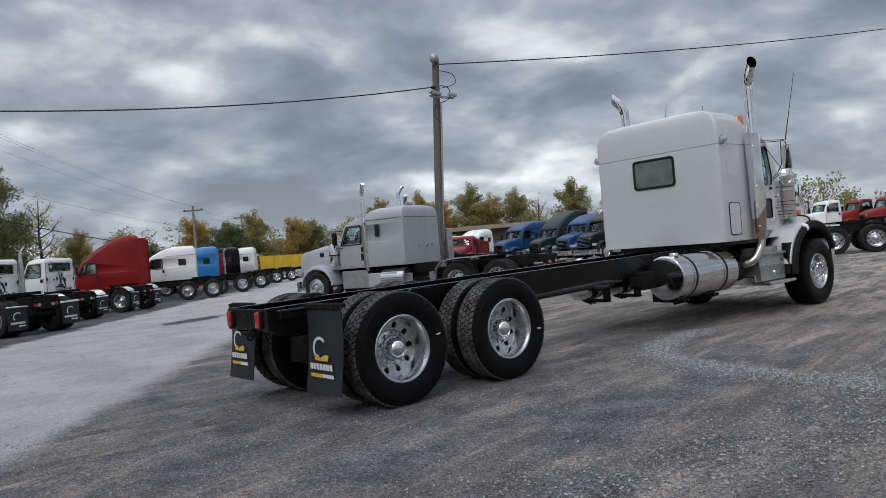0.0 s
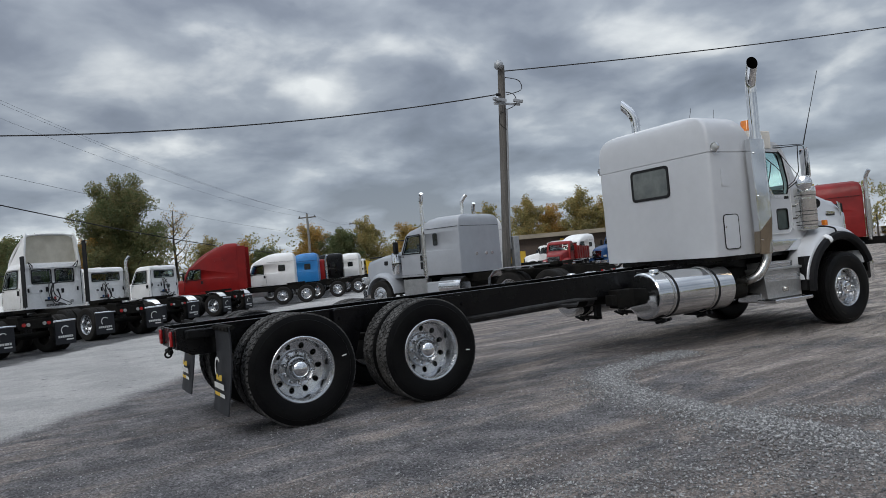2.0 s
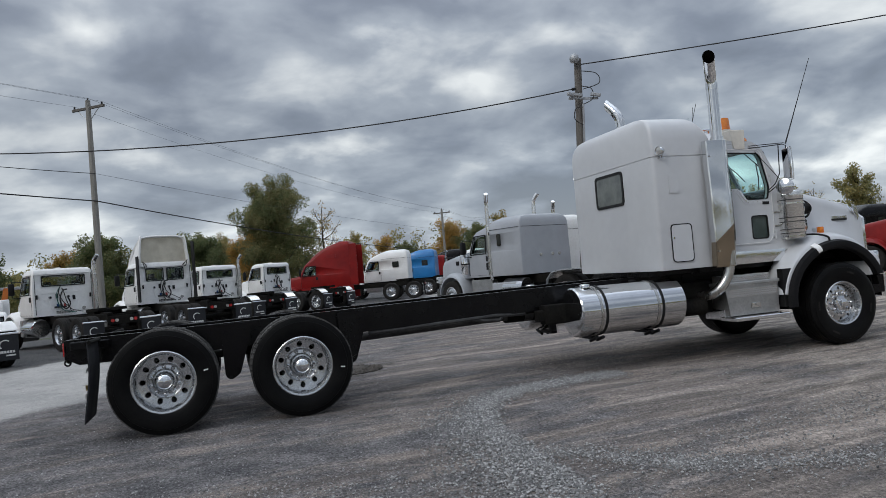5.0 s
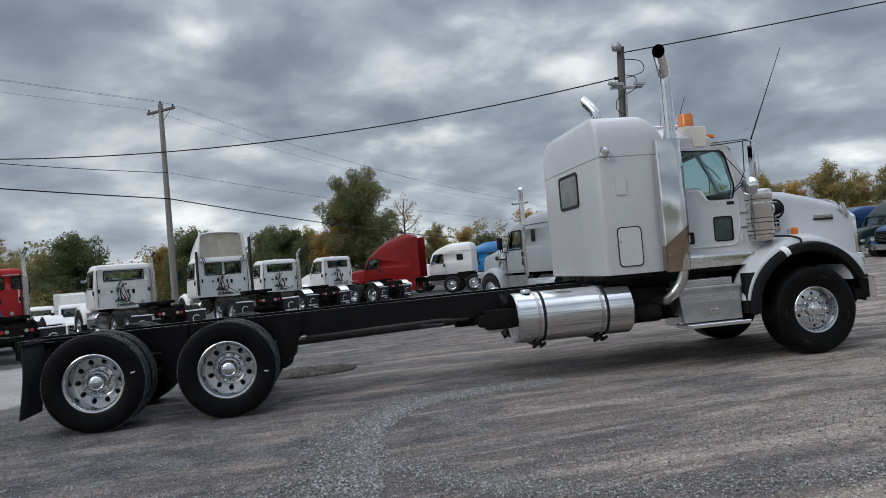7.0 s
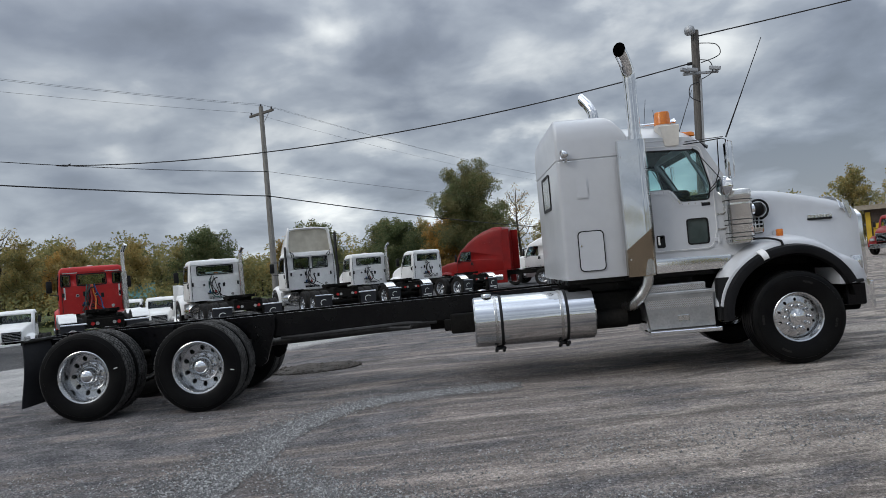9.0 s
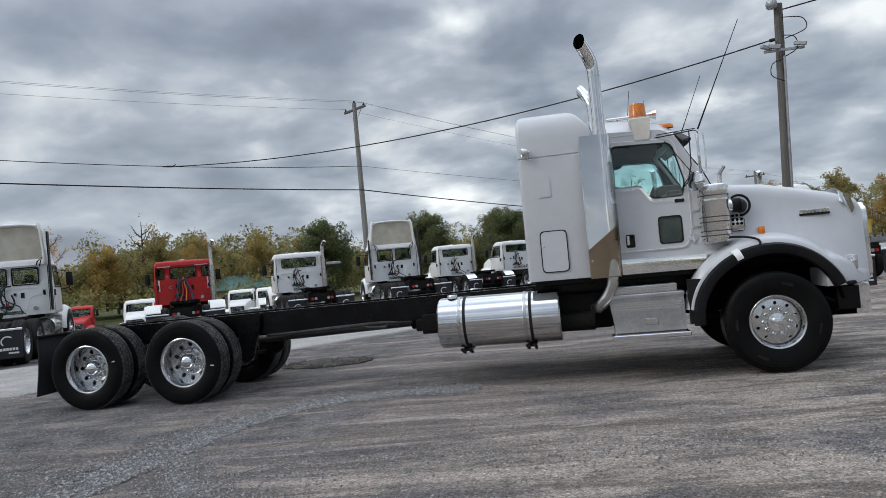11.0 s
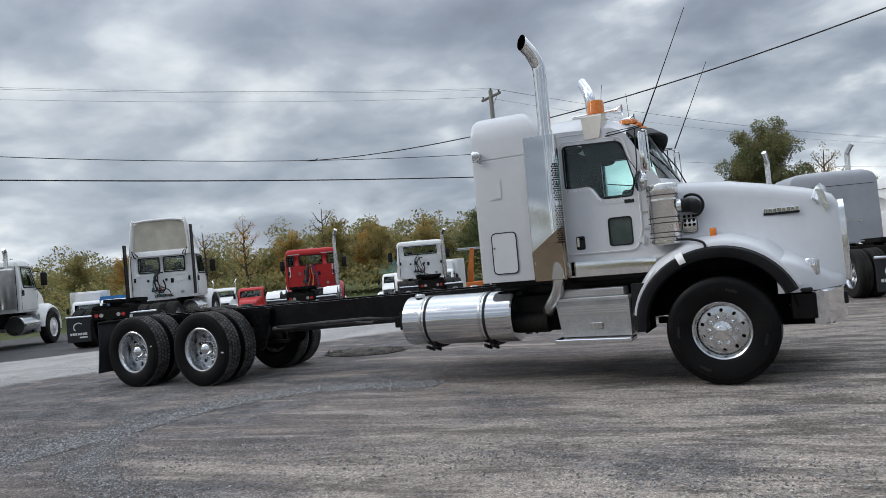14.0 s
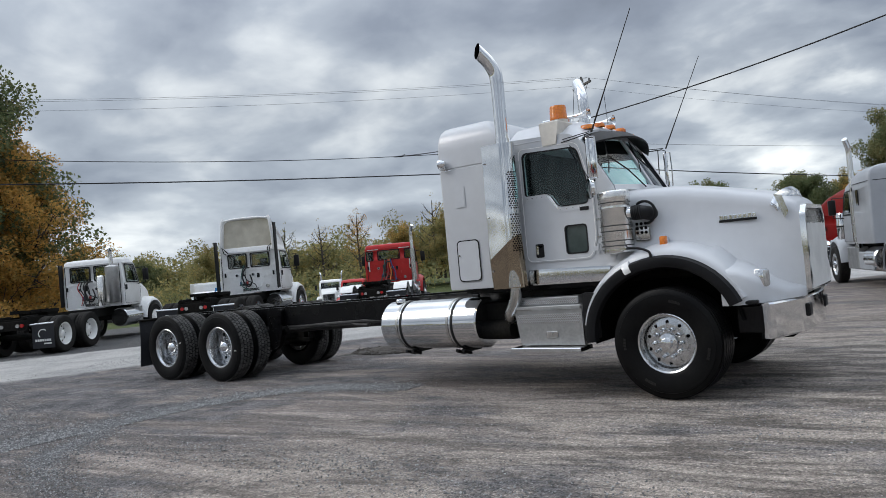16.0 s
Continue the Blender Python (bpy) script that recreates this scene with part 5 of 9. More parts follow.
for y in (-0.62, -0.31, 0.0, 0.31, 0.62):
    bm = bmesh.new()
    z = 2.66 + 0.205 * (1 - abs(y / 0.92) ** 3.2)
    b_lathe(bm, [(0.05, 0), (0.048, 0.03), (0.036, 0.05), (0.001, 0.056)], 14, Matrix.Translation((-0.88, y, z + 0.005)) @ Matrix.Diagonal((1.7, 1, 1, 1)) @ Matrix.Rotation(math.pi / 2, 4, "X"))
    part("clearance_lamp", bm, M["amber"], truck, "amber clearance lamp")
for y in (-0.36, 0.36):
    bm = bmesh.new()
    b_lathe(bm, [(0.001, -0.32), (0.02, -0.32), (0.022, 0.12), (0.035, 0.2), (0.062, 0.26), (0.066, 0.265)], 16, pose(-1.22, y, 3.035, 0, 0, -90))
    b_cyl(bm, (-1.2, y, 2.96), (-1.2, y, 3.03), 0.02, n=8)
    b_cyl(bm, (-1.42, y, 2.97), (-1.42, y, 3.03), 0.02, n=8)
    part("air_horn", bm, M["chrome"], truck)
# mirrors
for s in (-1, 1):
    mir = new("mirror_bracket")
    mir.parent = truck
    bm = bmesh.new()
    b_tube(bm, [(-1.05, s * 0.93, 2.67), (-0.90, s * 1.0, 2.67), (-0.66, s * 1.115, 2.68), (-0.62, s * 1.130, 2.66), (-0.62, s * 1.130, 2.42), (-0.62, s * 1.130, 2.19)], 0.0065, 8)
    b_tube(bm, [(-1.03, s * 0.93, 2.70), (-0.64, s * 1.125, 2.695)], 0.005, 8)
    b_tube(bm, [(-0.70, s * 1.09, 2.68), (-0.71, s * 1.08, 2.30), (-0.74, s * 1.02, 2.17), (-0.80, s * 0.94, 2.09)], 0.0065, 8)
    b_tube(bm, [(-0.95, s * 0.94, 2.62), (-0.71, s * 1.08, 2.22)], 0.005, 6)
    b_tube(bm, [(-0.62, s * 1.130, 2.19), (-0.72, s * 1.05, 2.155), (-0.82, s * 0.94, 2.05)], 0.0075, 8)
    part("arm", bm, M["black"], mir, "", 40)
    bm = bmesh.new()
    mm = pose(-0.62, s * 1.137, 2.42, 0, 0, 10 * s)
    b_box(bm, -0.018, 0.008, -0.078, 0.078, -0.205, 0.205, 0.010, 2, mm)
    head = part("mirror_head", bm, M["chrome"], mir, "tall chrome mirror head")
    bm = bmesh.new()
    b_box(bm, -0.024, -0.019, -0.066, 0.066, -0.19, 0.19, 0.0, 1, mm)
    part("mirror_glass", bm, M["mirror"], head)
    bm = bmesh.new()
    b_tube(bm, [mm @ V(*q) for q in ((0.012, -0.04, 0.215), (0.055, -0.02, 0.21), (0.062, -0.02, 0.0), (0.055, -0.02, -0.21), (0.012, -0.04, -0.215))], 0.008, 8)
    part("guard_bar", bm, M["chrome"], head, "chrome bar behind the mirror")
    bm = bmesh.new()
    cm = pose(-0.68, s * 1.125, 2.115, 0, 0, -90 - 38 * s)
    b_lathe(bm, [(0.001, 0.06), (0.05, 0.055), (0.10, 0.022), (0.112, -0.01), (0.107, -0.018)], 24, cm)
    cv = part("convex_mirror", bm, M["chrome"], mir, "round convex mirror")
    bm = bmesh.new()
    b_lathe(bm, [(0.107, -0.014), (0.06, -0.03), (0.001, -0.037)], 24, cm)
    part("mirror_glass", bm, M["mirror"], cv)
# whip antennas on both mirror arms
for x, y, z, tx, ty, tz in ((-0.61, -1.125, 2.685, -0.086, -1.115, 3.82), (-0.61, 1.125, 2.685, -0.13, 1.27, 3.79)):
    bm = bmesh.new()
    b_tube(bm, [(x, y, z), (x + (tx - x) * 0.1, y + (ty - y) * 0.1, z + (tz - z) * 0.1), ((x + tx) / 2, (y + ty) / 2, (z + tz) / 2), (tx, ty, tz)], [0.010, 0.009, 0.0055, 0.004], 6)
    part("whip_antenna", bm, M["black"], truck)
bm = bmesh.new()
b_tube(bm, [(-1.0, 0.3, 2.80), (-1.02, 0.3, 3.35)], 0.003, 5)
part("roof_antenna", bm, M["black"], truck)
part("roof_antenna", b_tube(bmesh.new(), [(-1.3, -0.1, 2.85), (-1.22, -0.1, 3.42)], 0.003, 5), M["black"], truck)

# ---- hood and front ----


def hood_ring(x, zt, zb, ht, hb, r, crown=0.05):
    """Section across the hood: sides that lean in upwards, rounded shoulders, crowned top."""
    pts = []
    for u in (1.0, 0.75, 0.5, 0.25, 0.0):
        w = ht + (hb - ht) * u ** 1.6
        pts.append(V(x, -w, zb + (zt - r - zb) * (1 - u)))
    for i in range(1, 6):
        a = math.pi / 2 * i / 5
        pts.append(V(x, -ht + r * (1 - math.cos(a)), zt - r + r * math.sin(a)))
    k = ((-ht + r) / ht) ** 2
    for i in range(1, 4):
        y = (-ht + r) * (1 - i / 4)
        pts.append(V(x, y, zt + crown * (k - (y / ht) ** 2)))
    return pts + [V(x, 0, zt + crown * k)] + [V(p.x, -p.y, p.z) for p in reversed(pts)]


bm = bmesh.new()
rings = [hood_ring(-0.66, 2.07, 1.30, 0.86, 0.93, 0.16), hood_ring(-0.30, 2.075, 1.30, 0.81, 0.97, 0.16), hood_ring(0.1, 2.045, 1.28, 0.735, 0.97, 0.16), hood_ring(0.5, 1.965, 1.20, 0.65, 0.90, 0.15),
         hood_ring(0.82, 1.89, 1.05, 0.595, 0.76, 0.14), hood_ring(1.0, 1.835, 0.95, 0.57, 0.66, 0.13), hood_ring(1.09, 1.785, 0.91, 0.558, 0.60, 0.11), hood_ring(1.135, 1.70, 0.90, 0.55, 0.575, 0.09)]
b_loft(bm, rings)
part("hood", bm, M["white"], truck, "sloping white hood", 40)
# bug deflector across the nose
bm = bmesh.new()
rows = []
for i in range(15):
    u = -1 + 2 * i / 14
    y = u * 0.60
    x = 1.06 - 0.10 * u * u
    z = 1.845 - 0.10 * abs(u) ** 3
    if abs(u) > 0.99:
        z -= 0.05
    lift = 0.10 * (1 - 0.3 * abs(u))
    rows.append([V(x, y, z), V(x - 0.015, y * 1.005, z + lift * 0.6), V(x - 0.06, y * 1.01, z + lift), V(x - 0.066, y * 1.01, z + lift - 0.004), V(x - 0.024, y, z + lift * 0.55), V(x - 0.01, y, z)])
b_loft(bm, rows)
part("bug_deflector", bm, M["mirror_steel"], truck, "polished steel bug deflector", 40)
for s in (-1, 1):
    bm = bmesh.new()
    pts = [V(0.93, 1.86), V(1.005, 1.84), V(1.05, 1.68), V(1.015, 1.62), V(0.995, 1.68)]
    b_plate(bm, pts, (), 0.012, Matrix.Translation((0, s * 0.590 + (0.006 if s > 0 else 0), 0)) @ Matrix.Translation((0.95, 0, 0)) @ Matrix.Rotation(-s * 0.12, 4, "Z") @ Matrix.Translation((-0.95, 0, 0)) @ XZ)
    part("deflector_end", bm, M["mirror_steel"], truck)
# grille with its chrome surround, most of it under a white winter cover
bm = bmesh.new()
b_plate(bm, rpoly([(-0.565, 0.92), (0.565, 0.92), (0.55, 1.66), (0.42, 1.74), (-0.42, 1.74), (-0.55, 1.66)], 0.03), [rpoly([(-0.525, 0.96), (0.525, 0.96), (0.51, 1.63), (0.39, 1.70), (-0.39, 1.70), (-0.51, 1.63)], 0.03)],
        0.05, Matrix.Translation((1.13, 0, 0)) @ YZ)
gr = part("grille", bm, M["chrome"], truck, "chrome grille surround")
for i in range(25):
    y = -0.50 + i * 1.0 / 24
    bm = bmesh.new()
    b_box(bm, 1.137, 1.155, y - 0.008, y + 0.008, 1.02, 1.64 if abs(y) > 0.42 else 1.69)
    part("grille_bar", bm, M["chrome"], gr)
bm = bmesh.new()
g = []
for j in range(11):
    z = 0.94 + j * 0.061
    row = []
    for i in range(15):
        y = -0.53 + 1.06 * i / 14
        x = 1.183 + 0.012 * math.sin(i * 1.3 + j * 0.7) * math.sin(j * 0.9) + 0.01 * (1 - (y / 0.56) ** 2)
        row.append(V(x, y, z + (0.012 * math.sin(i * 2.4) if j == 10 else 0)))
    g.append(row)
for a, b in zip(g, g[1:]):
    for i in range(14):
        bm.faces.new([bm.verts.new(q) for q in (a[i], a[i + 1], b[i + 1], b[i])])
bmesh.ops.remove_doubles(bm, verts=bm.verts[:], dist=0.0005)
r = bmesh.ops.extrude_face_region(bm, geom=bm.faces[:])
bmesh.ops.translate(bm, vec=(-0.006, 0, 0), verts=[q for q in r["geom"] if isinstance(q, bmesh.types.BMVert)])
part("winter_cover", bm, M["cloth_white"], truck, "white fabric winter cover over the grille", 50)

# fenders with black rubber flares


def arch(cx, cz, r, a0, a1, n):
    return [V(cx + r * math.cos(a0 + (a1 - a0) * i / n), cz + r * math.sin(a0 + (a1 - a0) * i / n)) for i in range(n + 1)]


for s in (-1, 1):
    bm = bmesh.new()
    n = 30
    prof = []
    for i in range(n + 1):
        a = math.radians(172 - 148 * i / n)
        ca, sa_ = math.cos(a), math.sin(a)
        rx, rz = (0.82 if ca < 0 else 0.73), 0.74
        x, z = 0.0 + rx * ca, 0.60 + rz * sa_
        # outer lip, crown of the fender, meeting with the hood
        tx, tz = x + 0.05 * ca, z + 0.05 * max(sa_, 0)
        rise = max(0.0, sa_)
        inner_y = 0.88 - 0.12 * max(0.0, min(1.0, (x + 0.3) / 1.0))
        hz = z + 0.14 * rise + (0.05 if ca > 0.5 else 0)
        prof.append([V(x, s * 1.17, z), V(tx, s * 1.165, tz + 0.012), V(tx + 0.03 * ca, s * 1.12, tz + 0.05 * rise), V(tx + 0.05 * ca, s * 1.0, tz + 0.09 * rise),
                     V(tx + 0.05 * ca, s * inner_y, hz + 0.02), V(tx + 0.03 * ca, s * (inner_y - 0.1), hz - 0.03), V(x, s * 0.70, z - 0.02), V(x, s * 1.0, z - 0.02)])
    b_loft(bm, prof)
    part("front_fender", bm, M["white"], truck, "rounded white front fender", 50)
    bm = bmesh.new()
    prof = []
    for i in range(n + 1):
        a = math.radians(184 - 161 * i / n)
        ca, sa_ = math.cos(a), math.sin(a)
        rx, rz = (0.82 if ca < 0 else 0.73), 0.74
        q = []
        for dr, dy in ((-0.095, 1.16), (-0.078, 1.225), (-0.03, 1.245), (0.015, 1.23), (0.035, 1.175), (0.0, 1.16)):
            q.append(V((rx + dr) * ca, s * dy, 0.60 + (rz + dr) * sa_))
        prof.append(q)
    b_loft(bm, prof)
    flare = part("fender_flare", bm, M["flare"], truck, "black rubber fender flare", 50)
    bm = bmesh.new()
    prof = []
    for i in range(5):
        a = math.radians(117.5 - 1.3 * i)
        ca, sa_ = math.cos(a), math.sin(a)
        prof.append([V((0.82 + dr) * ca, s * dy, 0.60 + (0.74 + dr) * sa_) for dr, dy in ((-0.055, 1.241), (-0.030, 1.252), (0.022, 1.238), (0.060, 1.180), (0.075, 1.125), (0.052, 1.120), (0.010, 1.215), (-0.030, 1.240))])
    b_loft(bm, prof)
    part("white_strap", bm, M["white_worn"], flare, "white strip wrapped over the flare", 50)
    # inner wheel arch and splash guard behind the wheel
    bm = bmesh.new()
    b_plate(bm, [V(-0.88, 0.56), V(-0.74, 0.58), V(-0.74, 0.90), V(-0.74, 1.05), V(-0.88, 1.05)], (), 0.10, Matrix.Translation((0, s * 1.05, 0)) @ XZ)
    part("splash_guard", bm, M["black"], truck)
    # near-black shell that stands in for the shade inside the arch
    bm = bmesh.new()
    well = []
    for i in range(19):
        a = math.radians(186 - 176 * i / 18)
        ca, sa_ = math.cos(a), math.sin(a)
        rx = 0.76 if ca < 0 else 0.69
        well.append([V(rx * ca, s * 1.15, 0.60 + 0.69 * sa_), V(rx * ca, s * 0.58, 0.60 + 0.69 * sa_), V((rx + 0.012) * ca, s * 0.58, 0.60 + 0.702 * sa_), V((rx + 0.012) * ca, s * 1.15, 0.60 + 0.702 * sa_)])
    b_loft(bm, well)
    b_plate(bm, [V((0.76 if math.cos(a) < 0 else 0.69) * math.cos(a), 0.60 + 0.69 * math.sin(a)) for a in [math.radians(176 - 166 * i / 18) for i in range(19)]], (), 0.012, Matrix.Translation((0, s * 0.58, 0)) @ XZ)
    part("wheel_well_liner", bm, M["hole"], truck)
    # nose corner between fender and grille, with the headlamp let in
    bm = bmesh.new()
    nose = []
    for x, yo, zt, zb in ((0.52, 1.165, 1.20, 0.86), (0.66, 1.155, 1.17, 0.86), (0.80, 1.09, 1.10, 0.865), (0.90, 0.98, 1.03, 0.87), (1.02, 0.80, 0.97, 0.875), (1.13, 0.62, 0.94, 0.88)):
        hw = 0.80 - 0.40 * (x - 0.55)
        nose.append([V(x, s * yo, zb), V(x, s * yo, zt - 0.05), V(x, s * (yo - 0.03), zt), V(x, s * min(hw, yo - 0.04), zt + 0.12 * (1.4 - x)), V(x, s * 0.5, zt), V(x, s * 0.5, zb)])
    b_loft(bm, nose)
    part("nose_corner", bm, M["white"], truck, "", 50)
    bm = bmesh.new()
    hm = pose(0.84, s * 0.96, 1.08, 0, 0, s * 14)
    b_box(bm, -0.05, 0.04, -0.055, 0.055, -0.085, 0.095, 0.015, 2, hm)
    hl = part("headlamp", bm, M["chrome"], truck, "rectangular headlamp in a chrome bezel")
    bm = bmesh.new()
    b_box(bm, 0.03, 0.056, -0.044, 0.044, -0.07, 0.08, 0.012, 2, hm)
    part("lens", bm, M["lamp_glass"], hl)
    bm = bmesh.new()
    b_box(bm, -0.065, 0.0, s * 0.965 - 0.04, s * 0.965 + 0.03, 1.455, 1.56, 0.012, 2)
    part("side_marker", bm, M["amber"], truck, "amber side marker lamp")
    bm = bmesh.new()
    b_box(bm, -0.06, -0.01, s * 0.90 - 0.04, s * 0.90 + 0.04, 1.47, 1.545)
    part("marker_base", bm, M["white"], truck)
    # maker's plate as a plain dark bar with bright blocks
    bm = bmesh.new()
    nm_m = Matrix.Translation((0.61, s * 0.668, 1.665)) @ Matrix.Rotation(-s * 0.21, 4, "Z")
    b_box(bm, -0.17, 0.17, -0.006, 0.006, -0.03, -0.005, 0.0, 1, nm_m)
    pl = part("name_plate", bm, M["black"], truck)
    for i in range(8):
        bm = bmesh.new()
        x = -0.165 + i * 0.0425
        b_box(bm, x, x + 0.032, -0.011, 0.011, -0.005, 0.038, 0.003, 1, nm_m)
        part("plate_block", bm, M["chrome"], pl)
    # air cleaner
    ac = new("air_cleaner")
    ac.parent = truck
    cx, cy = -0.50, s * 0.985
    bm = bmesh.new()
    b_lathe(bm, [(0.001, 1.425), (0.12, 1.425), (0.152, 1.437), (0.158, 1.45), (0.158, 1.955), (0.163, 1.965), (0.163, 2.05), (0.156, 2.062), (0.14, 2.07), (0.001, 2.072)], 40,
            Matrix.Translation((cx, cy, 0)) @ Matrix.Rotation(math.pi / 2, 4, "X"))
    part("canister", bm, M["bright_steel"], ac, "bright steel air cleaner canister")
    for z in (1.465, 1.90):
        bm = bmesh.new()
        b_lathe(bm, [(0.157, z - 0.012), (0.163, z - 0.01), (0.163, z + 0.01), (0.157, z + 0.012)], 32, Matrix.Translation((cx, cy, 0)) @ Matrix.Rotation(math.pi / 2, 4, "X"))
        part("band", bm, M["chrome"], ac)
    for z in (1.505, 1.555, 1.655, 1.71, 1.945):
        bm = bmesh.new()
        b_lathe(bm, [(0.157, z - 0.0045), (0.163, z - 0.0045), (0.163, z + 0.0045), (0.157, z + 0.0045)], 32, Matrix.Translation((cx, cy, 0)) @ Matrix.Rotation(math.pi / 2, 4, "X"))
        part("clamp_ring", bm, M["grey_steel"], ac)
    for z in (1.62, 1.80):
        bm = bmesh.new()
        b_box(bm, cx - 0.25, cx - 0.14, min(cy * 0.93, cy * 0.95), max(cy * 0.93, cy * 0.95), z - 0.012, z + 0.012, 0.004)
        b_box(bm, cx - 0.05, cx + 0.05, min(s * 0.86, cy), max(s * 0.86, cy), z - 0.025, z + 0.025, 0.005)
        part("bracket", bm, M["stainless"], ac)
    bm = bmesh.new()
    b_cyl(bm, (cx + 0.12, cy, 1.82), (cx + 0.19, cy - s * 0.01, 1.82), 0.068, n=20)
    part("collar", bm, M["chrome"], ac)
    bm = bmesh.new()
    b_tube(bm, [(cx + 0.18, cy, 1.82), (cx + 0.24, cy - s * 0.015, 1.82), (cx + 0.29, cy - s * 0.08, 1.815), (cx + 0.31, cy - s * 0.2, 1.80)], 0.070, 20, 4)
    for k in range(5):
        b_tube(bm, [(cx + 0.19 + k * 0.018, cy - s * 0.005, 1.82), (cx + 0.198 + k * 0.018, cy - s * 0.006, 1.82)], 0.076, 20)
    part("intake_hose", bm, M["black"], ac, "black ribbed intake hose")
    bm = bmesh.new()
    ring = [V(cx + 0.275 + 0.115 * math.cos(a), 1.815 + 0.115 * math.sin(a)) for a in [math.radians(-80 + i * 16) for i in range(14)]]
    b_tube(bm, [(p.x, s * 0.90, p.y) for p in ring], 0.014, 8)
    part("intake_seal", bm, M["black"], ac)
    bm = bmesh.new()
    b_box(bm, cx + 0.16, cx + 0.32, s * 0.90 - 0.02, s * 0.90 + 0.02, 1.53, 1.68, 0.03, 2)
    st = part("pierced_bracket", bm, M["stainless"], ac)
    # dark discs on the bracket, coloured as the shade of its holes
    bm = bmesh.new()
    for i in range(3):
        for j in range(3):
            x, z = cx + 0.195 + i * 0.045, 1.615 + j * 0.045
            b_cyl(bm, (x, s * 0.918, z), (x, s * 0.923, z), 0.016, n=10)
    tagged(part("hole", bm, M["hole"], st), kind="stuff")
    bm = bmesh.new()
    b_tube(bm, [(cx + 0.12, s * 1.05, 1.47), (cx + 0.26, s * 1.12, 1.46), (cx + 0.38, s * 1.17, 1.42), (cx + 0.40, s * 1.18, 1.36)], 0.013, 6, 4)
    part("hood_latch", bm, M["black"], truck)

# bumper
bm = bmesh.new()
plan = [(0.86, 1.095), (0.90, 1.105), (0.935, 1.085), (1.065, 0.70), (1.095, 0.58), (1.125, 0.25), (1.13, 0.0)]
full = plan + [(x, -y) for x, y in reversed(plan[:-1])]
rows = []
for x, y in full:
    rows.append([V(x, y, 0.545), V(x + 0.012, y * 1.004, 0.56), V(x + 0.012, y * 1.004, 0.855), V(x, y, 0.87), V(x - 0.05, y * 0.97, 0.87), V(x - 0.05, y * 0.97, 0.545)])
b_loft(bm, rows)
part("bumper", bm, M["chrome"], truck, "chrome front bumper with swept corners", 30)
for s in (-1, 1):
    for x0, x1, y, h in ((0.62, 0.85, 1.04, 0.05), (0.5, 1.06, 0.43, 0.05)):
        part("bumper_bracket", box(x0, x1, s * y - h, s * y + h, 0.60, 0.85, 0.01), M["black_paint"], truck)
for s in (-1, 1):
    bm = bmesh.new()
    b_box(bm, 1.09, 1.14, s * 0.46 - 0.07, s * 0.46 + 0.07, 0.68, 0.80, 0.01, 1, None)
    part("tow_pocket", bm, M["black"], truck)
part("bumper_clip", box(0.70, 0.82, -1.13, -0.95, 0.86, 0.90, 0.01), M["black"], truck)
bm = bmesh.new()
b_tube(bm, [(1.07, -0.60, 0.86), (1.09, -0.60, 0.90), (1.09, -0.60, 0.95)], 0.012, 6)
part("bumper_fitting", bm, M["black"], truck)

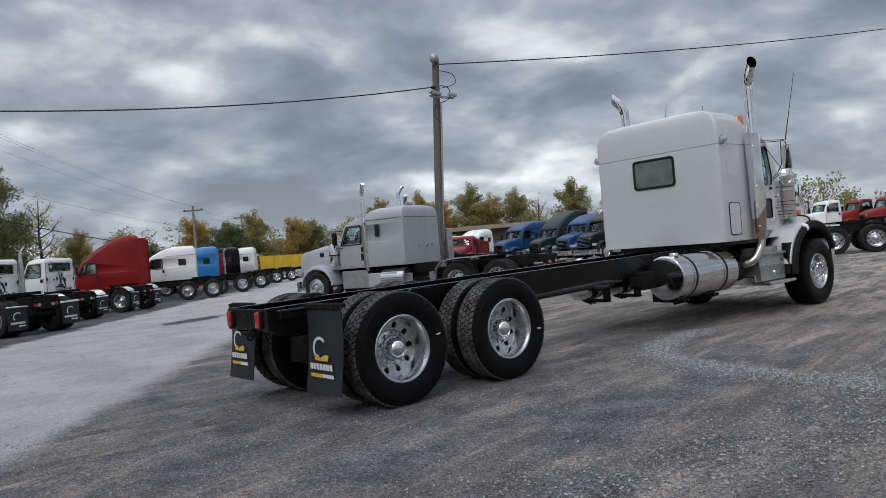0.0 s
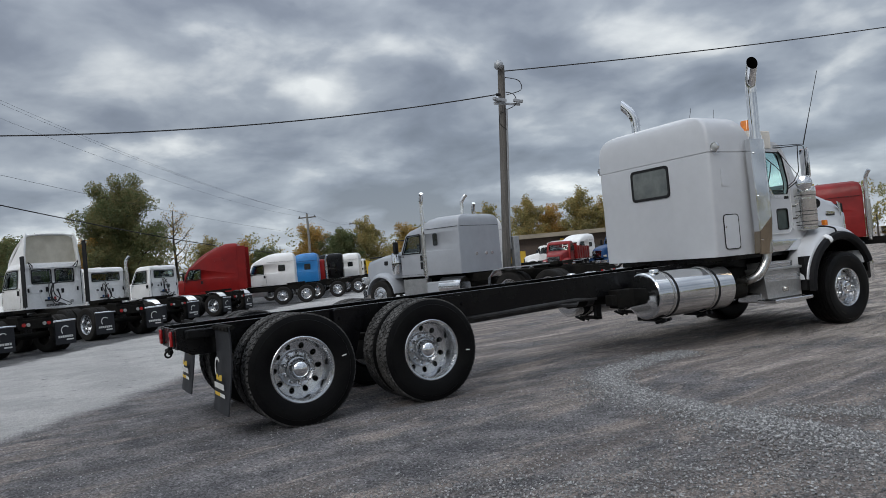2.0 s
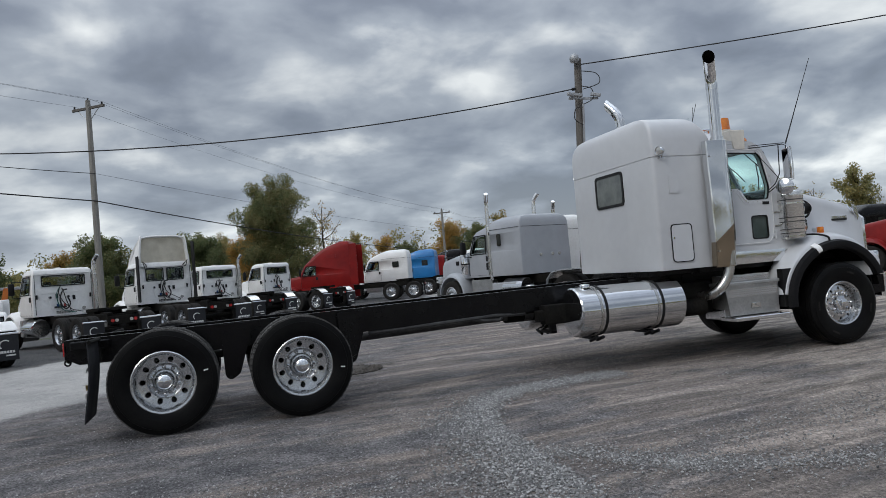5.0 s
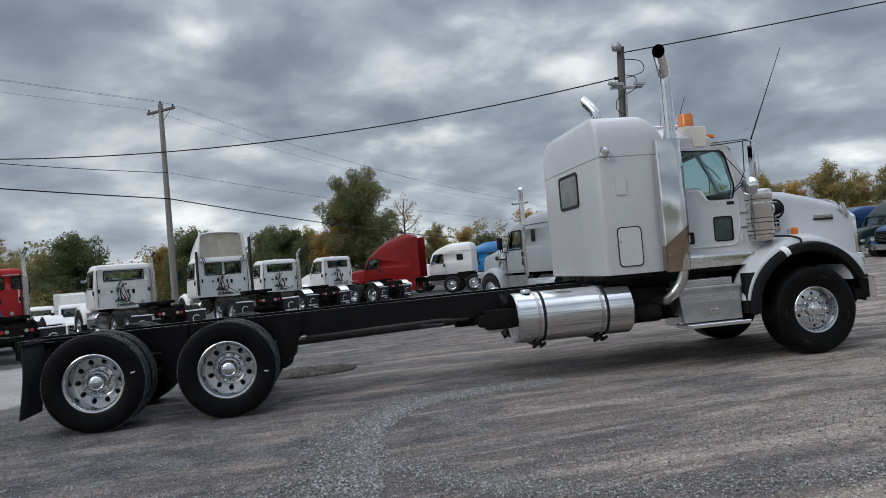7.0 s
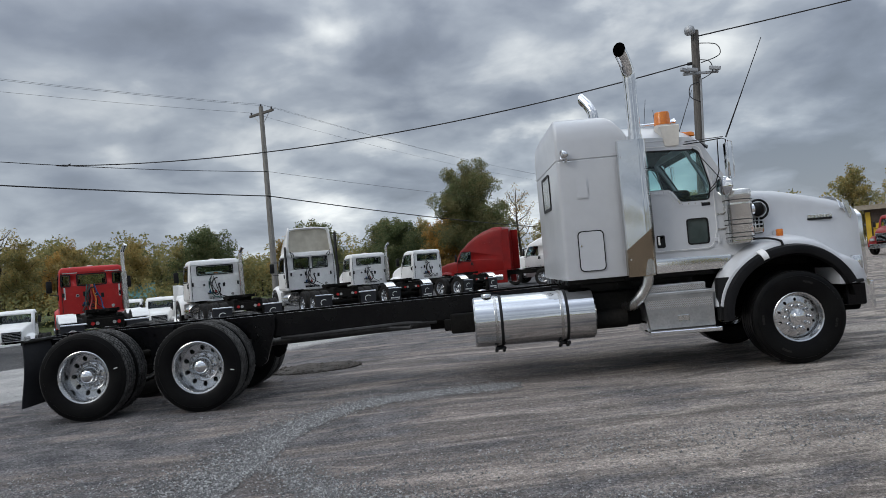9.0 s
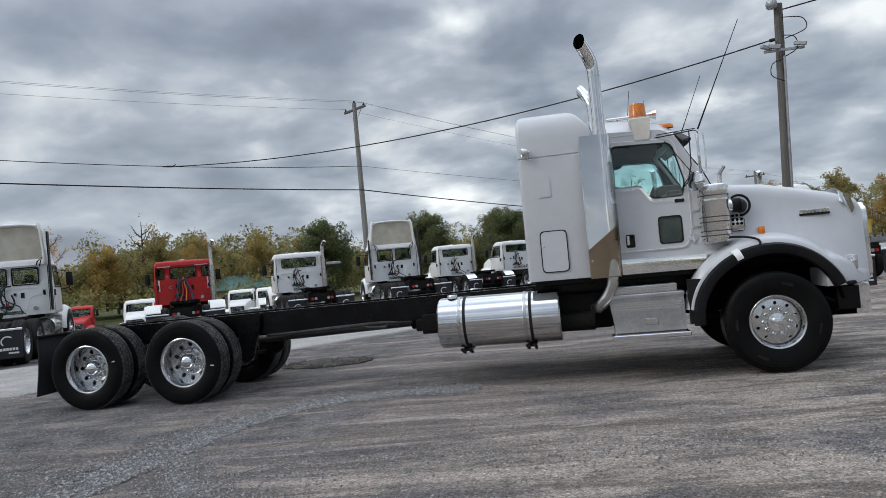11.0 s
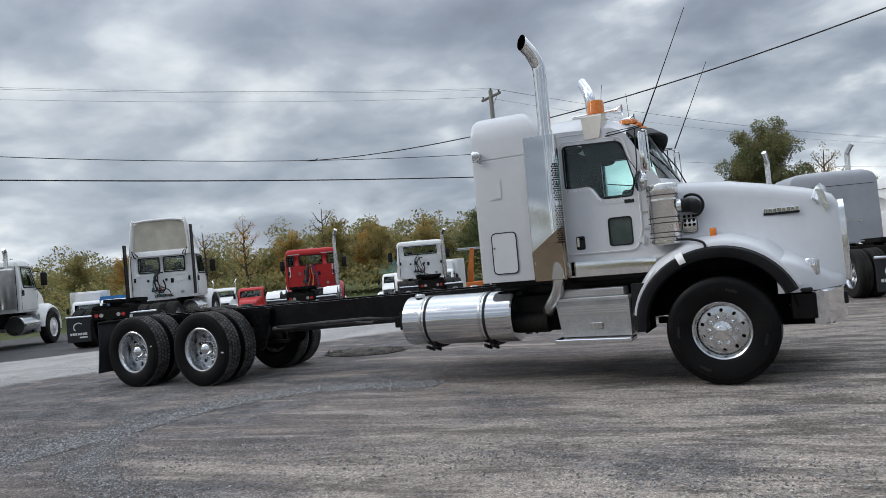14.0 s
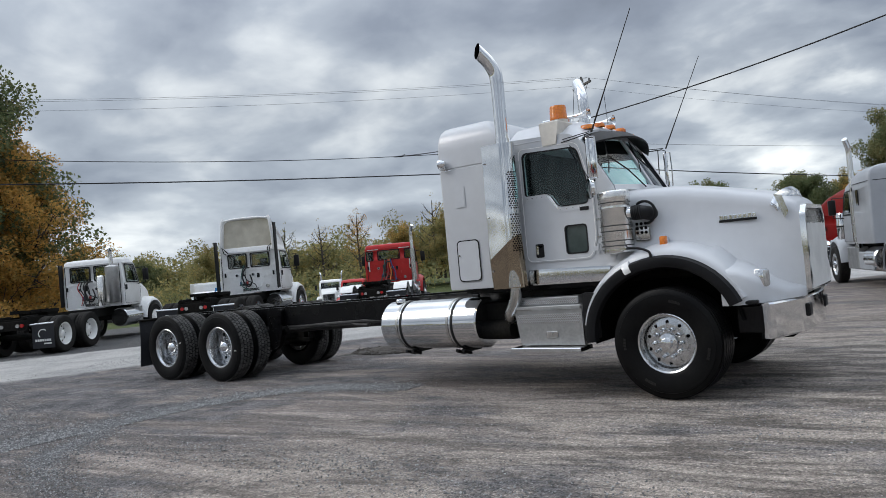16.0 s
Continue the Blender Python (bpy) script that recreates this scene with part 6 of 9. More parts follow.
# step boxes under the doors
for s in (-1, 1):
    sb = new("step_box")
    sb.parent = truck
    y0, y1 = sorted((s * 0.62, s * 1.09))
    bm = bmesh.new()
    body = [V(-1.735, 0.90), V(-0.925, 0.90), V(-0.925, 0.51), V(-1.68, 0.51)]
    b_plate(bm, body, (), 0.45, Matrix.Translation((0, s * 1.09 if s > 0 else -0.64, 0)) @ XZ)
    part("box", bm, M["diamond"], sb, "dull aluminium step box with tread plate")
    bm = bmesh.new()
    b_box(bm, -1.755, -0.915, min(s * 0.80, s * 1.13), max(s * 0.80, s * 1.13), 0.895, 0.935, 0.008)
    b_box(bm, -1.70, -0.98, min(s * 0.80, s * 1.03), max(s * 0.80, s * 1.03), 0.935, 1.02, 0.008)
    part("upper_step", bm, M["diamond"], sb)
    bm = bmesh.new()
    for k in range(4):
        for i in range(29):
            x = -1.69 + i * 0.026 + (0.013 if k % 2 else 0)
            z = 0.755 + k * 0.026
            m = Matrix.Translation((x, s * 1.092, z)) @ Matrix.Rotation(0.7 if k % 2 else -0.7, 4, "Y")
            b_box(bm, -0.013, 0.013, -0.004, 0.004, -0.0055, 0.0055, 0, 1, m)
    for k in range(3):
        for i in range(27):
            x = -1.675 + i * 0.025 + (0.0125 if k % 2 else 0)
            z = 0.948 + k * 0.021
            b_box(bm, -0.012, 0.012, -0.004, 0.004, -0.005, 0.005, 0, 1, Matrix.Translation((x, s * 1.032, z)) @ Matrix.Rotation(0.7 if k % 2 else -0.7, 4, "Y"))
    tagged(part("tread_lug", bm, M["polished"], sb), kind="stuff")
    bm = bmesh.new()
    b_box(bm, -1.36, -1.22, min(s * 1.09, s * 1.108), max(s * 1.09, s * 1.108), 0.585, 0.66, 0.008)
    b_cyl(bm, (-1.29, s * 1.105, 0.64), (-1.29, s * 1.125, 0.64), 0.018, n=10)
    part("latch", bm, M["stainless"], sb)
    bm = bmesh.new()
    b_box(bm, -1.73, -0.90, min(s * 0.95, s * 1.25), max(s * 0.95, s * 1.25), 0.452, 0.50, 0.008)
    b_box(bm, -1.70, -1.62, min(s * 0.6, s * 1.0), max(s * 0.6, s * 1.0), 0.46, 0.60, 0.01)
    part("lower_step", bm, M["polished"], sb, "polished lower step")
    bm = bmesh.new()
    b_box(bm, -2.30, -1.70, min(s * 0.45, s * 0.80), max(s * 0.45, s * 0.80), 0.56, 0.98, 0.03, 2)
    b_cyl(bm, (-2.28, s * 0.84, 0.66), (-1.9, s * 0.84, 0.66), 0.11, n=16)
    part("underbody_box", bm, M["chassis"], truck)

# front axle, engine and gearbox under the hood
for s in (-1, 1):
    steer_wheel(truck, -0.01, s * 1.05, 0.53, s, -2.0)
bm = bmesh.new()
b_box(bm, -0.06, 0.06, -0.90, 0.90, 0.42, 0.54, 0.02)
b_cyl(bm, (-0.12, -0.85, 0.46), (-0.12, 0.85, 0.46), 0.025, n=8)
for s in (-1, 1):
    b_box(bm, -0.75, 0.75, s * 0.43 - 0.04, s * 0.43 + 0.04, 0.55, 0.62, 0.01)
part("front_axle", bm, M["chassis"], truck)
bm = bmesh.new()
b_box(bm, -0.60, 1.05, -0.40, 0.40, 0.72, 1.60, 0.06, 2)
b_box(bm, -1.9, -0.6, -0.26, 0.26, 0.66, 1.12, 0.06, 2)
b_box(bm, -0.70, 0.62, -0.72, 0.72, 1.12, 1.30, 0.05, 2)
part("engine", bm, M["chassis"], truck)
# added block, near-black for the shade between front wheels and bumper
part("front_cradle", box(0.38, 1.02, -0.66, 0.66, 0.50, 0.86, 0.03), M["hole"], truck)
bm = bmesh.new()
b_box(bm, -2.55, -0.70, -0.80, 0.80, 1.09, 1.165, 0.01)
part("cab_subframe", bm, M["black_paint"], truck)
bm = bmesh.new()
b_tube(bm, [(0.75, -0.9, 0.78), (0.82, -0.92, 0.70), (0.86, -0.9, 0.64), (0.9, -0.93, 0.60)], 0.014, 6, 3)
b_tube(bm, [(0.6, -0.8, 0.72), (0.75, -0.82, 0.64), (0.85, -0.85, 0.68)], 0.012, 6, 3)
part("loose_hose", bm, M["cable"], truck)

# ---- other trucks in the yard ----
def simple_tyre(name, r, w, rim_r, mat, n=28):
    h = w / 2
    bm = bmesh.new()
    prof = [(rim_r, -h * 0.75), (rim_r + 0.03, -h * 0.92), (r * 0.80, -h), (r * 0.94, -h * 0.95), (r, -h * 0.72), (r, -h * 0.30), (r - 0.012, -h * 0.27), (r - 0.012, -h * 0.20), (r, -h * 0.17), (r, 0)]
    prof += [(a, -b) for a, b in reversed(prof[:-1])]
    b_lathe(bm, prof, n)
    return mesh_of(name, bm, mat, 30)


BG_TYRE = simple_tyre("tyre", 0.50, 0.28, 0.295, M["rubber_worn"])
BG_TYRE_NEW = simple_tyre("tyre", 0.50, 0.28, 0.295, M["rubber"])
BG_RIM = {}
for key, mt_ in (("rim", M["rim"]), ("dull", M["rim_dull"]), ("white", M["white_worn"])):
    bm = bmesh.new()
    b_lathe(bm, [(0.28, 0.12), (0.27, -0.06), (0.30, -0.115), (0.305, -0.125), (0.285, -0.12), (0.262, -0.08), (0.255, 0.03), (0.23, 0.04), (0.17, 0.02), (0.10, 0.015), (0.095, -0.05), (0.06, -0.075), (0.001, -0.08)], 28)
    deep = mesh_of("rim", bm, mt_)
    bm = bmesh.new()
    b_lathe(bm, [(0.28, 0.12), (0.27, -0.06), (0.30, -0.115), (0.305, -0.125), (0.285, -0.12), (0.265, -0.09), (0.23, -0.105), (0.17, -0.12), (0.10, -0.12), (0.09, -0.16), (0.05, -0.18), (0.001, -0.182)], 28)
    flat = mesh_of("rim", bm, mt_)
    BG_RIM[key] = (deep, flat)
# dark discs on the rim, standing for shaded hand holes
bm = bmesh.new()
for i in range(10):
    a = 2 * math.pi * i / 10
    b_cyl(bm, (0.205 * math.cos(a), 0.024, 0.205 * math.sin(a)), (0.205 * math.cos(a), 0.018, 0.205 * math.sin(a)), 0.024, n=8)
BG_HOLES = mesh_of("hand_hole", bm, M["hole"], 0)


def bg_wheel(parent, x, y, z, steer, rim, worn=True):
    s = -1 if y < 0 else 1
    w = new("wheel")
    w.parent = parent
    w.matrix_basis = pose(x, y, z, 0, 0, 0 if s < 0 else 180)
    part("tyre", BG_TYRE if worn else BG_TYRE_NEW, None, w)
    part("rim", BG_RIM[rim][1 if steer else 0], None, w)
    if not steer:
        part("inner_tyre", BG_TYRE if worn else BG_TYRE_NEW, None, w, m=pose(0, 0.32, 0))
        tagged(part("hand_hole", BG_HOLES, None, w), kind="stuff")
    return w


def bring(x0, x1, hw, z, r0=0.06, r1=0.10, n=4):
    return [V(p.x, p.y, z) for p in rpoly([(x0, -hw), (x1, -hw), (x1, hw), (x0, hw)], [r0, r1, r1, r0], n)]


CARVED = {}


def carve(key, outer, inner, cutters, paint):
    """A hollow shell: the outer form less an inner room and the window openings. Kept by key, for cabs of one shape."""
    if key not in CARVED:
        obs = []
        for i, (bm, mt) in enumerate([(outer, paint)] + [(b, M["interior"]) for b in (inner, *cutters)]):
            obs.append(bpy.data.objects.new("carving", mesh_of("carving", bm, mt, 45)))
            scene.collection.objects.link(obs[-1])
            if i:
                md = obs[0].modifiers.new("cut", "BOOLEAN")
                md.operation, md.solver, md.material_mode, md.object = "DIFFERENCE", "EXACT", "TRANSFER", obs[-1]
        deps = bpy.context.evaluated_depsgraph_get()
        CARVED[key] = bpy.data.meshes.new_from_object(obs[0].evaluated_get(deps))
        for o in obs:
            bpy.data.objects.remove(o)
    me = CARVED[key].copy()
    me.materials[0] = paint
    return me


def prism_y(poly, y0, y1):
    return b_loft(bmesh.new(), [[V(p[0], y0, p[1]) for p in poly], [V(p[0], y1, p[1]) for p in poly]])


def band(outer, inner, depth):
    """A raised frame between two loops of points, of some depth along depth."""
    bm = bmesh.new()
    n = len(outer)
    vs = [[bm.verts.new(p + d) for p in loop] for d in (Vector((0, 0, 0)), depth) for loop in (outer, inner)]
    for a, b in ((0, 2), (2, 3), (3, 1), (1, 0)):
        for i in range(n):
            j = (i + 1) % n
            bm.faces.new((vs[a][i], vs[a][j], vs[b][j], vs[b][i]))
    return bm


def bg_truck(label, paint, x, y, heading, sleep=0.0, roof="day", fairing=False, hood=1.45, cab=1.15, z=0.0, size=1.0, rear=-2.95, tandem=True, flaps=True, mark=True, fenders=None,
             stacks=(), tank=True, rim="rim", worn=True, hw=1.0, body=None, chassis="chassis", fifth=True, rear_win="wide", front_paint=None, group="", tail=None, hood_z=1.72, hoses=True, trim=False):
    """A parked truck. Local x runs forward from the back of the cab, y to the left. sleep: the sleeper's length."""
    tr = thing("truck", label, "truck", pose(x, y, z, 0, 0, heading) @ Matrix.Diagonal((size, size, size, 1)), group)
    P = M[paint]
    xc0, xc1 = sleep, sleep + cab                  # back and front of the cab proper
    xh = xc1 + hood
    fx = xh - (0.98 if trim else 0.75)             # front axle
    roof_z = {"day": 2.62, "flat": 2.95, "mid": 3.05, "high": 3.70, "square": 2.88}[roof]
    end = rear - (1.25 if tandem else 0.75) if tail is None else tail
    # frame
    for s in (-1, 1):
        bm = bmesh.new()
        b_box(bm, end, xh - 0.3, s * 0.43 - 0.045, s * 0.43 + 0.045, 0.78, 1.03, 0.006)
        part("frame_rail", bm, M[chassis], tr)
    for q in (end + 0.1, rear, rear + 1.6):
        part("crossmember", box(q - 0.06, q + 0.06, -0.40, 0.40, 0.80, 1.0), M[chassis], tr)
    part("engine", box(0.1, xh - 0.25, -0.42, 0.42, 0.62, 1.20, 0.04), M["chassis"], tr)
    for ax in ((rear - 0.66, rear + 0.66) if tandem else (rear,)):
        part("axle", b_cyl(bmesh.new(), (ax, -0.9, 0.5), (ax, 0.9, 0.5), 0.09, n=10), M["chassis"], tr)
        for s in (-1, 1):
            bg_wheel(tr, ax, s * 1.0, 0.50, False, rim, worn)
    for s in (-1, 1):
        bg_wheel(tr, fx, s * 1.0, 0.50, True, rim, worn)
    # cab shell
    wx = 0.30
    rings = [bring(0, xc1, hw * 0.98, 1.06, 0.05, 0.08), bring(0, xc1, hw, 1.12, 0.06, 0.08), bring(0, xc1, hw, 1.80, 0.06, 0.10), bring(0, xc1 - 0.02, hw * 0.99, 1.95, 0.06, 0.14)]
    if roof in ("day", "flat"):
        rz = 2.62 if roof == "day" else 2.75
        rings += [bring(0, xc1 - wx * 0.8, hw * 0.95, rz - 0.17, 0.07, 0.16), bring(0.01, xc1 - wx - 0.04, hw * 0.93, rz - 0.07, 0.08, 0.16), bring(0.06, xc1 - wx - 0.16, hw * 0.87, rz - 0.015, 0.1, 0.16), bring(0.2, xc1 - wx - 0.3, hw * 0.6, rz, 0.1, 0.1)]
    elif roof == "square":
        rings += [bring(0, xc1 - wx * 0.8, hw * 0.985, 2.38, 0.05, 0.16), bring(0, xc1 - wx - 0.10, hw * 0.985, 2.50, 0.05, 0.2), bring(0, sleep + 0.30, hw * 0.975, 2.62, 0.05, 0.25), bring(0.01, sleep + 0.05, hw * 0.95, 2.72, 0.06, 0.25),
                  bring(0.03, sleep - 0.10, hw * 0.88, 2.80, 0.07, 0.2), bring(0.08, sleep - 0.3, hw * 0.72, 2.86, 0.07, 0.15), bring(0.15, sleep - 0.45, hw * 0.45, 2.88, 0.05, 0.1)]
    elif roof == "mid":
        rings += [bring(0, xc1 - wx * 0.8, hw * 0.97, 2.45, 0.07, 0.2), bring(0, xc1 - wx - 0.15, hw * 0.96, 2.62, 0.08, 0.25), bring(0.02, xc1 - wx - 0.55, hw * 0.94, 2.82, 0.1, 0.3), bring(0.08, xc1 - wx - 0.95, hw * 0.86, 2.97, 0.12, 0.3), bring(0.25, xc1 - 1.6, hw * 0.6, 3.05, 0.1, 0.2)]
    else:
        rings += [bring(0, xc1 - wx * 0.9, hw * 0.98, 2.45, 0.05, 0.22), bring(0, xc1 - wx - 0.16, hw * 0.98, 2.62, 0.05, 0.3), bring(0, xc1 - wx - 0.45, hw * 0.98, 2.9, 0.05, 0.34), bring(0, xc1 - wx - 0.85, hw * 0.97, 3.2, 0.06, 0.36),
                  bring(0.01, xc1 - wx - 1.4, hw * 0.95, 3.48, 0.07, 0.36), bring(0.03, max(0.9, xc1 - wx - 1.9), hw * 0.92, 3.62, 0.09, 0.3), bring(0.10, max(0.7, xc1 - wx - 2.3), hw * 0.82, 3.70, 0.1, 0.2)]
    top_in = 2.40 if roof == "day" else 2.44
    room = [bring(xc0 + 0.05, xc1 - 0.07, hw - 0.06, 1.70, 0.05, 0.08), bring(xc0 + 0.05, xc1 - 0.10, hw - 0.07, 1.95, 0.05, 0.12), bring(xc0 + 0.05, xc1 - 0.32, hw * 0.90, top_in, 0.05, 0.12)]
    pane_side = [(xc0 + 0.23, 1.83), (xc1 - 0.17, 1.83), (xc1 - 0.38, 2.33), (xc0 + 0.23, 2.35)]
    cuts = [prism_y(pane_side, -1.4, 1.4), prism_y([(xc1 + 0.3, 1.87), (xc1 - 0.16, 1.87), (xc1 - 0.40, 2.36), (xc1 + 0.1, 2.36)], -hw * 0.80, hw * 0.80)]
    REAR = {"wide": ((-0.66, 0.66),), "twin": ((-0.70, -0.09), (0.09, 0.70)), "mid": ((-0.45, 0.45),), "tri": ((-0.42, 0.42), (-0.90, -0.66), (0.66, 0.90))}[rear_win]
    rear_z = (2.06, 2.36) if rear_win in ("wide", "mid") else (1.93, 2.36) if rear_win == "twin" else (2.0, 2.34)
    if not sleep:
        cuts += [box(-0.3, 0.12, a + 0.01, b - 0.01, rear_z[0] + 0.01, rear_z[1] - 0.01) for a, b in REAR]
    cab_me = carve((sleep, roof, cab, hw, rear_win), b_loft(bmesh.new(), rings), b_loft(bmesh.new(), room), cuts, P)
    part("cab", cab_me, None, tr)
    for s in (-1, 1):
        bm = bmesh.new()
        b_box(bm, xc0 + 0.12, xc0 + 0.24, s * 0.45 - 0.21, s * 0.45 + 0.21, 1.66, 2.02, 0.04, 2)
        b_box(bm, xc0 + 0.14, xc0 + 0.22, s * 0.45 - 0.12, s * 0.45 + 0.12, 2.02, 2.18, 0.03, 2)
        part("seat", bm, M["interior"], tr)
    part("steering_wheel", b_tube(bmesh.new(), [(xc1 - 0.40 + 0.06 * math.cos(a), 0.45 + 0.2 * math.sin(a), 1.86 + 0.17 * math.cos(a)) for a in [i * math.pi / 8 for i in range(17)]], 0.016, 6), M["black"], tr)
    if roof in ("mid", "flat", "square") and sleep:
        bm = bmesh.new()
        for s in (-1, 1):
            b_box(bm, 0.03, sleep, s * hw * 0.99 - 0.006, s * hw * 0.99 + 0.008, 2.50, 2.512)
        b_box(bm, -0.004, 0.03, -hw * 0.9, hw * 0.9, 2.50, 2.512)
        part("roof_seam", bm, M["black"], tr)
    # glass: sides, screen and back
    for s in (-1, 1):
        side = rpoly([(xc0 + 0.20, 1.80), (xc1 - 0.13, 1.80), (xc1 - 0.36, 2.36), (xc0 + 0.20, 2.38)], 0.06)
        bm = bmesh.new()
        k0, k1 = (hw * 1.0, hw * 0.957) if roof in ("day", "flat") else (hw * 1.0, hw * 0.978)
        out = [V(p.x, s * (k0 + (k1 - k0) * max(0.0, (p.y - 1.83) / 0.6) + 0.006), p.y) for p in side]
        inn = [V(p.x, p.y - s * 0.012, p.z) for p in out]
        b_loft(bm, [inn, out])
        sw_ = part("side_window", bm, M["glass_bg"], tr)
        mid_ = sum(out, V(0, 0, 0)) / len(out)
        part("seal", band([mid_ + (p - mid_) * 1.07 for p in out], [mid_ + (p - mid_) * 0.95 for p in out], V(0, s * 0.010, 0)), M["black"], sw_)
        if sleep > 1.2 and roof != "high":
            bm = bmesh.new()
            b_plate(bm, rrect(sleep * 0.34, sleep * 0.34 + 0.42, 1.92, 2.30, 0.05) if roof != "square" else rrect(sleep * 0.62, sleep * 0.62 + 0.17, 1.98, 2.36, 0.05), (), 0.02, Matrix.Translation((0, s * hw + (0.004 if s < 0 else 0.016), 0)) @ XZ)
            part("sleeper_window", bm, M["window"], tr)
        bm = bmesh.new()
        b_box(bm, xc0 + 0.10, xc0 + 0.22, s * (hw + 0.012) - 0.012, s * (hw + 0.012) + 0.012, 1.55, 1.72, 0.008)
        part("door_handle", bm, M["black"], tr)
        bm = bmesh.new()
        d_o = rrect(xc0 + 0.06, xc1 - 0.03, 1.12, 1.78, 0.05)
        b_plate(bm, d_o, [[V(q.x * 0.985 + 0.015 * (xc0 + xc1) / 2, q.y * 0.985 + 0.015 * 1.45) for q in d_o]], 0.006, Matrix.Translation((0, s * hw + (0.0 if s < 0 else 0.006), 0)) @ XZ)
        part("door_gap", bm, M["black"], tr)
    bm = bmesh.new()
    sc = []
    for zz, xx, yy in ((1.83, xc1 + 0.012, hw * 0.86), (2.12, xc1 - 0.125, hw * 0.86), (2.40, xc1 - 0.245, hw * 0.84)):
        sc.append([V(xx - 0.10 * abs(u) ** 3, u * yy, zz) for u in (-1, -0.7, -0.35, 0, 0.35, 0.7, 1)] + [V(xx - 0.012 - 0.10 * abs(u) ** 3, u * yy, zz) for u in (1, 0.7, 0.35, 0, -0.35, -0.7, -1)])
    part("windscreen", b_loft(bm, sc), M["glass_bg"], tr)
    if not sleep:
        for a, b in REAR:
            z0, z1 = rear_z
            bm = bmesh.new()
            b_plate(bm, rrect(a - 0.035, b + 0.035, z0 - 0.035, z1 + 0.035, 0.06), [rrect(a, b, z0, z1, 0.05)], 0.03, Matrix.Translation((-0.02, 0, 0)) @ YZ)
            fr = part("rear_window", bm, M["black"], tr)
            part("pane", b_plate(bmesh.new(), rrect(a, b, z0, z1, 0.05), (), 0.008, Matrix.Translation((-0.008, 0, 0)) @ YZ), M["glass_bg"], fr)
        # stamped panel, vents and hoses on the cab's back
        panel = rpoly([(-0.80, 1.84), (-0.80, 1.62), (-0.50, 1.58), (-0.40, 1.20), (0.40, 1.20), (0.50, 1.58), (0.80, 1.62), (0.80, 1.84)], 0.07)
        bm = bmesh.new()
        b_plate(bm, panel, [[V(p.x * 0.93, 1.53 + (p.y - 1.53) * 0.88) for p in panel]], 0.016, Matrix.Translation((-0.014, 0, 0)) @ YZ)
        part("back_panel_rib", bm, P, tr)
        for yy, zz, ry_, rz_ in ((-0.84, 1.66, 0.03, 0.07), (0.86, 1.70, 0.03, 0.07), (-0.30, 1.62, 0.045, 0.075), (0.24, 1.70, 0.04, 0.08)):
            part("vent", box(-0.024, 0.0, yy - ry_, yy + ry_, zz - rz_, zz + rz_, 0.006), M["black"], tr)
        for yy in (-0.12, 0.45):
            pt = part("port", b_cyl(bmesh.new(), (0.0, yy, 1.66), (-0.03, yy, 1.66), 0.05, n=14), M["galv"], tr)
            part("port_cap", b_cyl(bmesh.new(), (-0.03, yy, 1.66), (-0.045, yy, 1.66), 0.032, n=12), M["black"], pt)
        for s in (-1, 1):
            part("corner_seam", box(-0.010, 0.004, s * hw * 0.90 - 0.008, s * hw * 0.90 + 0.008, 1.12, 2.42), M["black"], tr)
            part("roof_gutter", b_tube(bmesh.new(), [(0.05, s * hw * 0.965, 2.43), (xc1 - 0.36, s * hw * 0.962, 2.43), (xc1 - 0.20, s * hw * 0.98, 2.12)], 0.016, 6), P, tr)
        part("roof_gutter", box(-0.022, 0.0, -hw * 0.90, hw * 0.90, 2.43, 2.455, 0.006), P, tr)
        # gladhand bracket, its coiled lines and a work lamp low on the back wall
        gh = part("gladhand_bracket", box(-0.12, 0.0, -0.02, 0.34, 1.30, 1.36, 0.01), M["grey_steel"], tr)
        for yy, mt_ in ((0.05, "red_hose"), (0.16, "cable"), (0.27, "blue")):
            part("gladhand", box(-0.17, -0.09, yy - 0.03, yy + 0.03, 1.34, 1.44, 0.015), M[mt_], gh)
        part("hose_loop", b_tube(bmesh.new(), [(-0.10, -0.05, 1.90), (-0.16, 0.10, 1.86), (-0.17, 0.20, 1.62), (-0.15, 0.14, 1.36), (-0.14, 0.0, 1.26), (-0.15, -0.12, 1.42), (-0.13, -0.05, 1.66)], 0.024, 6, 5), M["cable"], tr)
        part("deck_plate", box(-0.85, -0.12, -0.42, 0.42, 1.03, 1.06, 0.006), M["diamond"], tr)
        part("rear_work_lamp", b_cyl(bmesh.new(), (0.0, -0.60, 1.24), (-0.05, -0.60, 1.24), 0.055, n=12), M["lamp_glass"], tr)
        bm = bmesh.new()
        b_box(bm, 0.35, 0.52, -0.09, 0.09, 2.60, 2.66, 0.02)
        part("roof_marker", bm, M["beige"], tr)
        for yy in (-0.62, 0.62):
            part("roof_lamp", box(0.1, 0.2, yy - 0.03, yy + 0.03, 2.565, 2.62, 0.012), M["beige"], tr)
        part("fuel_tank_pod", box(0.0, 0.06, -0.3, 0.3, 1.1, 1.22, 0.01), M["black"], tr)
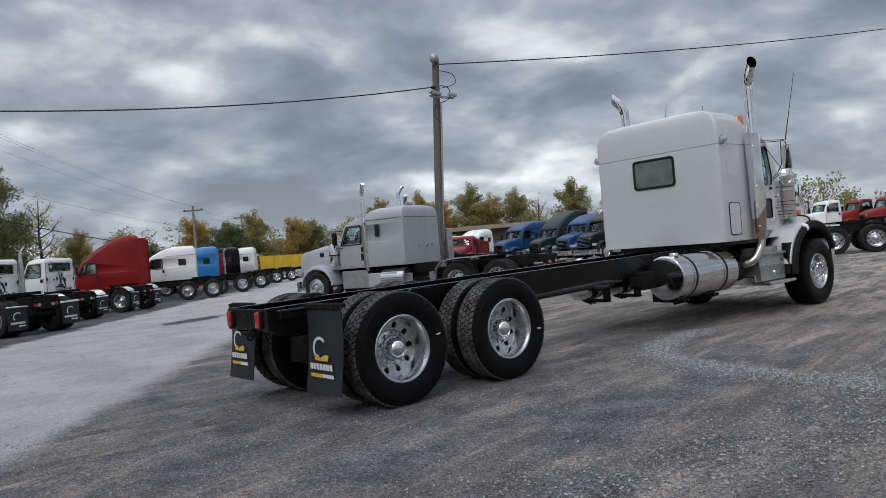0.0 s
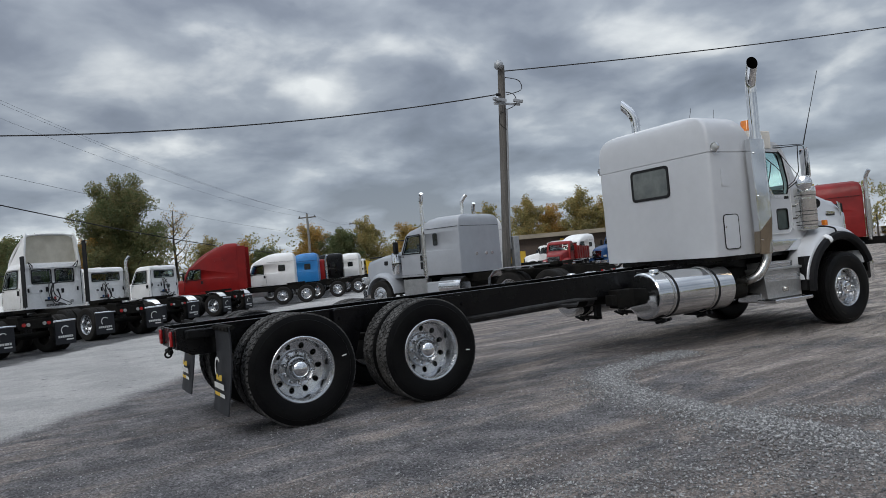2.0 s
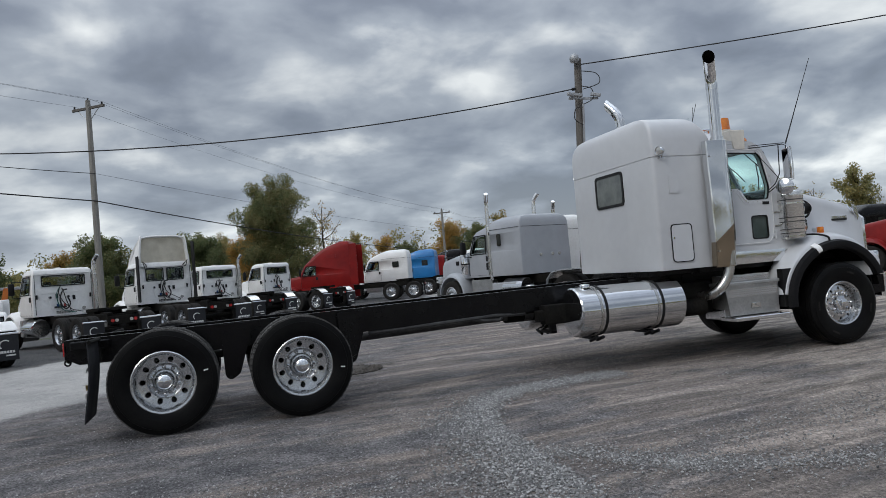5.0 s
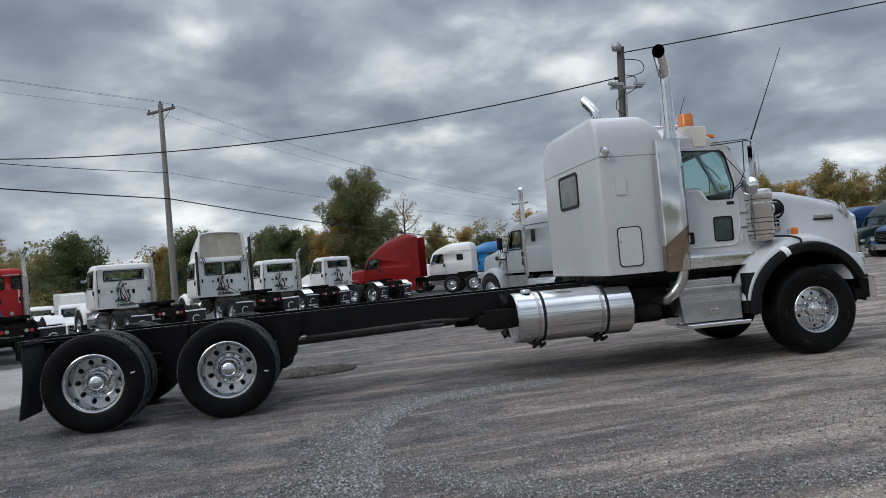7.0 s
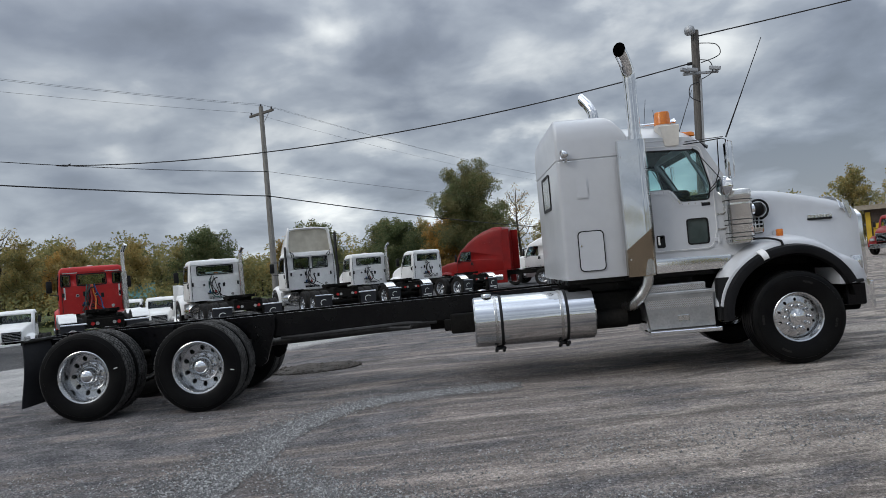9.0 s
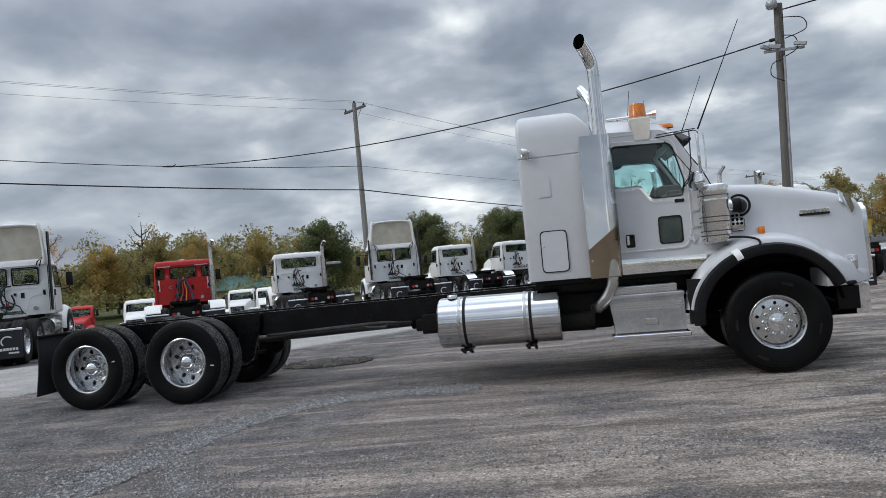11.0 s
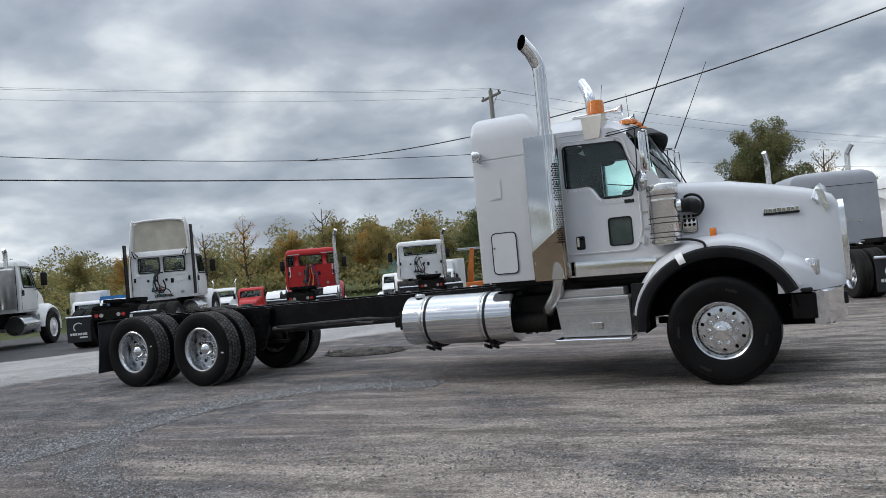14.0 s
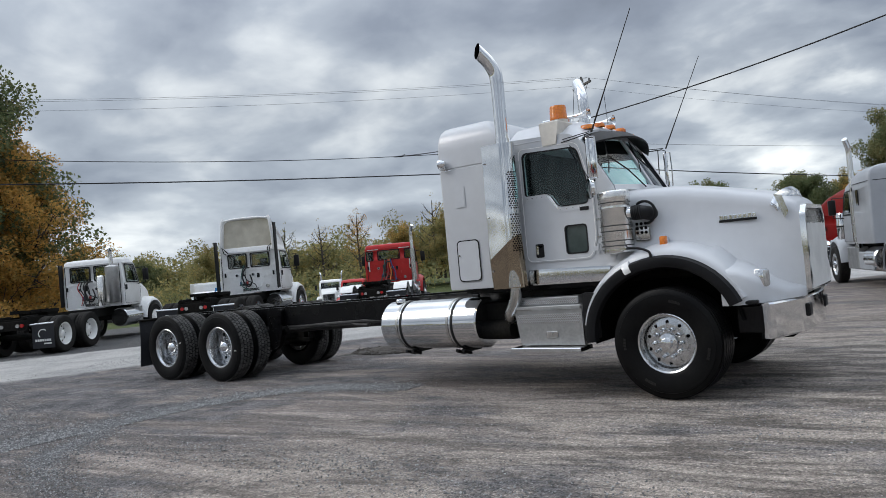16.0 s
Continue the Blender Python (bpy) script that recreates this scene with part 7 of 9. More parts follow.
    if hoses:
        hr_ = np.random.default_rng(int(abs(x * 13 + y * 7)))
        for q, (mt_, yy) in enumerate((("cable", -0.10), ("cable", 0.0), ("green_hose" if q_odd(x) else "cable", 0.10))):
            bm = bmesh.new()
            j = hr_.uniform(-0.08, 0.08, 6)
            b_tube(bm, [(-0.03, 0.12 + yy * 0.4, 1.98 + j[0]), (-0.12, 0.14 + yy + j[1], 1.80), (-0.14, 0.10 + yy + j[2], 1.50), (-0.16 - 0.05 * q, yy * 1.6 + j[3], 1.26 + j[0]), (-0.26, yy * 2 - 0.16 + j[4], 1.16), (-0.34, yy - 0.26 + j[5], 1.12)], 0.015, 6, 4)
            part("air_hose", bm, M[mt_], tr)
    if fairing:
        # open-backed roof fairing: a curved shell of two walls and a skin, a rolled rear edge and a pale lining
        bm = bmesh.new()
        skin = []
        us = (-1, -0.93, -0.80, -0.5, 0, 0.5, 0.80, 0.93, 1)
        for i in range(9):
            t = i / 8
            xx, zz = 0.95 - 0.90 * t ** 1.5, 2.54 + 1.06 * t ** 0.75
            w = hw * (0.88 - 0.10 * t)
            skin.append([V(xx + 0.06, u * w, zz - 0.12 * abs(u) ** 8) for u in us] + [V(xx, u * w * 0.96, zz - 0.04 - 0.12 * abs(u) ** 8) for u in reversed(us)])
        b_loft(bm, skin)
        fa = part("roof_fairing", bm, P, tr, "white open-backed roof fairing", 45)
        for s in (-1, 1):
            wall_ = bmesh.new()
            b_loft(wall_, [[V(x_, s * hw * (0.88 - 0.10 * k) - s * d, 2.48 + 1.02 * k) for x_, d in ((0.0, 0.0), (0.96 - 0.9 * k, 0.0), (0.96 - 0.9 * k, 0.05), (0.0, 0.05))] for k in (0, 0.25, 0.5, 0.75, 0.96)])
            part("fairing_wall", wall_, P, fa)
            part("rolled_edge", b_tube(bmesh.new(), [(-0.02, s * hw * 0.875, 2.46), (-0.02, s * hw * 0.825, 3.05), (-0.02, s * hw * 0.785, 3.45), (0.02, s * hw * 0.745, 3.60)], [0.05, 0.055, 0.06, 0.045], 10, 4), P, fa)
        part("top_edge", b_tube(bmesh.new(), [(0.0, -hw * 0.75, 3.53), (0.0, -hw * 0.4, 3.575), (0.0, 0, 3.585), (0.0, hw * 0.4, 3.575), (0.0, hw * 0.75, 3.53)], 0.035, 8), P, fa)
        bm = bmesh.new()
        b_loft(bm, [[V(0.08 + dx, -hw * (0.84 - 0.10 * k), z_) for dx in (0, 0.02)] + [V(0.08 + dx, hw * (0.84 - 0.10 * k), z_) for dx in (0.02, 0)] for k, z_ in ((0, 2.52), (0.5, 3.02), (0.93, 3.53))])
        part("fairing_lining", bm, M["fairing_in"], fa, "cream inner lining of the fairing")
        for s in (-1, 1):
            part("side_extender", box(-0.30, -0.06, s * hw * 0.985 - 0.018, s * hw * 0.985 + 0.018, 1.15, 3.34 - 0.5 * (s > 0), 0.012), M["black"], fa)
            part("grab_loop", b_tube(bmesh.new(), [(-0.04, s * 0.78, 2.40), (-0.12, s * 0.80, 2.44), (-0.12, s * 0.86, 2.64), (-0.12, s * 0.74, 2.52), (-0.04, s * 0.70, 2.44)], 0.018, 6), M["black"], tr)
    if roof == "high" and sleep:
        for s in (-1, 1):
            part("side_extender", box(-0.40, 0.06, s * hw - 0.02, s * hw + 0.02, 1.1, 3.52, 0.012), M[paint], tr)
            part("roof_window", b_plate(bmesh.new(), rrect(sleep * 0.45, sleep * 0.45 + 0.55, 2.78, 2.98, 0.06), (), 0.02, Matrix.Translation((0, s * hw * 0.975 + (-0.002 if s < 0 else 0.022), 0)) @ XZ), M["dark_red"] if paint == "red" else M["window"], tr)
            part("side_skirt", box(-0.1, xc1, s * hw * 0.99 - 0.02, s * hw * 0.99 + 0.02, 0.35, 1.08, 0.012), P, tr)
    # hood, fenders, grille, lamps and bumper
    FP = M[front_paint] if front_paint else P
    hr = []
    for xx, zt, zb, ww in ((xc1 - 0.10, hood_z + 0.16, 1.06, hw * 0.90), (xc1 + 0.05, hood_z + 0.13, 1.05, hw * 0.88), (xc1 + hood * 0.5, hood_z + 0.03, 1.02, hw * 0.78), *(((xh - 0.30, hood_z - 0.07, 0.95, hw * 0.70), (xh - 0.08, hood_z - 0.11, 0.90, hw * 0.68), (xh, hood_z - 0.22, 0.86, hw * 0.66)) if trim else ((xh - 0.22, hood_z - 0.12, 0.95, hw * 0.66), (xh - 0.06, hood_z - 0.24, 0.90, hw * 0.62), (xh, hood_z - 0.40, 0.86, hw * 0.58)))):
        hr.append([V(xx, p.x, p.y) for p in rpoly([(-ww, zb), (ww, zb), (ww * 0.94, zt), (-ww * 0.94, zt)], [0.03, 0.03, 0.16, 0.16], 4)])
    part("hood", b_loft(bmesh.new(), hr), FP, tr, "", 45)
    for s in (-1, 1):
        bm = bmesh.new()
        ar = []
        for i in range(17):
            a = math.radians(176 - 172 * i / 16)
            ca, sn = math.cos(a), math.sin(a)
            ar.append([V(fx + 0.62 * ca, s * 1.12, 0.52 + 0.60 * sn), V(fx + 0.66 * ca, s * 1.11, 0.52 + 0.66 * sn), V(fx + 0.70 * ca, s * 1.0, 0.52 + 0.74 * sn), V(fx + 0.70 * ca, s * 0.55, 0.52 + 0.76 * sn), V(fx + 0.60 * ca, s * 0.55, 0.52 + 0.58 * sn)])
        part("front_fender", b_loft(bm, ar), FP, tr, "", 45)
        lm = part("headlamp", box(xh - 0.14, xh - 0.01, s * 0.78 - 0.15, s * 0.78 + 0.15, 0.92, 1.10, 0.04, 2), M["lamp_glass"], tr)
    bm = bmesh.new()
    b_plate(bm, rpoly([(-0.48, 0.88), (0.48, 0.88), (0.52, 1.42), (-0.52, 1.42)], 0.05), [rpoly([(-0.44, 0.92), (0.44, 0.92), (0.48, 1.38), (-0.48, 1.38)], 0.05)], 0.05, Matrix.Translation((xh - 0.01, 0, 0)) @ YZ)
    gr_ = part("grille", bm, M["chrome"], tr)
    part("grille_mesh", box(xh - 0.02, xh + 0.012, -0.46, 0.46, 0.90, 1.40), M["hole"], gr_)
    for i in range(5):
        part("grille_bar", box(xh, xh + 0.03, -0.45, 0.45, 0.97 + i * 0.085, 1.0 + i * 0.085, 0.004), M["chrome"], gr_)
    bm = bmesh.new()
    b_loft(bm, [[V(xx, yy, 0.42), V(xx + 0.03, yy, 0.44), V(xx + 0.03, yy, 0.72), V(xx, yy, 0.74), V(xx - 0.10, yy, 0.74), V(xx - 0.10, yy, 0.42)] for xx, yy in ((xh - 0.18, -1.12), (xh + 0.04, -0.80), (xh + 0.10, 0), (xh + 0.04, 0.80), (xh - 0.18, 1.12))])
    part("bumper", bm, M["polished"] if paint in ("grey_paint", "blue", "navy") else M["white_worn"] if "white" in paint else M["chrome"], tr)
    # mirrors, tank, steps
    for s in (-1, 1):
        mi = part("mirror_arm", b_tube(bmesh.new(), [(xc1 - 0.22, s * hw * 0.97, 2.25), (xc1 - 0.06, s * (hw + 0.22), 2.27), (xc1 - 0.06, s * (hw + 0.22), 1.75), (xc1 - 0.18, s * hw, 1.72)], 0.016, 6), M["black"], tr)
        part("mirror_head", box(xc1 - 0.12, xc1 - 0.02, s * (hw + 0.24) - 0.09, s * (hw + 0.24) + 0.09, 1.82, 2.22, 0.03, 2), M["black"], mi)
        if tank:
            tb = bmesh.new()
            x0, x1 = (0.05, 1.25) if not sleep else (0.15, sleep * 0.72)
            b_lathe(tb, [(0.001, -(x1 - x0) / 2), (0.27, -(x1 - x0) / 2), (0.30, -(x1 - x0) / 2 + 0.03), (0.30, (x1 - x0) / 2 - 0.03), (0.27, (x1 - x0) / 2), (0.001, (x1 - x0) / 2)], 24, Matrix.Translation(((x0 + x1) / 2, s * 0.76, 0.68)) @ Matrix.Rotation(math.pi / 2, 4, "Z"))
            part("fuel_tank", tb, M["polished"], tr)
        part("step", box(xc0 + 0.05 if sleep else 1.28 - 0.4, xc1 - 0.05, s * 0.92 - 0.12, s * 0.92 + 0.12, 0.42, 0.98, 0.02), M["diamond"] if paint != "red" else P, tr)
    for sx, sy, sz in stacks:
        st = part("exhaust_pipe", b_tube(bmesh.new(), smooth_path([(sx, sy, 0.95), (sx, sy, 2.0), (sx, sy, sz - 0.40), (sx - 0.03, sy + 0.02 * (1 if sy > 0 else -1), sz - 0.18), (sx - 0.14, sy + 0.10 * (1 if sy > 0 else -1), sz)], 4), 0.066, 14), M["polished"], tr, "chrome exhaust stack")
        part("heat_guard", b_cyl(bmesh.new(), (sx, sy, 1.1), (sx, sy, 2.35), 0.096, n=16), M["stainless"], st)
    if trim:
        for s in (-1, 1):
            part("cab_gap", box(sleep - 0.02, sleep + 0.06, s * hw - 0.008, s * hw + 0.008, 1.10, 2.45), M["black"], tr)
            an = part("air_cleaner", b_lathe(bmesh.new(), [(0.001, 1.18), (0.15, 1.18), (0.165, 1.22), (0.165, 1.82), (0.14, 1.88), (0.001, 1.88)], 20, Matrix.Translation((xc1 + 0.22, s * (hw - 0.06), 0)) @ Matrix.Rotation(math.pi / 2, 4, "X")), M["polished"], tr, "polished air cleaner beside the hood")
            part("band", b_lathe(bmesh.new(), [(0.165, 1.5), (0.172, 1.5), (0.172, 1.54), (0.165, 1.54)], 20, Matrix.Translation((xc1 + 0.22, s * (hw - 0.06), 0)) @ Matrix.Rotation(math.pi / 2, 4, "X")), M["black"], an)
            part("side_fairing", box(0.35, xc1 - 0.1, s * 1.0 - 0.03, s * 1.0 + 0.03, 0.42, 0.86, 0.03), P, tr)
            part("door_handle_recess", box(xc0 + 0.14, xc0 + 0.24, s * (hw + 0.004) - 0.006, s * (hw + 0.004) + 0.006, 1.28, 1.50, 0.004), M["black"], tr)
            part("tandem_fender", b_loft(bmesh.new(), [[V(a_, s * 0.70, b_), V(a_, s * 1.20, b_), V(a_, s * 1.20, b_ + 0.025), V(a_, s * 0.70, b_ + 0.025)] for a_, b_ in ((rear + 1.36, 0.50), (rear + 1.30, 0.86), (rear + 1.10, 1.06), (rear + 0.66, 1.12), (rear + 0.1, 1.12), (rear - 0.5, 1.14))]), P, tr)
            lt = part("nose_lamp", box(xh - 0.10, xh + 0.03, s * 0.82 - 0.17, s * 0.82 + 0.17, 0.96, 1.16, 0.03, 2), M["chrome"], tr)
            part("lens", box(xh + 0.03, xh + 0.04, s * 0.82 - 0.14, s * 0.82 + 0.14, 0.99, 1.13, 0.004), M["lamp_glass"], lt)
        for yy in (-0.55, -0.25, 0.25):
            part("rear_lamp", b_cyl(bmesh.new(), (0.0, yy, 1.62), (-0.03, yy, 1.62), 0.05, n=14), M["lamp_glass"], tr)
        part("hood_intake", box(xc1 + hood * 0.42, xc1 + hood * 0.50, hw * 0.70, hw * 0.80, 1.50, 1.64, 0.02), M["black"], tr)
        part("hood_shield", box(xh - 0.55, xh - 0.10, -hw * 0.62, hw * 0.62, hood_z - 0.02, hood_z + 0.02, 0.01), M["black"], tr)
    # rear of the frame
    if fifth:
        fw = part("fifth_wheel", b_plate(bmesh.new(), rpoly([(rear - 0.60, -0.45), (rear - 0.60, -0.16), (rear - 0.1, -0.05), (rear - 0.1, 0.05), (rear - 0.60, 0.16), (rear - 0.60, 0.45), (rear + 0.25, 0.45), (rear + 0.42, 0.2), (rear + 0.42, -0.2), (rear + 0.25, -0.45)], 0.04),
                  (), 0.09, Matrix.Translation((0, 0, 1.03)) @ Matrix.Rotation(0.025, 4, "Y")), M["chassis"], tr)
        part("fifth_wheel_base", box(rear - 0.25, rear + 0.25, -0.42, 0.42, 1.02, 1.18, 0.02), M["chassis"], fw)
        for s in (-1, 1):
            part("ramp", box(rear - 1.3, rear - 0.7, s * 0.38 - 0.05, s * 0.38 + 0.05, 1.0, 1.07, 0.01), M["chassis"], fw)
    part("tail_bar", box(end - 0.04, end, -0.48, 0.48, 0.70, 0.95, 0.01), M[chassis], tr)
    for yy in (-0.34, -0.22, 0.22, 0.34):
        bm = bmesh.new()
        b_cyl(bm, (end - 0.04, yy, 0.82), (end - 0.065, yy, 0.82), 0.05, n=14)
        part("tail_lamp", bm, M["red_lens"] if abs(yy) > 0.3 else M["lamp_glass"], tr)
    if flaps:
        for s in (-1, 1):
            fl = part("mud_flap", box(end + 0.02, end + 0.035, s * 0.85 - 0.30, s * 0.85 + 0.30, 0.18, 0.80, 0.003), M["flap"], tr)
            part("flap_bar", b_tube(bmesh.new(), [(end + 0.03, s * 0.45, 0.82), (end + 0.03, s * 1.16, 0.83)], 0.028, 8), M["polished"], tr)
            if mark:
                flap_mark(fl, end + 0.02, s * 0.85 - 0.30, s * 0.85 + 0.30, 0.32, 0.80, True)
    if fenders:
        for s in (-1, 1):
            for ax in ((rear - 0.66,) if fenders == "rear" else (rear - 0.66, rear + 0.66) if fenders == "both" else (rear,)):
                bm = bmesh.new()
                rad, n_ = (0.60, 10) if fenders != "full" else (0.60, 10)
                if fenders == "full":
                    pts = [(rear + 1.30, 0.55), (rear + 1.22, 0.90), (rear + 0.95, 1.10), (rear + 0.4, 1.13), (rear - 0.2, 1.13)]
                else:
                    pts = [(ax + rad * math.cos(a), 0.5 + rad * math.sin(a)) for a in [math.radians(20 + 120 * i / n_) for i in range(n_ + 1)]]
                b_loft(bm, [[V(a, s * 0.72, b), V(a, s * 1.18, b), V(a, s * 1.18, b + 0.02), V(a, s * 0.72, b + 0.02)] for a, b in pts])
                part("wheel_fender", bm, M["polished" if fenders != "both" else "white_worn"], tr)
    if body:
        kind_, bc, x0, x1, z1 = body
        if kind_ == "box":
            bx = part("cargo_box", box(x0, x1, -1.2, 1.2, 1.05, z1, 0.03), M[bc], tr)
            part("reefer_unit", box(x1, x1 + 0.45, -0.85, 0.85, z1 - 1.0, z1 - 0.1, 0.08, 2), M["white_worn"], bx)
        else:
            bm = bmesh.new()
            for s in (-1, 1):
                b_plate(bm, [V(x0, 1.10), V(x1, 1.10), V(x1 + 0.1, z1), V(x0 - 0.25, z1 - 0.1)], (), 0.06, Matrix.Translation((0, s * 1.15 + 0.03, 0)) @ XZ)
            b_box(bm, x0, x1, -1.1, 1.1, 1.10, 1.2)
            b_box(bm, x1 - 0.02, x1 + 0.06, -1.15, 1.15, 1.10, z1 + 0.15)
            b_box(bm, x0 - 0.1, x0 - 0.03, -1.12, 1.12, 1.10, z1 - 0.1)
            bx = part("dump_body", bm, M[bc], tr)
            for i in range(5):
                xx = x0 + (i + 0.5) * (x1 - x0) / 5
                for s in (-1, 1):
                    part("body_rib", box(xx - 0.05, xx + 0.05, s * 1.18 - 0.05, s * 1.18 + 0.05, 1.12, z1 - 0.08, 0.01), M[bc], bx)
    return tr


def q_odd(v):
    return int(abs(v) * 10) % 2 == 1


# the row of tractors beside the pale drive
HR = 122
G = "tractors parked in a row"
bg_truck("white day cab tractor with chrome stack, parked in the row", "white_worn", -12.73, 16.6, HR, size=0.95, stacks=((-0.15, -0.95, 3.0),), fenders=None, group=G, worn=True)
bg_truck("white day cab tractor with tall open-backed roof fairing", "white_worn", -10.0, 20.45, HR - 4, size=1.0, hw=1.10, cab=1.25, fairing=True, rear_win="twin", group=G, worn=True)
bg_truck("white day cab tractor with bright rear fenders, in the row", "white_worn", -8.06, 24.4, HR + 1, size=0.93, stacks=((-0.15, -0.95, 3.05),), fenders="rear", group=G)
bg_truck("white day cab tractor with bright rear fenders, in the row", "white_worn", -5.42, 27.3, HR + 9, size=0.93, fenders="rear", group=G)
rd = bg_truck("bright red day cab tractor with chrome stack and white fenders", "bright_red", -15.5, 13.1, HR - 1, size=0.95, stacks=((-0.15, -0.98, 3.25),), fenders="both", rear_win="tri", group=G, flaps=True)
for y0, y1, z0, z1 in ((0.42, 0.86, 2.40, 2.45), (-0.86, -0.42, 2.40, 2.45), (0.80, 0.85, 1.55, 1.95), (-0.85, -0.80, 1.55, 1.95)):
    part("reflective_tape", box(-0.012, 0.004, y0, y1, z0, z1), M["logo_white"], rd)
for hy, hm_ in ((-0.12, "blue"), (-0.02, "orange"), (0.06, "red_hose"), (0.14, "cable")):
    pts_ = [(-0.06, hy * 0.5, 2.0), (-0.16, hy, 1.75), (-0.20, hy * 1.5 - 0.05, 1.5), (-0.3, hy * 2.2, 1.22), (-0.45, hy * 2.5, 1.14)]
    part("air_hose", b_tube(bmesh.new(), pts_, 0.022, 6, 5), M[hm_], rd)
bg_truck("white day cab tractor with tall roof fairing and cream lining", "white_worn", -18.7, 9.05, HR - 3, size=1.07, hw=1.07, fairing=True, rear_win="twin", group=G, worn=True)
d1 = bg_truck("white day cab tractor with air cleaner and stack behind the cab", "white_worn", -21.8, 4.9, HR + 1, size=1.06, rear_win="twin", rim="white", group=G, worn=True)
for mx_, my_, mr_, mz0, mz1, mm_ in ((-0.26, -0.78, 0.20, 1.18, 2.35, "diamond"), (-0.24, -0.40, 0.13, 1.10, 2.05, "bright_steel")):
    mf = part("muffler", b_lathe(bmesh.new(), [(0.001, mz0), (mr_ * 0.9, mz0), (mr_, mz0 + 0.03), (mr_, mz1 - 0.04), (mr_ * 0.8, mz1), (0.07, mz1 + 0.02), (0.001, mz1 + 0.02)], 24, Matrix.Translation((mx_, my_, 0)) @ Matrix.Rotation(math.pi / 2, 4, "X")), M[mm_], d1, "dull steel exhaust canister behind the cab")
    part("bracket", box(mx_ + mr_ - 0.03, 0.02, my_ - 0.04, my_ + 0.04, 1.6, 1.68), M["black"], mf)
part("exhaust_pipe", b_tube(bmesh.new(), smooth_path([(-0.26, -0.78, 2.3), (-0.26, -0.78, 2.72), (-0.28, -0.78, 2.84), (-0.36, -0.78, 2.92)], 4), 0.06, 14), M["polished"], d1)
part("side_extender", box(-0.16, 0.06, 0.99, 1.03, 1.15, 2.5, 0.012), M["black"], d1)
for hy in (0.30, 0.42, 0.52):
    part("air_hose", b_tube(bmesh.new(), [(-0.03, hy * 0.8, 1.9), (-0.14, hy * 0.85, 1.7), (-0.18, hy * 0.7 - 0.1, 1.4), (-0.3, hy * 0.5, 1.15)], 0.016, 6, 4), M["red_hose" if hy > 0.5 else "cable"], d1)
bg_truck("red high-roof sleeper tractor parked across the row", "red", -1.0, 31.0, 160, sleep=1.9, roof="high", size=0.92, fenders=None, stacks=(), hoses=False)
S = "sleeper tractors parked side by side"
bg_truck("white mid-roof sleeper tractor parked side by side with others", "white_worn", 2.95, 34.0, 158, sleep=1.7, roof="mid", size=0.93, group=S, rear=-1.9, hoses=False)
bg_truck("sky-blue sleeper tractor among parked trucks", "sky_blue", 5.7, 37.6, 156, sleep=1.5, roof="mid", size=0.93, group=S, rear=-2.0, fenders="full", hoses=False)
bg_truck("red tractor with low sleeper among parked trucks", "red", 7.4, 41.0, 156, sleep=1.2, roof="day", size=0.93, group=S, rear=-2.2, stacks=((-0.1, 0.9, 2.9),), hoses=False)
bg_truck("black sleeper tractor among parked trucks", "black_paint", 10.2, 44.6, 156, sleep=1.8, roof="mid", size=0.95, group=S, rear=-2.0, hoses=False)
bg_truck("white sleeper tractor among parked trucks", "white_worn", 12.6, 47.0, 150, sleep=1.5, roof="mid", size=0.95, group=S, rear=-2.2, hoses=False)
bg_truck("tractor with yellow dump body among parked trucks", "white_worn", 15.75, 53.3, 150, size=0.95, group=S, body=("dump", "yellow", -4.2, -0.3, 2.3), fifth=False, hoses=False)
bg_truck("grey sleeper tractor with chrome stacks beside the utility pole", "grey_paint", 1.64, 11.41, 110, sleep=1.40, roof="square", hood=1.95, cab=1.12, rear=-2.40, stacks=((1.45, 1.02, 3.65), (1.45, -1.02, 3.65)), fenders="full", hood_z=1.80, tail=-4.25, hoses=False, trim=True, worn=True, hw=1.06)
bg_truck("tall white sleeper tractor behind the utility pole", "white_worn", 4.4, 15.2, 108, sleep=1.5, roof="mid", hood=1.7, cab=1.0, rear=-1.5, tail=-3.3, stacks=((-0.15, 0.9, 3.5),), hoses=False)
B_ = "tractors across the yard"
bg_truck("black sleeper tractor with chrome trim across the yard", "black_paint", 24.9, 20.75, 178, sleep=1.6, roof="mid", size=0.95, group=B_, hoses=False, flaps=False)
bg_truck("blue sleeper tractor with chrome stack across the yard", "blue", 25.8, 23.2, 178, sleep=1.6, roof="mid", size=0.95, group=B_, hoses=False, flaps=False, stacks=((1.4, 0.98, 3.2),))
bg_truck("dark green high-roof sleeper tractor across the yard", "green", 26.7, 26.35, 178, sleep=1.9, roof="high", size=0.9, group=B_, hoses=False, flaps=False)
bg_truck("blue sloping-roof sleeper tractor across the yard", "blue", 27.3, 30.1, 178, sleep=1.9, roof="mid", size=0.95, group=B_, hoses=False, flaps=False)
bg_truck("white day cab tractor with chrome rear fenders on gravel", "white_worn", 39.59, 14.5, 142, size=0.95, group=B_, hoses=False, fenders="rear")
bg_truck("maroon day cab truck with long frame", "dark_red", 45.91, 14.8, 142, size=0.95, group=B_, hoses=False)
bg_truck("maroon day cab truck with red dump body", "dark_red", 44.64, 12.34, 142, size=0.95, group=B_, hoses=False, body=("dump", "dark_red", -4.4, -0.4, 2.6), fifth=False)
bg_truck("white day cab tractor with tall roof fairing across the yard", "white_worn", 40.31, 17.88, 142, size=0.95, group=B_, hoses=False, fairing=True)
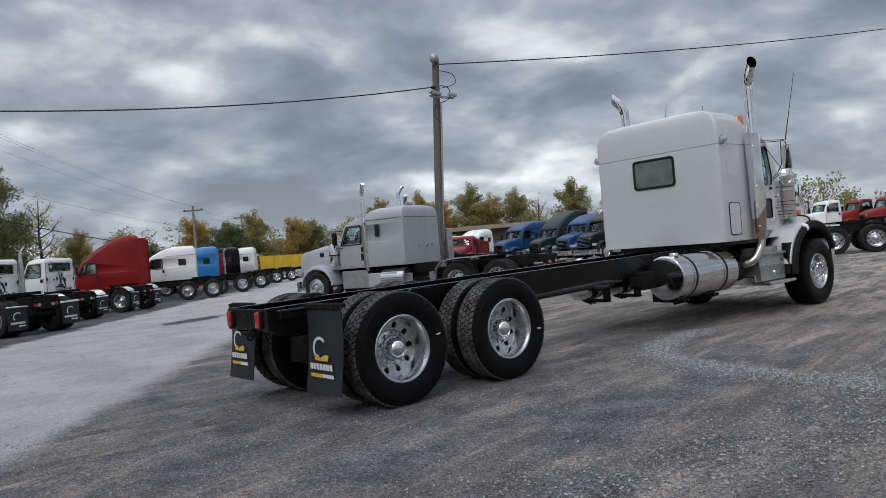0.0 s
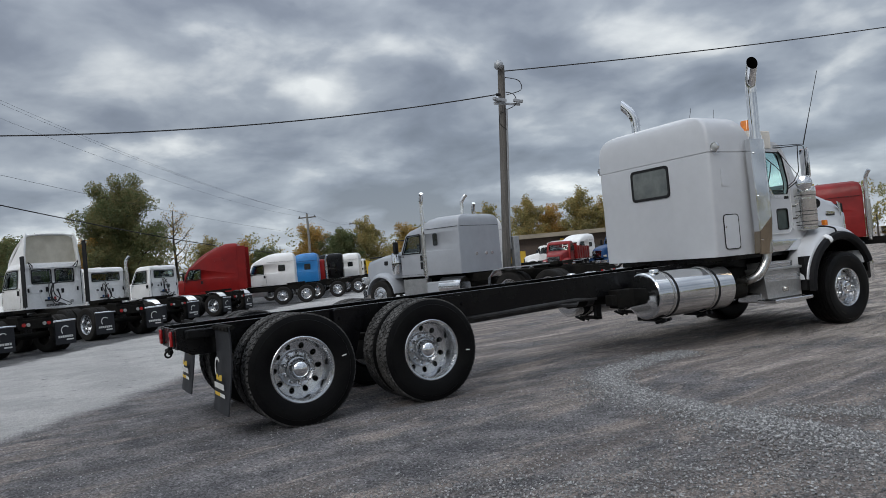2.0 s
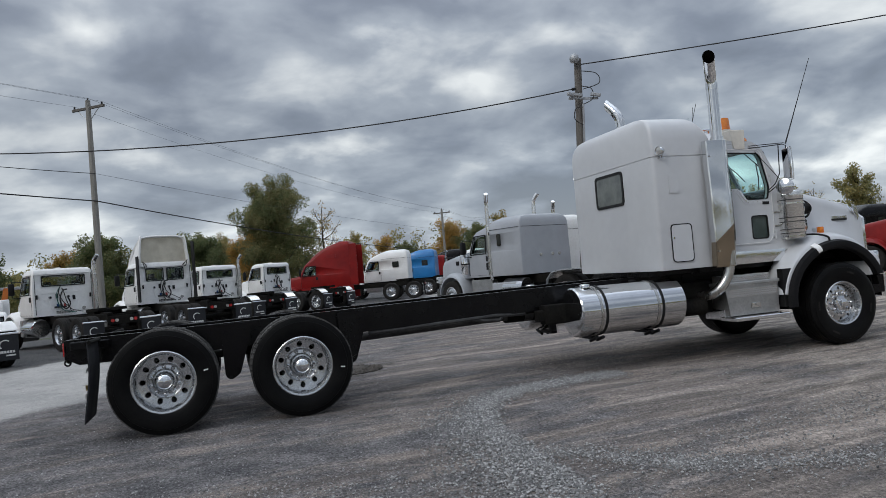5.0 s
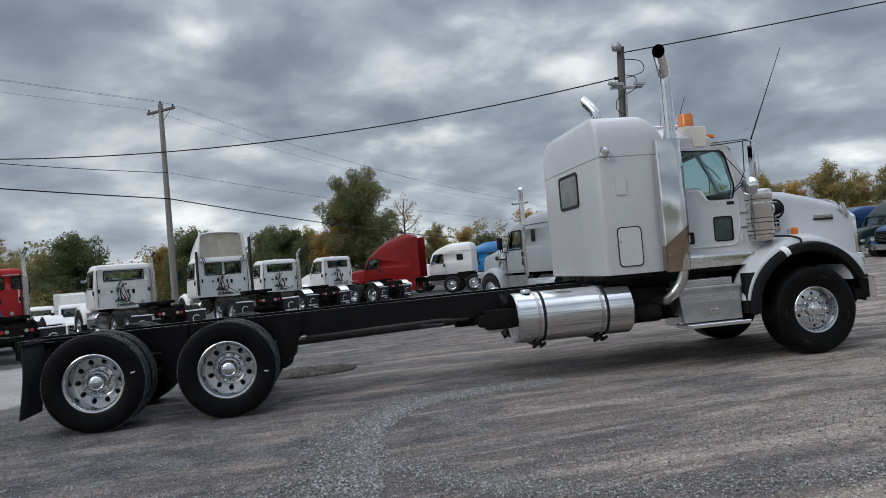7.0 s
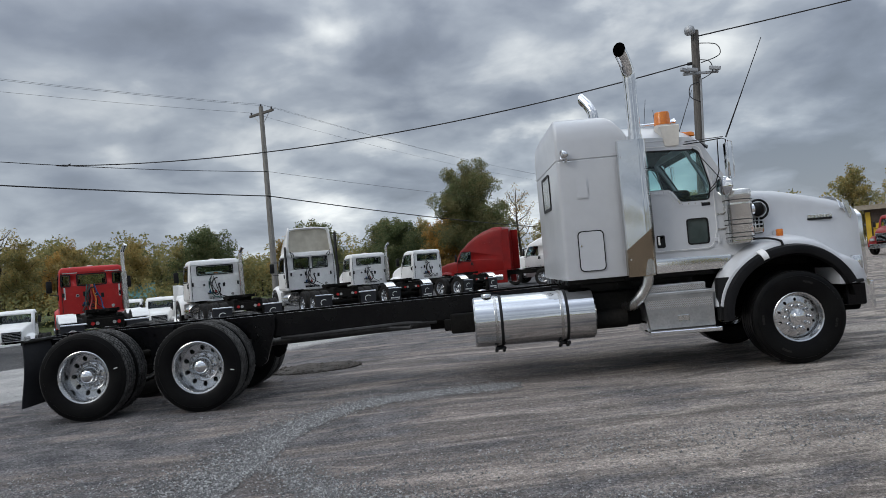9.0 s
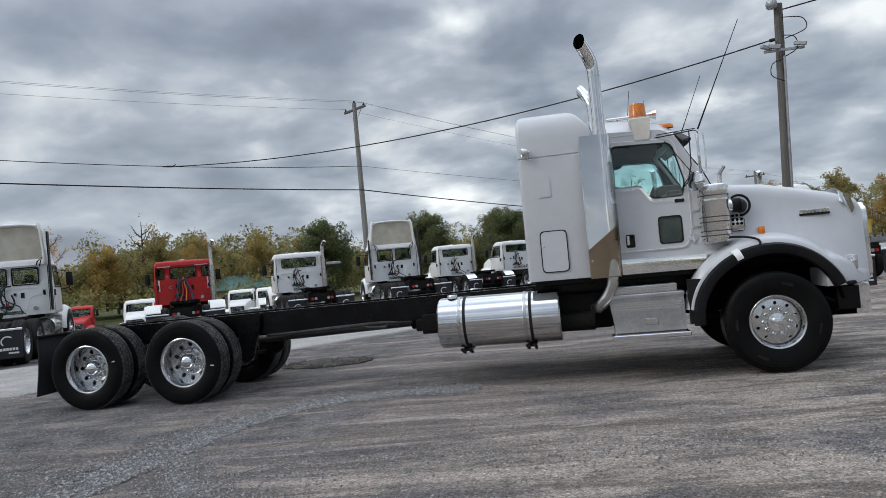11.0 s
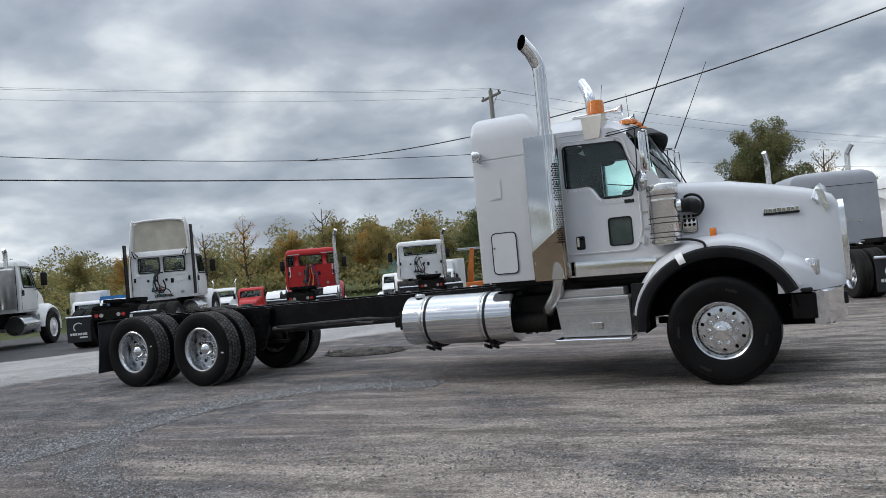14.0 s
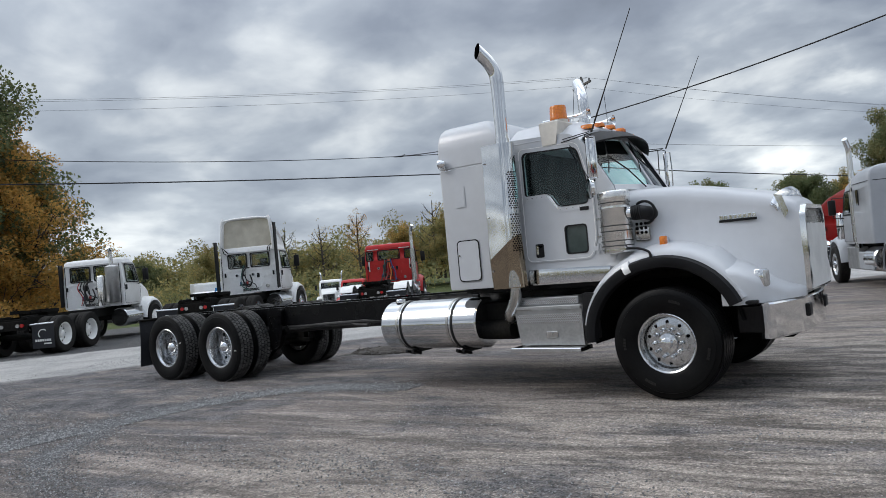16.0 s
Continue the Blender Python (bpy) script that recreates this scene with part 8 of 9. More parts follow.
bg_truck("maroon mid-roof sleeper tractor with chrome stack", "dark_red", 15.39, 7.35, 120, sleep=1.9, roof="mid", group=B_, stacks=((-0.12, 0.95, 3.35),), hoses=False)
bg_truck("red truck with dark dump body before the workshop", "dark_red", 21.6, 32.2, 215, size=0.85, group=B_, body=("dump", "dark_red", -4.2, -0.4, 2.2), fifth=False, hoses=False, flaps=False)
bg_truck("white sleeper tractor before the workshop", "white_worn", 27.0, 36.0, 195, size=0.9, sleep=1.4, roof="mid", group=B_, hoses=False, flaps=False)
bg_truck("white box truck parked before the workshop", "white_worn", 30.3, 45.0, 150, size=0.85, group=B_, body=("box", "white_worn", -4.6, -0.5, 3.0), fifth=False, hoses=False, flaps=False)
# vehicles that face the yard from the far side of the road
F_ = "vehicles facing the yard"
bg_truck("white truck with low hood facing the yard", "white_worn", -26.5, 27.0, 292, size=0.85, group=F_, hoses=False, flaps=False, tank=False, z=-1.05)
bg_truck("white flatbed truck facing the yard beside the row", "white_worn", -21.8, 33.5, 288, size=0.85, group=F_, hoses=False, flaps=False, tank=False, z=-1.05)
bg_truck("white refrigerated box truck facing the yard", "white_worn", -19.0, 31.0, 288, size=0.85, group=F_, body=("box", "white_worn", -4.6, -0.5, 3.3), fifth=False, hoses=False, flaps=False, tank=False, z=-1.05)
bg_truck("white truck with chrome grille facing the yard", "white_worn", -24.2, 34.5, 286, size=0.85, group=F_, hoses=False, flaps=False, tank=False, z=-1.05)
bg_truck("red truck with black grille facing the yard", "bright_red", -31.3, 28.0, 300, size=0.82, group=F_, hoses=False, flaps=False, tank=False, z=-1.05)
bg_truck("white truck with blue dump body facing the yard", "white_worn", -35.5, 21.0, 312, size=0.85, group=F_, body=("dump", "sky_blue", -4.4, -0.4, 2.7), fifth=False, hoses=False, flaps=False, tank=False, z=-1.05)
bg_truck("white box truck facing the yard beside the trees", "white_worn", -38.0, 21.0, 318, size=0.85, group=F_, body=("box", "white_worn", -4.6, -0.5, 3.3), fifth=False, hoses=False, flaps=False, tank=False, z=-1.05)
bg_truck("white tractor with two stacks facing the yard", "white_worn", -36.5, 31.0, 308, size=0.85, group=F_, stacks=((-0.1, 0.9, 3.3), (-0.1, -0.9, 3.3)), hoses=False, flaps=False, tank=False, z=-1.05)

# ---- utility poles and wires ----
def pole_body(x, y, h, r0, r1, lean=0.0):
    bm = bmesh.new()
    pts = [(x + lean * t * h, y, -0.1 + (h + 0.1) * t) for t in (0, 0.25, 0.5, 0.75, 1)]
    return b_tube(bm, pts, [r0 + (r1 - r0) * t for t in (0, 0.25, 0.5, 0.75, 1)], 14)


def wire(label, pts, r, sag=0.0, cat="cable"):
    bm = bmesh.new()
    out = []
    for a, b in zip(pts, pts[1:]):
        a, b = Vector(a), Vector(b)
        for i in range(24):
            t = i / 24
            p = a.lerp(b, t)
            p.z -= sag * 4 * t * (1 - t)
            out.append(p)
    out.append(Vector(pts[-1]))
    b_tube(bm, out, r, 6)
    return tagged(part("overhead_cable", bm, M["cable"]), label, cat)


PB = V(3.92, 13.50, 0)                 # the yard pole leans: its foot, and its head
P1 = V(4.16, 13.02, 0)
pole = thing("utility_pole", "weathered wooden utility pole with yard lamp, cameras and meter box", "pole")
part("shaft", b_tube(bmesh.new(), [PB.lerp(P1, t) + V(0, 0, -0.1 + 8.25 * t) for t in (0, 0.25, 0.5, 0.75, 1)], [0.165 - 0.045 * t for t in (0, 0.25, 0.5, 0.75, 1)], 14), M["pole_wood"], pole)
bm = bmesh.new()
b_lathe(bm, [(0.001, 0.16), (0.07, 0.15), (0.14, 0.08), (0.16, 0.0), (0.15, -0.10), (0.12, -0.14), (0.001, -0.15)], 20, Matrix.Translation((P1.x - 0.22, P1.y - 0.18, 8.12)) @ Matrix.Rotation(math.pi / 2, 4, "X"))
lamp = part("yard_lamp", bm, M["galv"], pole)
part("lamp_arm", b_tube(bmesh.new(), [(P1.x, P1.y, 8.02), (P1.x - 0.2, P1.y - 0.16, 8.2)], 0.03, 8), M["galv"], lamp)
part("camera_bar", box(P1.x - 0.55, P1.x + 0.55, P1.y - 0.2, P1.y - 0.14, 6.72, 6.80, 0.01), M["galv"], pole)
for dx, a in ((-0.50, 25), (-0.28, -10), (0.42, -20)):
    bm = bmesh.new()
    b_box(bm, -0.17, 0.17, -0.055, 0.055, -0.055, 0.055, 0.015, 1, pose(P1.x + dx, P1.y - 0.26, 6.86, 0, 12, a))
    part("security_camera", bm, M["galv"], pole)
for zz, dx in ((7.20, 0.10), (7.72, 0.18), (6.5, -0.12)):
    bm = bmesh.new()
    b_tube(bm, [(P1.x + dx * 0.4, P1.y - 0.08, zz), (P1.x + dx * 3.0, P1.y - 0.22, zz - 0.12), (P1.x + dx * 3.4, P1.y - 0.22, zz - 0.45), (P1.x + dx * 0.4, P1.y - 0.08, zz - 0.62)], 0.014, 6, 5)
    part("loop_cable", bm, M["cable"], pole)
part("conduit", b_tube(bmesh.new(), [(P1.x + 0.01, P1.y - 0.10, 6.6), (PB.x + 0.14, PB.y - 0.26, 2.2), (PB.x + 0.16, PB.y - 0.22, 1.75), (PB.x + 0.32, PB.y - 0.21, 1.65)], 0.035, 8), M["galv"], pole)
part("meter_box", box(PB.x + 0.22, PB.x + 0.46, PB.y - 0.34, PB.y - 0.10, 0.9, 2.15, 0.02), M["galv"], pole, "grey steel meter box")
part("insulator", b_cyl(bmesh.new(), (P1.x - 0.2, P1.y - 0.1, 7.10), (P1.x - 0.34, P1.y - 0.05, 7.10), 0.05, n=10), M["black"], pole)

LINE = V(0.60, 0.80, 0)
P2 = V(-13.3, 27.35, 0)
LINE_POLES = [P2 - LINE * 46, P2, P2 + LINE * 46.3, P2 + LINE * 67]
POLE_H = (10.55, 10.55, 7.75, 8.05)      # the road drops away beyond the trucks


def line_pole(p, h):
    po = thing("line_pole", "grey wooden power pole with cross-arm and insulators", "pole", group="power poles")
    part("shaft", pole_body(p.x, p.y, h, 0.17, 0.11), M["pole_grey"], po)
    c = V(-LINE.y, LINE.x, 0)
    arm = bmesh.new()
    b_box(arm, -0.95, 0.95, -0.05, 0.05, -0.06, 0.06, 0.01, 1, Matrix.Translation((p.x, p.y, h - 0.35)) @ Matrix.Rotation(math.atan2(c.y, c.x), 4, "Z"))
    part("cross_arm", arm, M["pole_wood"], po)
    for d in (-0.82, 0.0, 0.82):
        q = p + c * d
        b_z = h - 0.29 if d else h
        part("insulator", b_lathe(bmesh.new(), [(0.03, 0), (0.055, 0.03), (0.03, 0.06), (0.05, 0.09), (0.02, 0.13), (0.001, 0.14)], 10, Matrix.Translation((q.x, q.y, b_z)) @ Matrix.Rotation(math.pi / 2, 4, "X")), M["black"], po)
        if d:
            part("arm_brace", b_tube(bmesh.new(), [(p.x + c.x * d * 0.8, p.y + c.y * d * 0.8, h - 0.38), (p.x, p.y, h - 1.0)], 0.018, 6), M["galv"], po)
    return po


for p, h_ in zip(LINE_POLES, POLE_H):
    line_pole(p, h_)
cx_ = V(-LINE.y, LINE.x, 0)
for d, zz in ((-0.82, -0.16), (0.0, 0.12), (0.82, -0.16)):
    wire("thin bare power line between the poles", [p + cx_ * d + V(0, 0, h_ + zz) for p, h_ in zip(LINE_POLES, POLE_H)], 0.0055, 0.7, "power line")
wire("thick black cable strung between the power poles", [p + V(0.1, -0.12, zz) for p, zz in zip(LINE_POLES, (7.6, 5.88, 3.4, 3.6))], 0.028, 0.46)
wire("black service cable pulled down where another joins it", [LINE_POLES[0] + V(0.1, -0.12, 9.7), P2 + V(0.1, -0.12, 7.15)], 0.016, 1.22)
wire("thin service cable running on between the power poles", [p + V(0.1, -0.12, zz) for p, zz in zip(LINE_POLES[1:], (7.15, 5.6, 5.9))], 0.008, 0.3)
SPL = V(-19.30, 19.15, 6.88)
wire("black service cable from the yard pole to the street line", [P1 + V(-0.34, -0.05, 7.10), SPL], 0.020, 0.75)
part_sp = tagged(part("cable_splice", b_tube(bmesh.new(), [SPL + V(-0.22, -0.28, -0.02), SPL + V(-0.05, -0.06, 0), SPL + V(0.05, 0.06, 0.0), SPL + V(0.10, 0.22, 0.10)], [0.018, 0.04, 0.04, 0.015], 8), M["cable"]), "dark splice where two overhead cables meet", "cable splice")
wire("black service cable leading from the yard pole to a far pole", [P1 + V(0.08, -0.06, 7.95), P1 + V(26.9, -7.7, 10.8)], 0.020, 0.25)
P5 = P1 + V(26.9, -7.7, 0)
po = thing("utility_pole", "plain wooden utility pole across the yard", "pole")
part("shaft", pole_body(P5.x, P5.y, 11.0, 0.17, 0.12), M["pole_wood"], po)

# ---- building across the yard ----


def building(name, label, a, b, depth, h, wall, bays, fascia=None):
    a, b = Vector((*a, 0)), Vector((*b, 0))
    ln = (b - a).length
    m = Matrix.Translation(a) @ Matrix.Rotation(math.atan2((b - a).y, (b - a).x), 4, "Z")
    bd = thing(name, label, "building", m)
    bm = bmesh.new()
    w = ln / bays
    holes = [[V(i * w + 0.18 * w, 0.05), V(i * w + 0.82 * w, 0.05), V(i * w + 0.82 * w, h * 0.62), V(i * w + 0.18 * w, h * 0.62)] for i in range(bays)]
    b_plate(bm, [V(0, 0), V(ln, 0), V(ln, h), V(0, h)], holes, 0.25, Matrix.Translation((0, 0.25, 0)) @ XZ)
    b_box(bm, 0, 0.25, 0.25, depth, 0, h)
    b_box(bm, ln - 0.25, ln, 0.25, depth, 0, h)
    b_box(bm, 0, ln, depth, depth + 0.25, 0, h)
    part("wall", bm, M[wall], bd)
    rf = part("roof", box(-0.6, ln + 0.6, -0.9, depth + 0.8, h, h + 0.35, 0.03), M["roof_sheet"], bd)
    part("roof_edge", box(-0.65, ln + 0.65, -0.97, -0.92, h - 0.05, h + 0.40, 0.01), M["tan_wall"], rf)
    for i in range(bays):
        part("bay_door", box(i * w + 0.18 * w, i * w + 0.82 * w, 0.10, 0.16, 0.02, h * 0.61), M[("yellow", "roof_sheet", "white_worn", "roof_sheet")[i % 4]], bd)
        if fascia and i % 2 == 0:
            part("painted_column", box(i * w + 0.02 * w, i * w + 0.15 * w, -0.12, -0.01, 0.0, h * 0.92, 0.02), M[fascia], bd)
    return bd


building("workshop_building", "long low workshop with flat roof and yellow columns", (34.0, 58.0), (54.0, 42.4), 12.0, 3.3, "brown_wall", 8, "yellow")

# sign with a plain swoosh, behind the parked sleepers
sg = thing("yard_sign", "white sign panel with dark printed mark on posts", "sign", pose(26.9, 76.2, 0, 0, 0, 235))
part("panel", box(-0.06, 0.06, -0.95, 0.95, 2.65, 4.15, 0.03), M["white_worn"], sg)
for yy in (-0.7, 0.7):
    part("post", b_cyl(bmesh.new(), (0, yy, 0), (0, yy, 2.65), 0.07, n=10), M["galv"], sg)
bm = bmesh.new()
arc = [V(0.55 * math.cos(a), 3.45 + 0.42 * math.sin(a)) for a in [math.pi * (0.1 + 0.8 * i / 10) for i in range(11)]]
b_plate(bm, arc + [V(p.x * 0.82, 3.45 + (p.y - 3.45) * 0.66) for p in reversed(arc)], (), 0.02, Matrix.Translation((0.06, 0, 0)) @ YZ)
for i in range(6):
    b_plate(bm, [V(-0.7 + i * 0.235, 2.95), V(-0.53 + i * 0.235, 2.95), V(-0.53 + i * 0.235, 3.22), V(-0.7 + i * 0.235, 3.22)], (), 0.02, Matrix.Translation((0.06, 0, 0)) @ YZ)
part("printed_mark", bm, M["black"], sg)

# orange machine behind the row
mc = thing("loader_machine", "orange work machine with upright boom, behind the row", "machine", pose(-20.0, 38.0, -1.05, 0, 0, 200) @ Matrix.Diagonal((0.9, 0.9, 0.9, 1)))
part("chassis", box(-1.6, 1.6, -0.9, 0.9, 0.6, 1.25, 0.05, 2), M["orange"], mc)
part("boom", b_loft(bmesh.new(), [[V(x - w, -w, z), V(x + w, -w, z), V(x + w, w, z), V(x - w, w, z)] for x, z, w in ((0.2, 1.2, 0.22), (0.1, 2.6, 0.18), (-0.1, 3.9, 0.14))]), M["orange"], mc)
part("cross_beam", box(-1.5, 1.1, -0.10, 0.10, 3.75, 3.95, 0.03), M["galv"], mc)
part("cab", box(0.5, 1.5, -0.7, 0.7, 1.25, 2.5, 0.08, 2), M["black"], mc)
for x in (-1.1, 1.1):
    for s in (-1, 1):
        part("wheel", b_lathe(bmesh.new(), [(0.2, -0.15), (0.5, -0.16), (0.55, -0.1), (0.55, 0.1), (0.5, 0.16), (0.2, 0.15)], 20, Matrix.Translation((x, s * 0.95, 0.55)), True, True), M["rubber_worn"], mc)

# small teal shed beyond the road
sh = thing("shed", "small teal-roofed shed among the trees", "shed", pose(-40.0, 66.0, -1.05, 0, 0, 25))
part("wall", box(-3.5, 3.5, -2.5, 2.5, 0, 2.2), M["tan_wall"], sh)
bm = bmesh.new()
b_loft(bm, [[V(x, -2.8, 2.15), V(x, 0, 3.6), V(x, 2.8, 2.15), V(x, 2.8, 2.05), V(x, 0, 3.45), V(x, -2.8, 2.05)] for x in (-3.8, 3.8)])
M["teal"] = surf("teal_roof", (0.10, 0.24, 0.22), (0.08, 0.19, 0.18), 0.8, 0.6, fine=0.08, bscale=8)
part("roof", bm, M["teal"], sh)


# ---- trees ----
def leaf_material(name, cols):
    mt = bpy.data.materials.new(name)
    mt.use_nodes = True
    n, l = mt.node_tree.nodes, mt.node_tree.links
    p = n["Principled BSDF"]
    geo = n.new("ShaderNodeNewGeometry")
    oi = n.new("ShaderNodeObjectInfo")
    co = n.new("ShaderNodeTexCoord")
    nz = n.new("ShaderNodeTexNoise")
    nz.inputs["Scale"].default_value, nz.inputs["Detail"].default_value = 0.45, 3.0
    l.new(co.outputs["Object"], nz.inputs["Vector"])
    a1 = n.new("ShaderNodeMath")
    a1.operation = "MULTIPLY_ADD"
    l.new(geo.outputs["Random Per Island"], a1.inputs[0])
    a1.inputs[1].default_value, a1.inputs[2].default_value = 0.55, -0.28
    a2 = n.new("ShaderNodeMath")
    a2.operation = "ADD"
    l.new(a1.outputs[0], a2.inputs[0])
    l.new(nz.outputs["Fac"], a2.inputs[1])
    a3 = n.new("ShaderNodeMath")
    a3.operation = "MULTIPLY_ADD"
    l.new(oi.outputs["Random"], a3.inputs[0])
    a3.inputs[1].default_value = 0.36
    l.new(a2.outputs[0], a3.inputs[2])
    rp = n.new("ShaderNodeValToRGB")
    rp.color_ramp.elements[0].position, rp.color_ramp.elements[0].color = 0.25, (*cols[0], 1)
    rp.color_ramp.elements[1].position, rp.color_ramp.elements[1].color = 1.05, (*cols[-1], 1)
    rp.color_ramp.elements[1].position = 1.0
    for i, c in enumerate(cols[1:-1]):
        e_ = rp.color_ramp.elements.new(0.25 + 0.75 * (i + 1) / (len(cols) - 1))
        e_.color = (*c, 1)
    l.new(a3.outputs[0], rp.inputs[0])
    l.new(rp.outputs[0], p.inputs["Base Color"])
    p.inputs["Roughness"].default_value = 0.7
    p.inputs["Specular IOR Level"].default_value = 0.25
    # thin leaves let light through
    tl = n.new("ShaderNodeBsdfTranslucent")
    l.new(rp.outputs[0], tl.inputs["Color"])
    ms = n.new("ShaderNodeMixShader")
    ms.inputs[0].default_value = 0.52
    l.new(p.outputs[0], ms.inputs[1])
    l.new(tl.outputs[0], ms.inputs[2])
    l.new(ms.outputs[0], n["Material Output"].inputs[0])
    return mt


M["leaf_green"] = leaf_material("olive_leaves", ((0.085, 0.115, 0.053), (0.138, 0.170, 0.078), (0.200, 0.212, 0.097), (0.270, 0.232, 0.107)))
M["leaf_gold"] = leaf_material("autumn_leaves", ((0.228, 0.194, 0.075), (0.376, 0.279, 0.094), (0.502, 0.325, 0.100), (0.547, 0.296, 0.088)))
M["leaf_orange"] = leaf_material("orange_leaves", ((0.40, 0.275, 0.085), (0.60, 0.36, 0.10), (0.72, 0.42, 0.12), (0.76, 0.44, 0.13)))
M["leaf_wood"] = leaf_material("mixed_wood_leaves", ((0.185, 0.195, 0.09), (0.285, 0.268, 0.115), (0.39, 0.32, 0.13), (0.47, 0.335, 0.125)))
M["bark"] = surf("grey_bark", (0.085, 0.072, 0.06), (0.05, 0.043, 0.037), 2.5, 0.9, 0.95, fine=0.3, bscale=18, stretch=(4, 4, 0.6))


def leaf_cloud(rng, clumps, per, size):
    """Leaves as small quads, gathered in clumps (centre, radius)."""
    cen = np.array([c for c, r in clumps], float)
    rad = np.array([r for c, r in clumps], float)
    own = np.repeat(np.arange(len(rad)), np.maximum(8, (per * rad * rad).astype(int)))
    k = len(own)

    def unit(v):
        return v / np.linalg.norm(v, axis=1)[:, None]

    d = unit(rng.normal(size=(k, 3)))
    p = cen[own] + d * (rad[own] * rng.uniform(0.30, 1.12, size=k) ** 0.6)[:, None] * np.array((1, 1, 0.86))
    a = unit(rng.normal(size=(k, 3)))
    b = unit(np.cross(a, rng.normal(size=(k, 3))))
    s = (size * rng.uniform(0.55, 1.25, size=k))[:, None]
    vs = np.stack([p - a * s * 0.5, p + b * s * 0.32, p + a * s * 0.5, p - b * s * 0.32], axis=1).reshape(-1, 3)
    return vs.tolist(), np.arange(4 * k).reshape(-1, 4).tolist()


def tree_base(name, seed, h, w, trunk_h, leaf, per=26, size=0.36, limbs=11, bare=0.0, taper=0.75):
    """A tree: tapered trunk, limbs that branch, and a crown of leaf clumps at the limbs' ends."""
    rng = np.random.default_rng(seed)
    bm = bmesh.new()
    tops, clumps = [], []
    tp = [V(0, 0, -0.1), V(rng.uniform(-.1, .1), rng.uniform(-.1, .1), trunk_h), V(rng.uniform(-.3, .3), rng.uniform(-.3, .3), h * 0.6), V(rng.uniform(-.4, .4), rng.uniform(-.4, .4), h * 0.93)]
    b_tube(bm, tp, [h * 0.022, h * 0.017, h * 0.010, h * 0.003], 9)
    for i in range(limbs):
        t = (i + 0.5) / limbs
        z0 = trunk_h * 0.8 + (h * 0.80 - trunk_h * 0.8) * t
        ang = i * 2.4 + rng.uniform(-0.5, 0.5)
        reach = w * 0.5 * (1.0 - taper * max(0.0, t - 0.25)) * rng.uniform(0.72, 1.0)
        rise = h * rng.uniform(0.08, 0.2)
        a = V(tp[1].x * (1 - t) + tp[3].x * t, tp[1].y * (1 - t) + tp[3].y * t, z0)
        d = V(math.cos(ang), math.sin(ang), 0)
        m_ = a + d * reach * 0.5 + V(0, 0, rise * 0.35)
        e_ = a + d * reach * 0.92 + V(0, 0, rise)
        b_tube(bm, [a, m_, e_], [h * 0.007, h * 0.0045, h * 0.0015], 6)
        for q in range(9):
            t_ = q / 8
            f = m_.lerp(e_, 1.08 * t_ - 0.05) + V(*(rng.uniform(-1, 1, 3) * reach * (0.34 - 0.16 * t_)))
            b_tube(bm, [m_.lerp(e_, max(0.0, t_ - 0.15)), f], [h * 0.0024, h * 0.0008], 4)
            clumps.append(((f.x, f.y, f.z), w * rng.uniform(0.055, 0.095)))
        for q in range(4):
            f = a.lerp(m_, 0.25 + 0.2 * q) + V(*(rng.uniform(-1, 1, 3) * reach * 0.22))
            clumps.append(((f.x, f.y, f.z + 0.2), w * rng.uniform(0.065, 0.105)))
    for q in range(16):
        k_ = q / 16
        clumps.append(((tp[3].x + rng.uniform(-1, 1) * w * 0.17 * (1 - k_), tp[3].y + rng.uniform(-1, 1) * w * 0.17 * (1 - k_), h * (0.66 + 0.36 * k_)), w * rng.uniform(0.05, 0.085)))
    trunk = mesh_of("trunk", bm, M["bark"], 60)
    if bare:
        clumps = [c for c in clumps if rng.uniform() > bare]
    vs, fs = leaf_cloud(rng, clumps, per, size)
    me = bpy.data.meshes.new("crown")
    me.from_pydata(vs, [], fs)
    me.materials.append(M[leaf])
    return trunk, me


LEAF = 0.72                              # fine leaves: smaller, and more of them
TREES = {
    "broad": tree_base("broad", 3, 14.0, 11.5, 2.2, "leaf_green", 250, round(0.30 * LEAF, 3), 40, 0.0, 0.72),
    "round": tree_base("round", 5, 8.0, 9.0, 1.0, "leaf_green", 220, round(0.30 * LEAF, 3), 22),
    "oval": tree_base("oval", 8, 8.5, 6.5, 0.8, "leaf_wood", 190, round(0.28 * LEAF, 3), 22),
    "gold": tree_base("gold", 11, 7.5, 6.8, 0.8, "leaf_gold", 190, round(0.28 * LEAF, 3), 21),
    "thin": tree_base("thin", 14, 11.5, 6.0, 2.0, "leaf_gold", 70, round(0.24 * LEAF, 3), 16, 0.3),
    "bare": tree_base("bare", 17, 9.0, 5.5, 1.5, "leaf_wood", 60, round(0.22 * LEAF, 3), 20, 0.7),
    "orange": tree_base("orange", 21, 13.0, 10.0, 0.6, "leaf_orange", 260, round(0.22 * LEAF, 3), 34, 0.0, 1.12),
}


def tree(kind, x, y, s=1.0, turn=0.0, label="", sz=None):
    t = thing("tree", label, "tree", pose(x, y, 0, 0, 0, turn) @ Matrix.Diagonal((s, s, sz or s, 1)))
    part("trunk", TREES[kind][0], None, t)
    part("crown", TREES[kind][1], None, t)
    return t


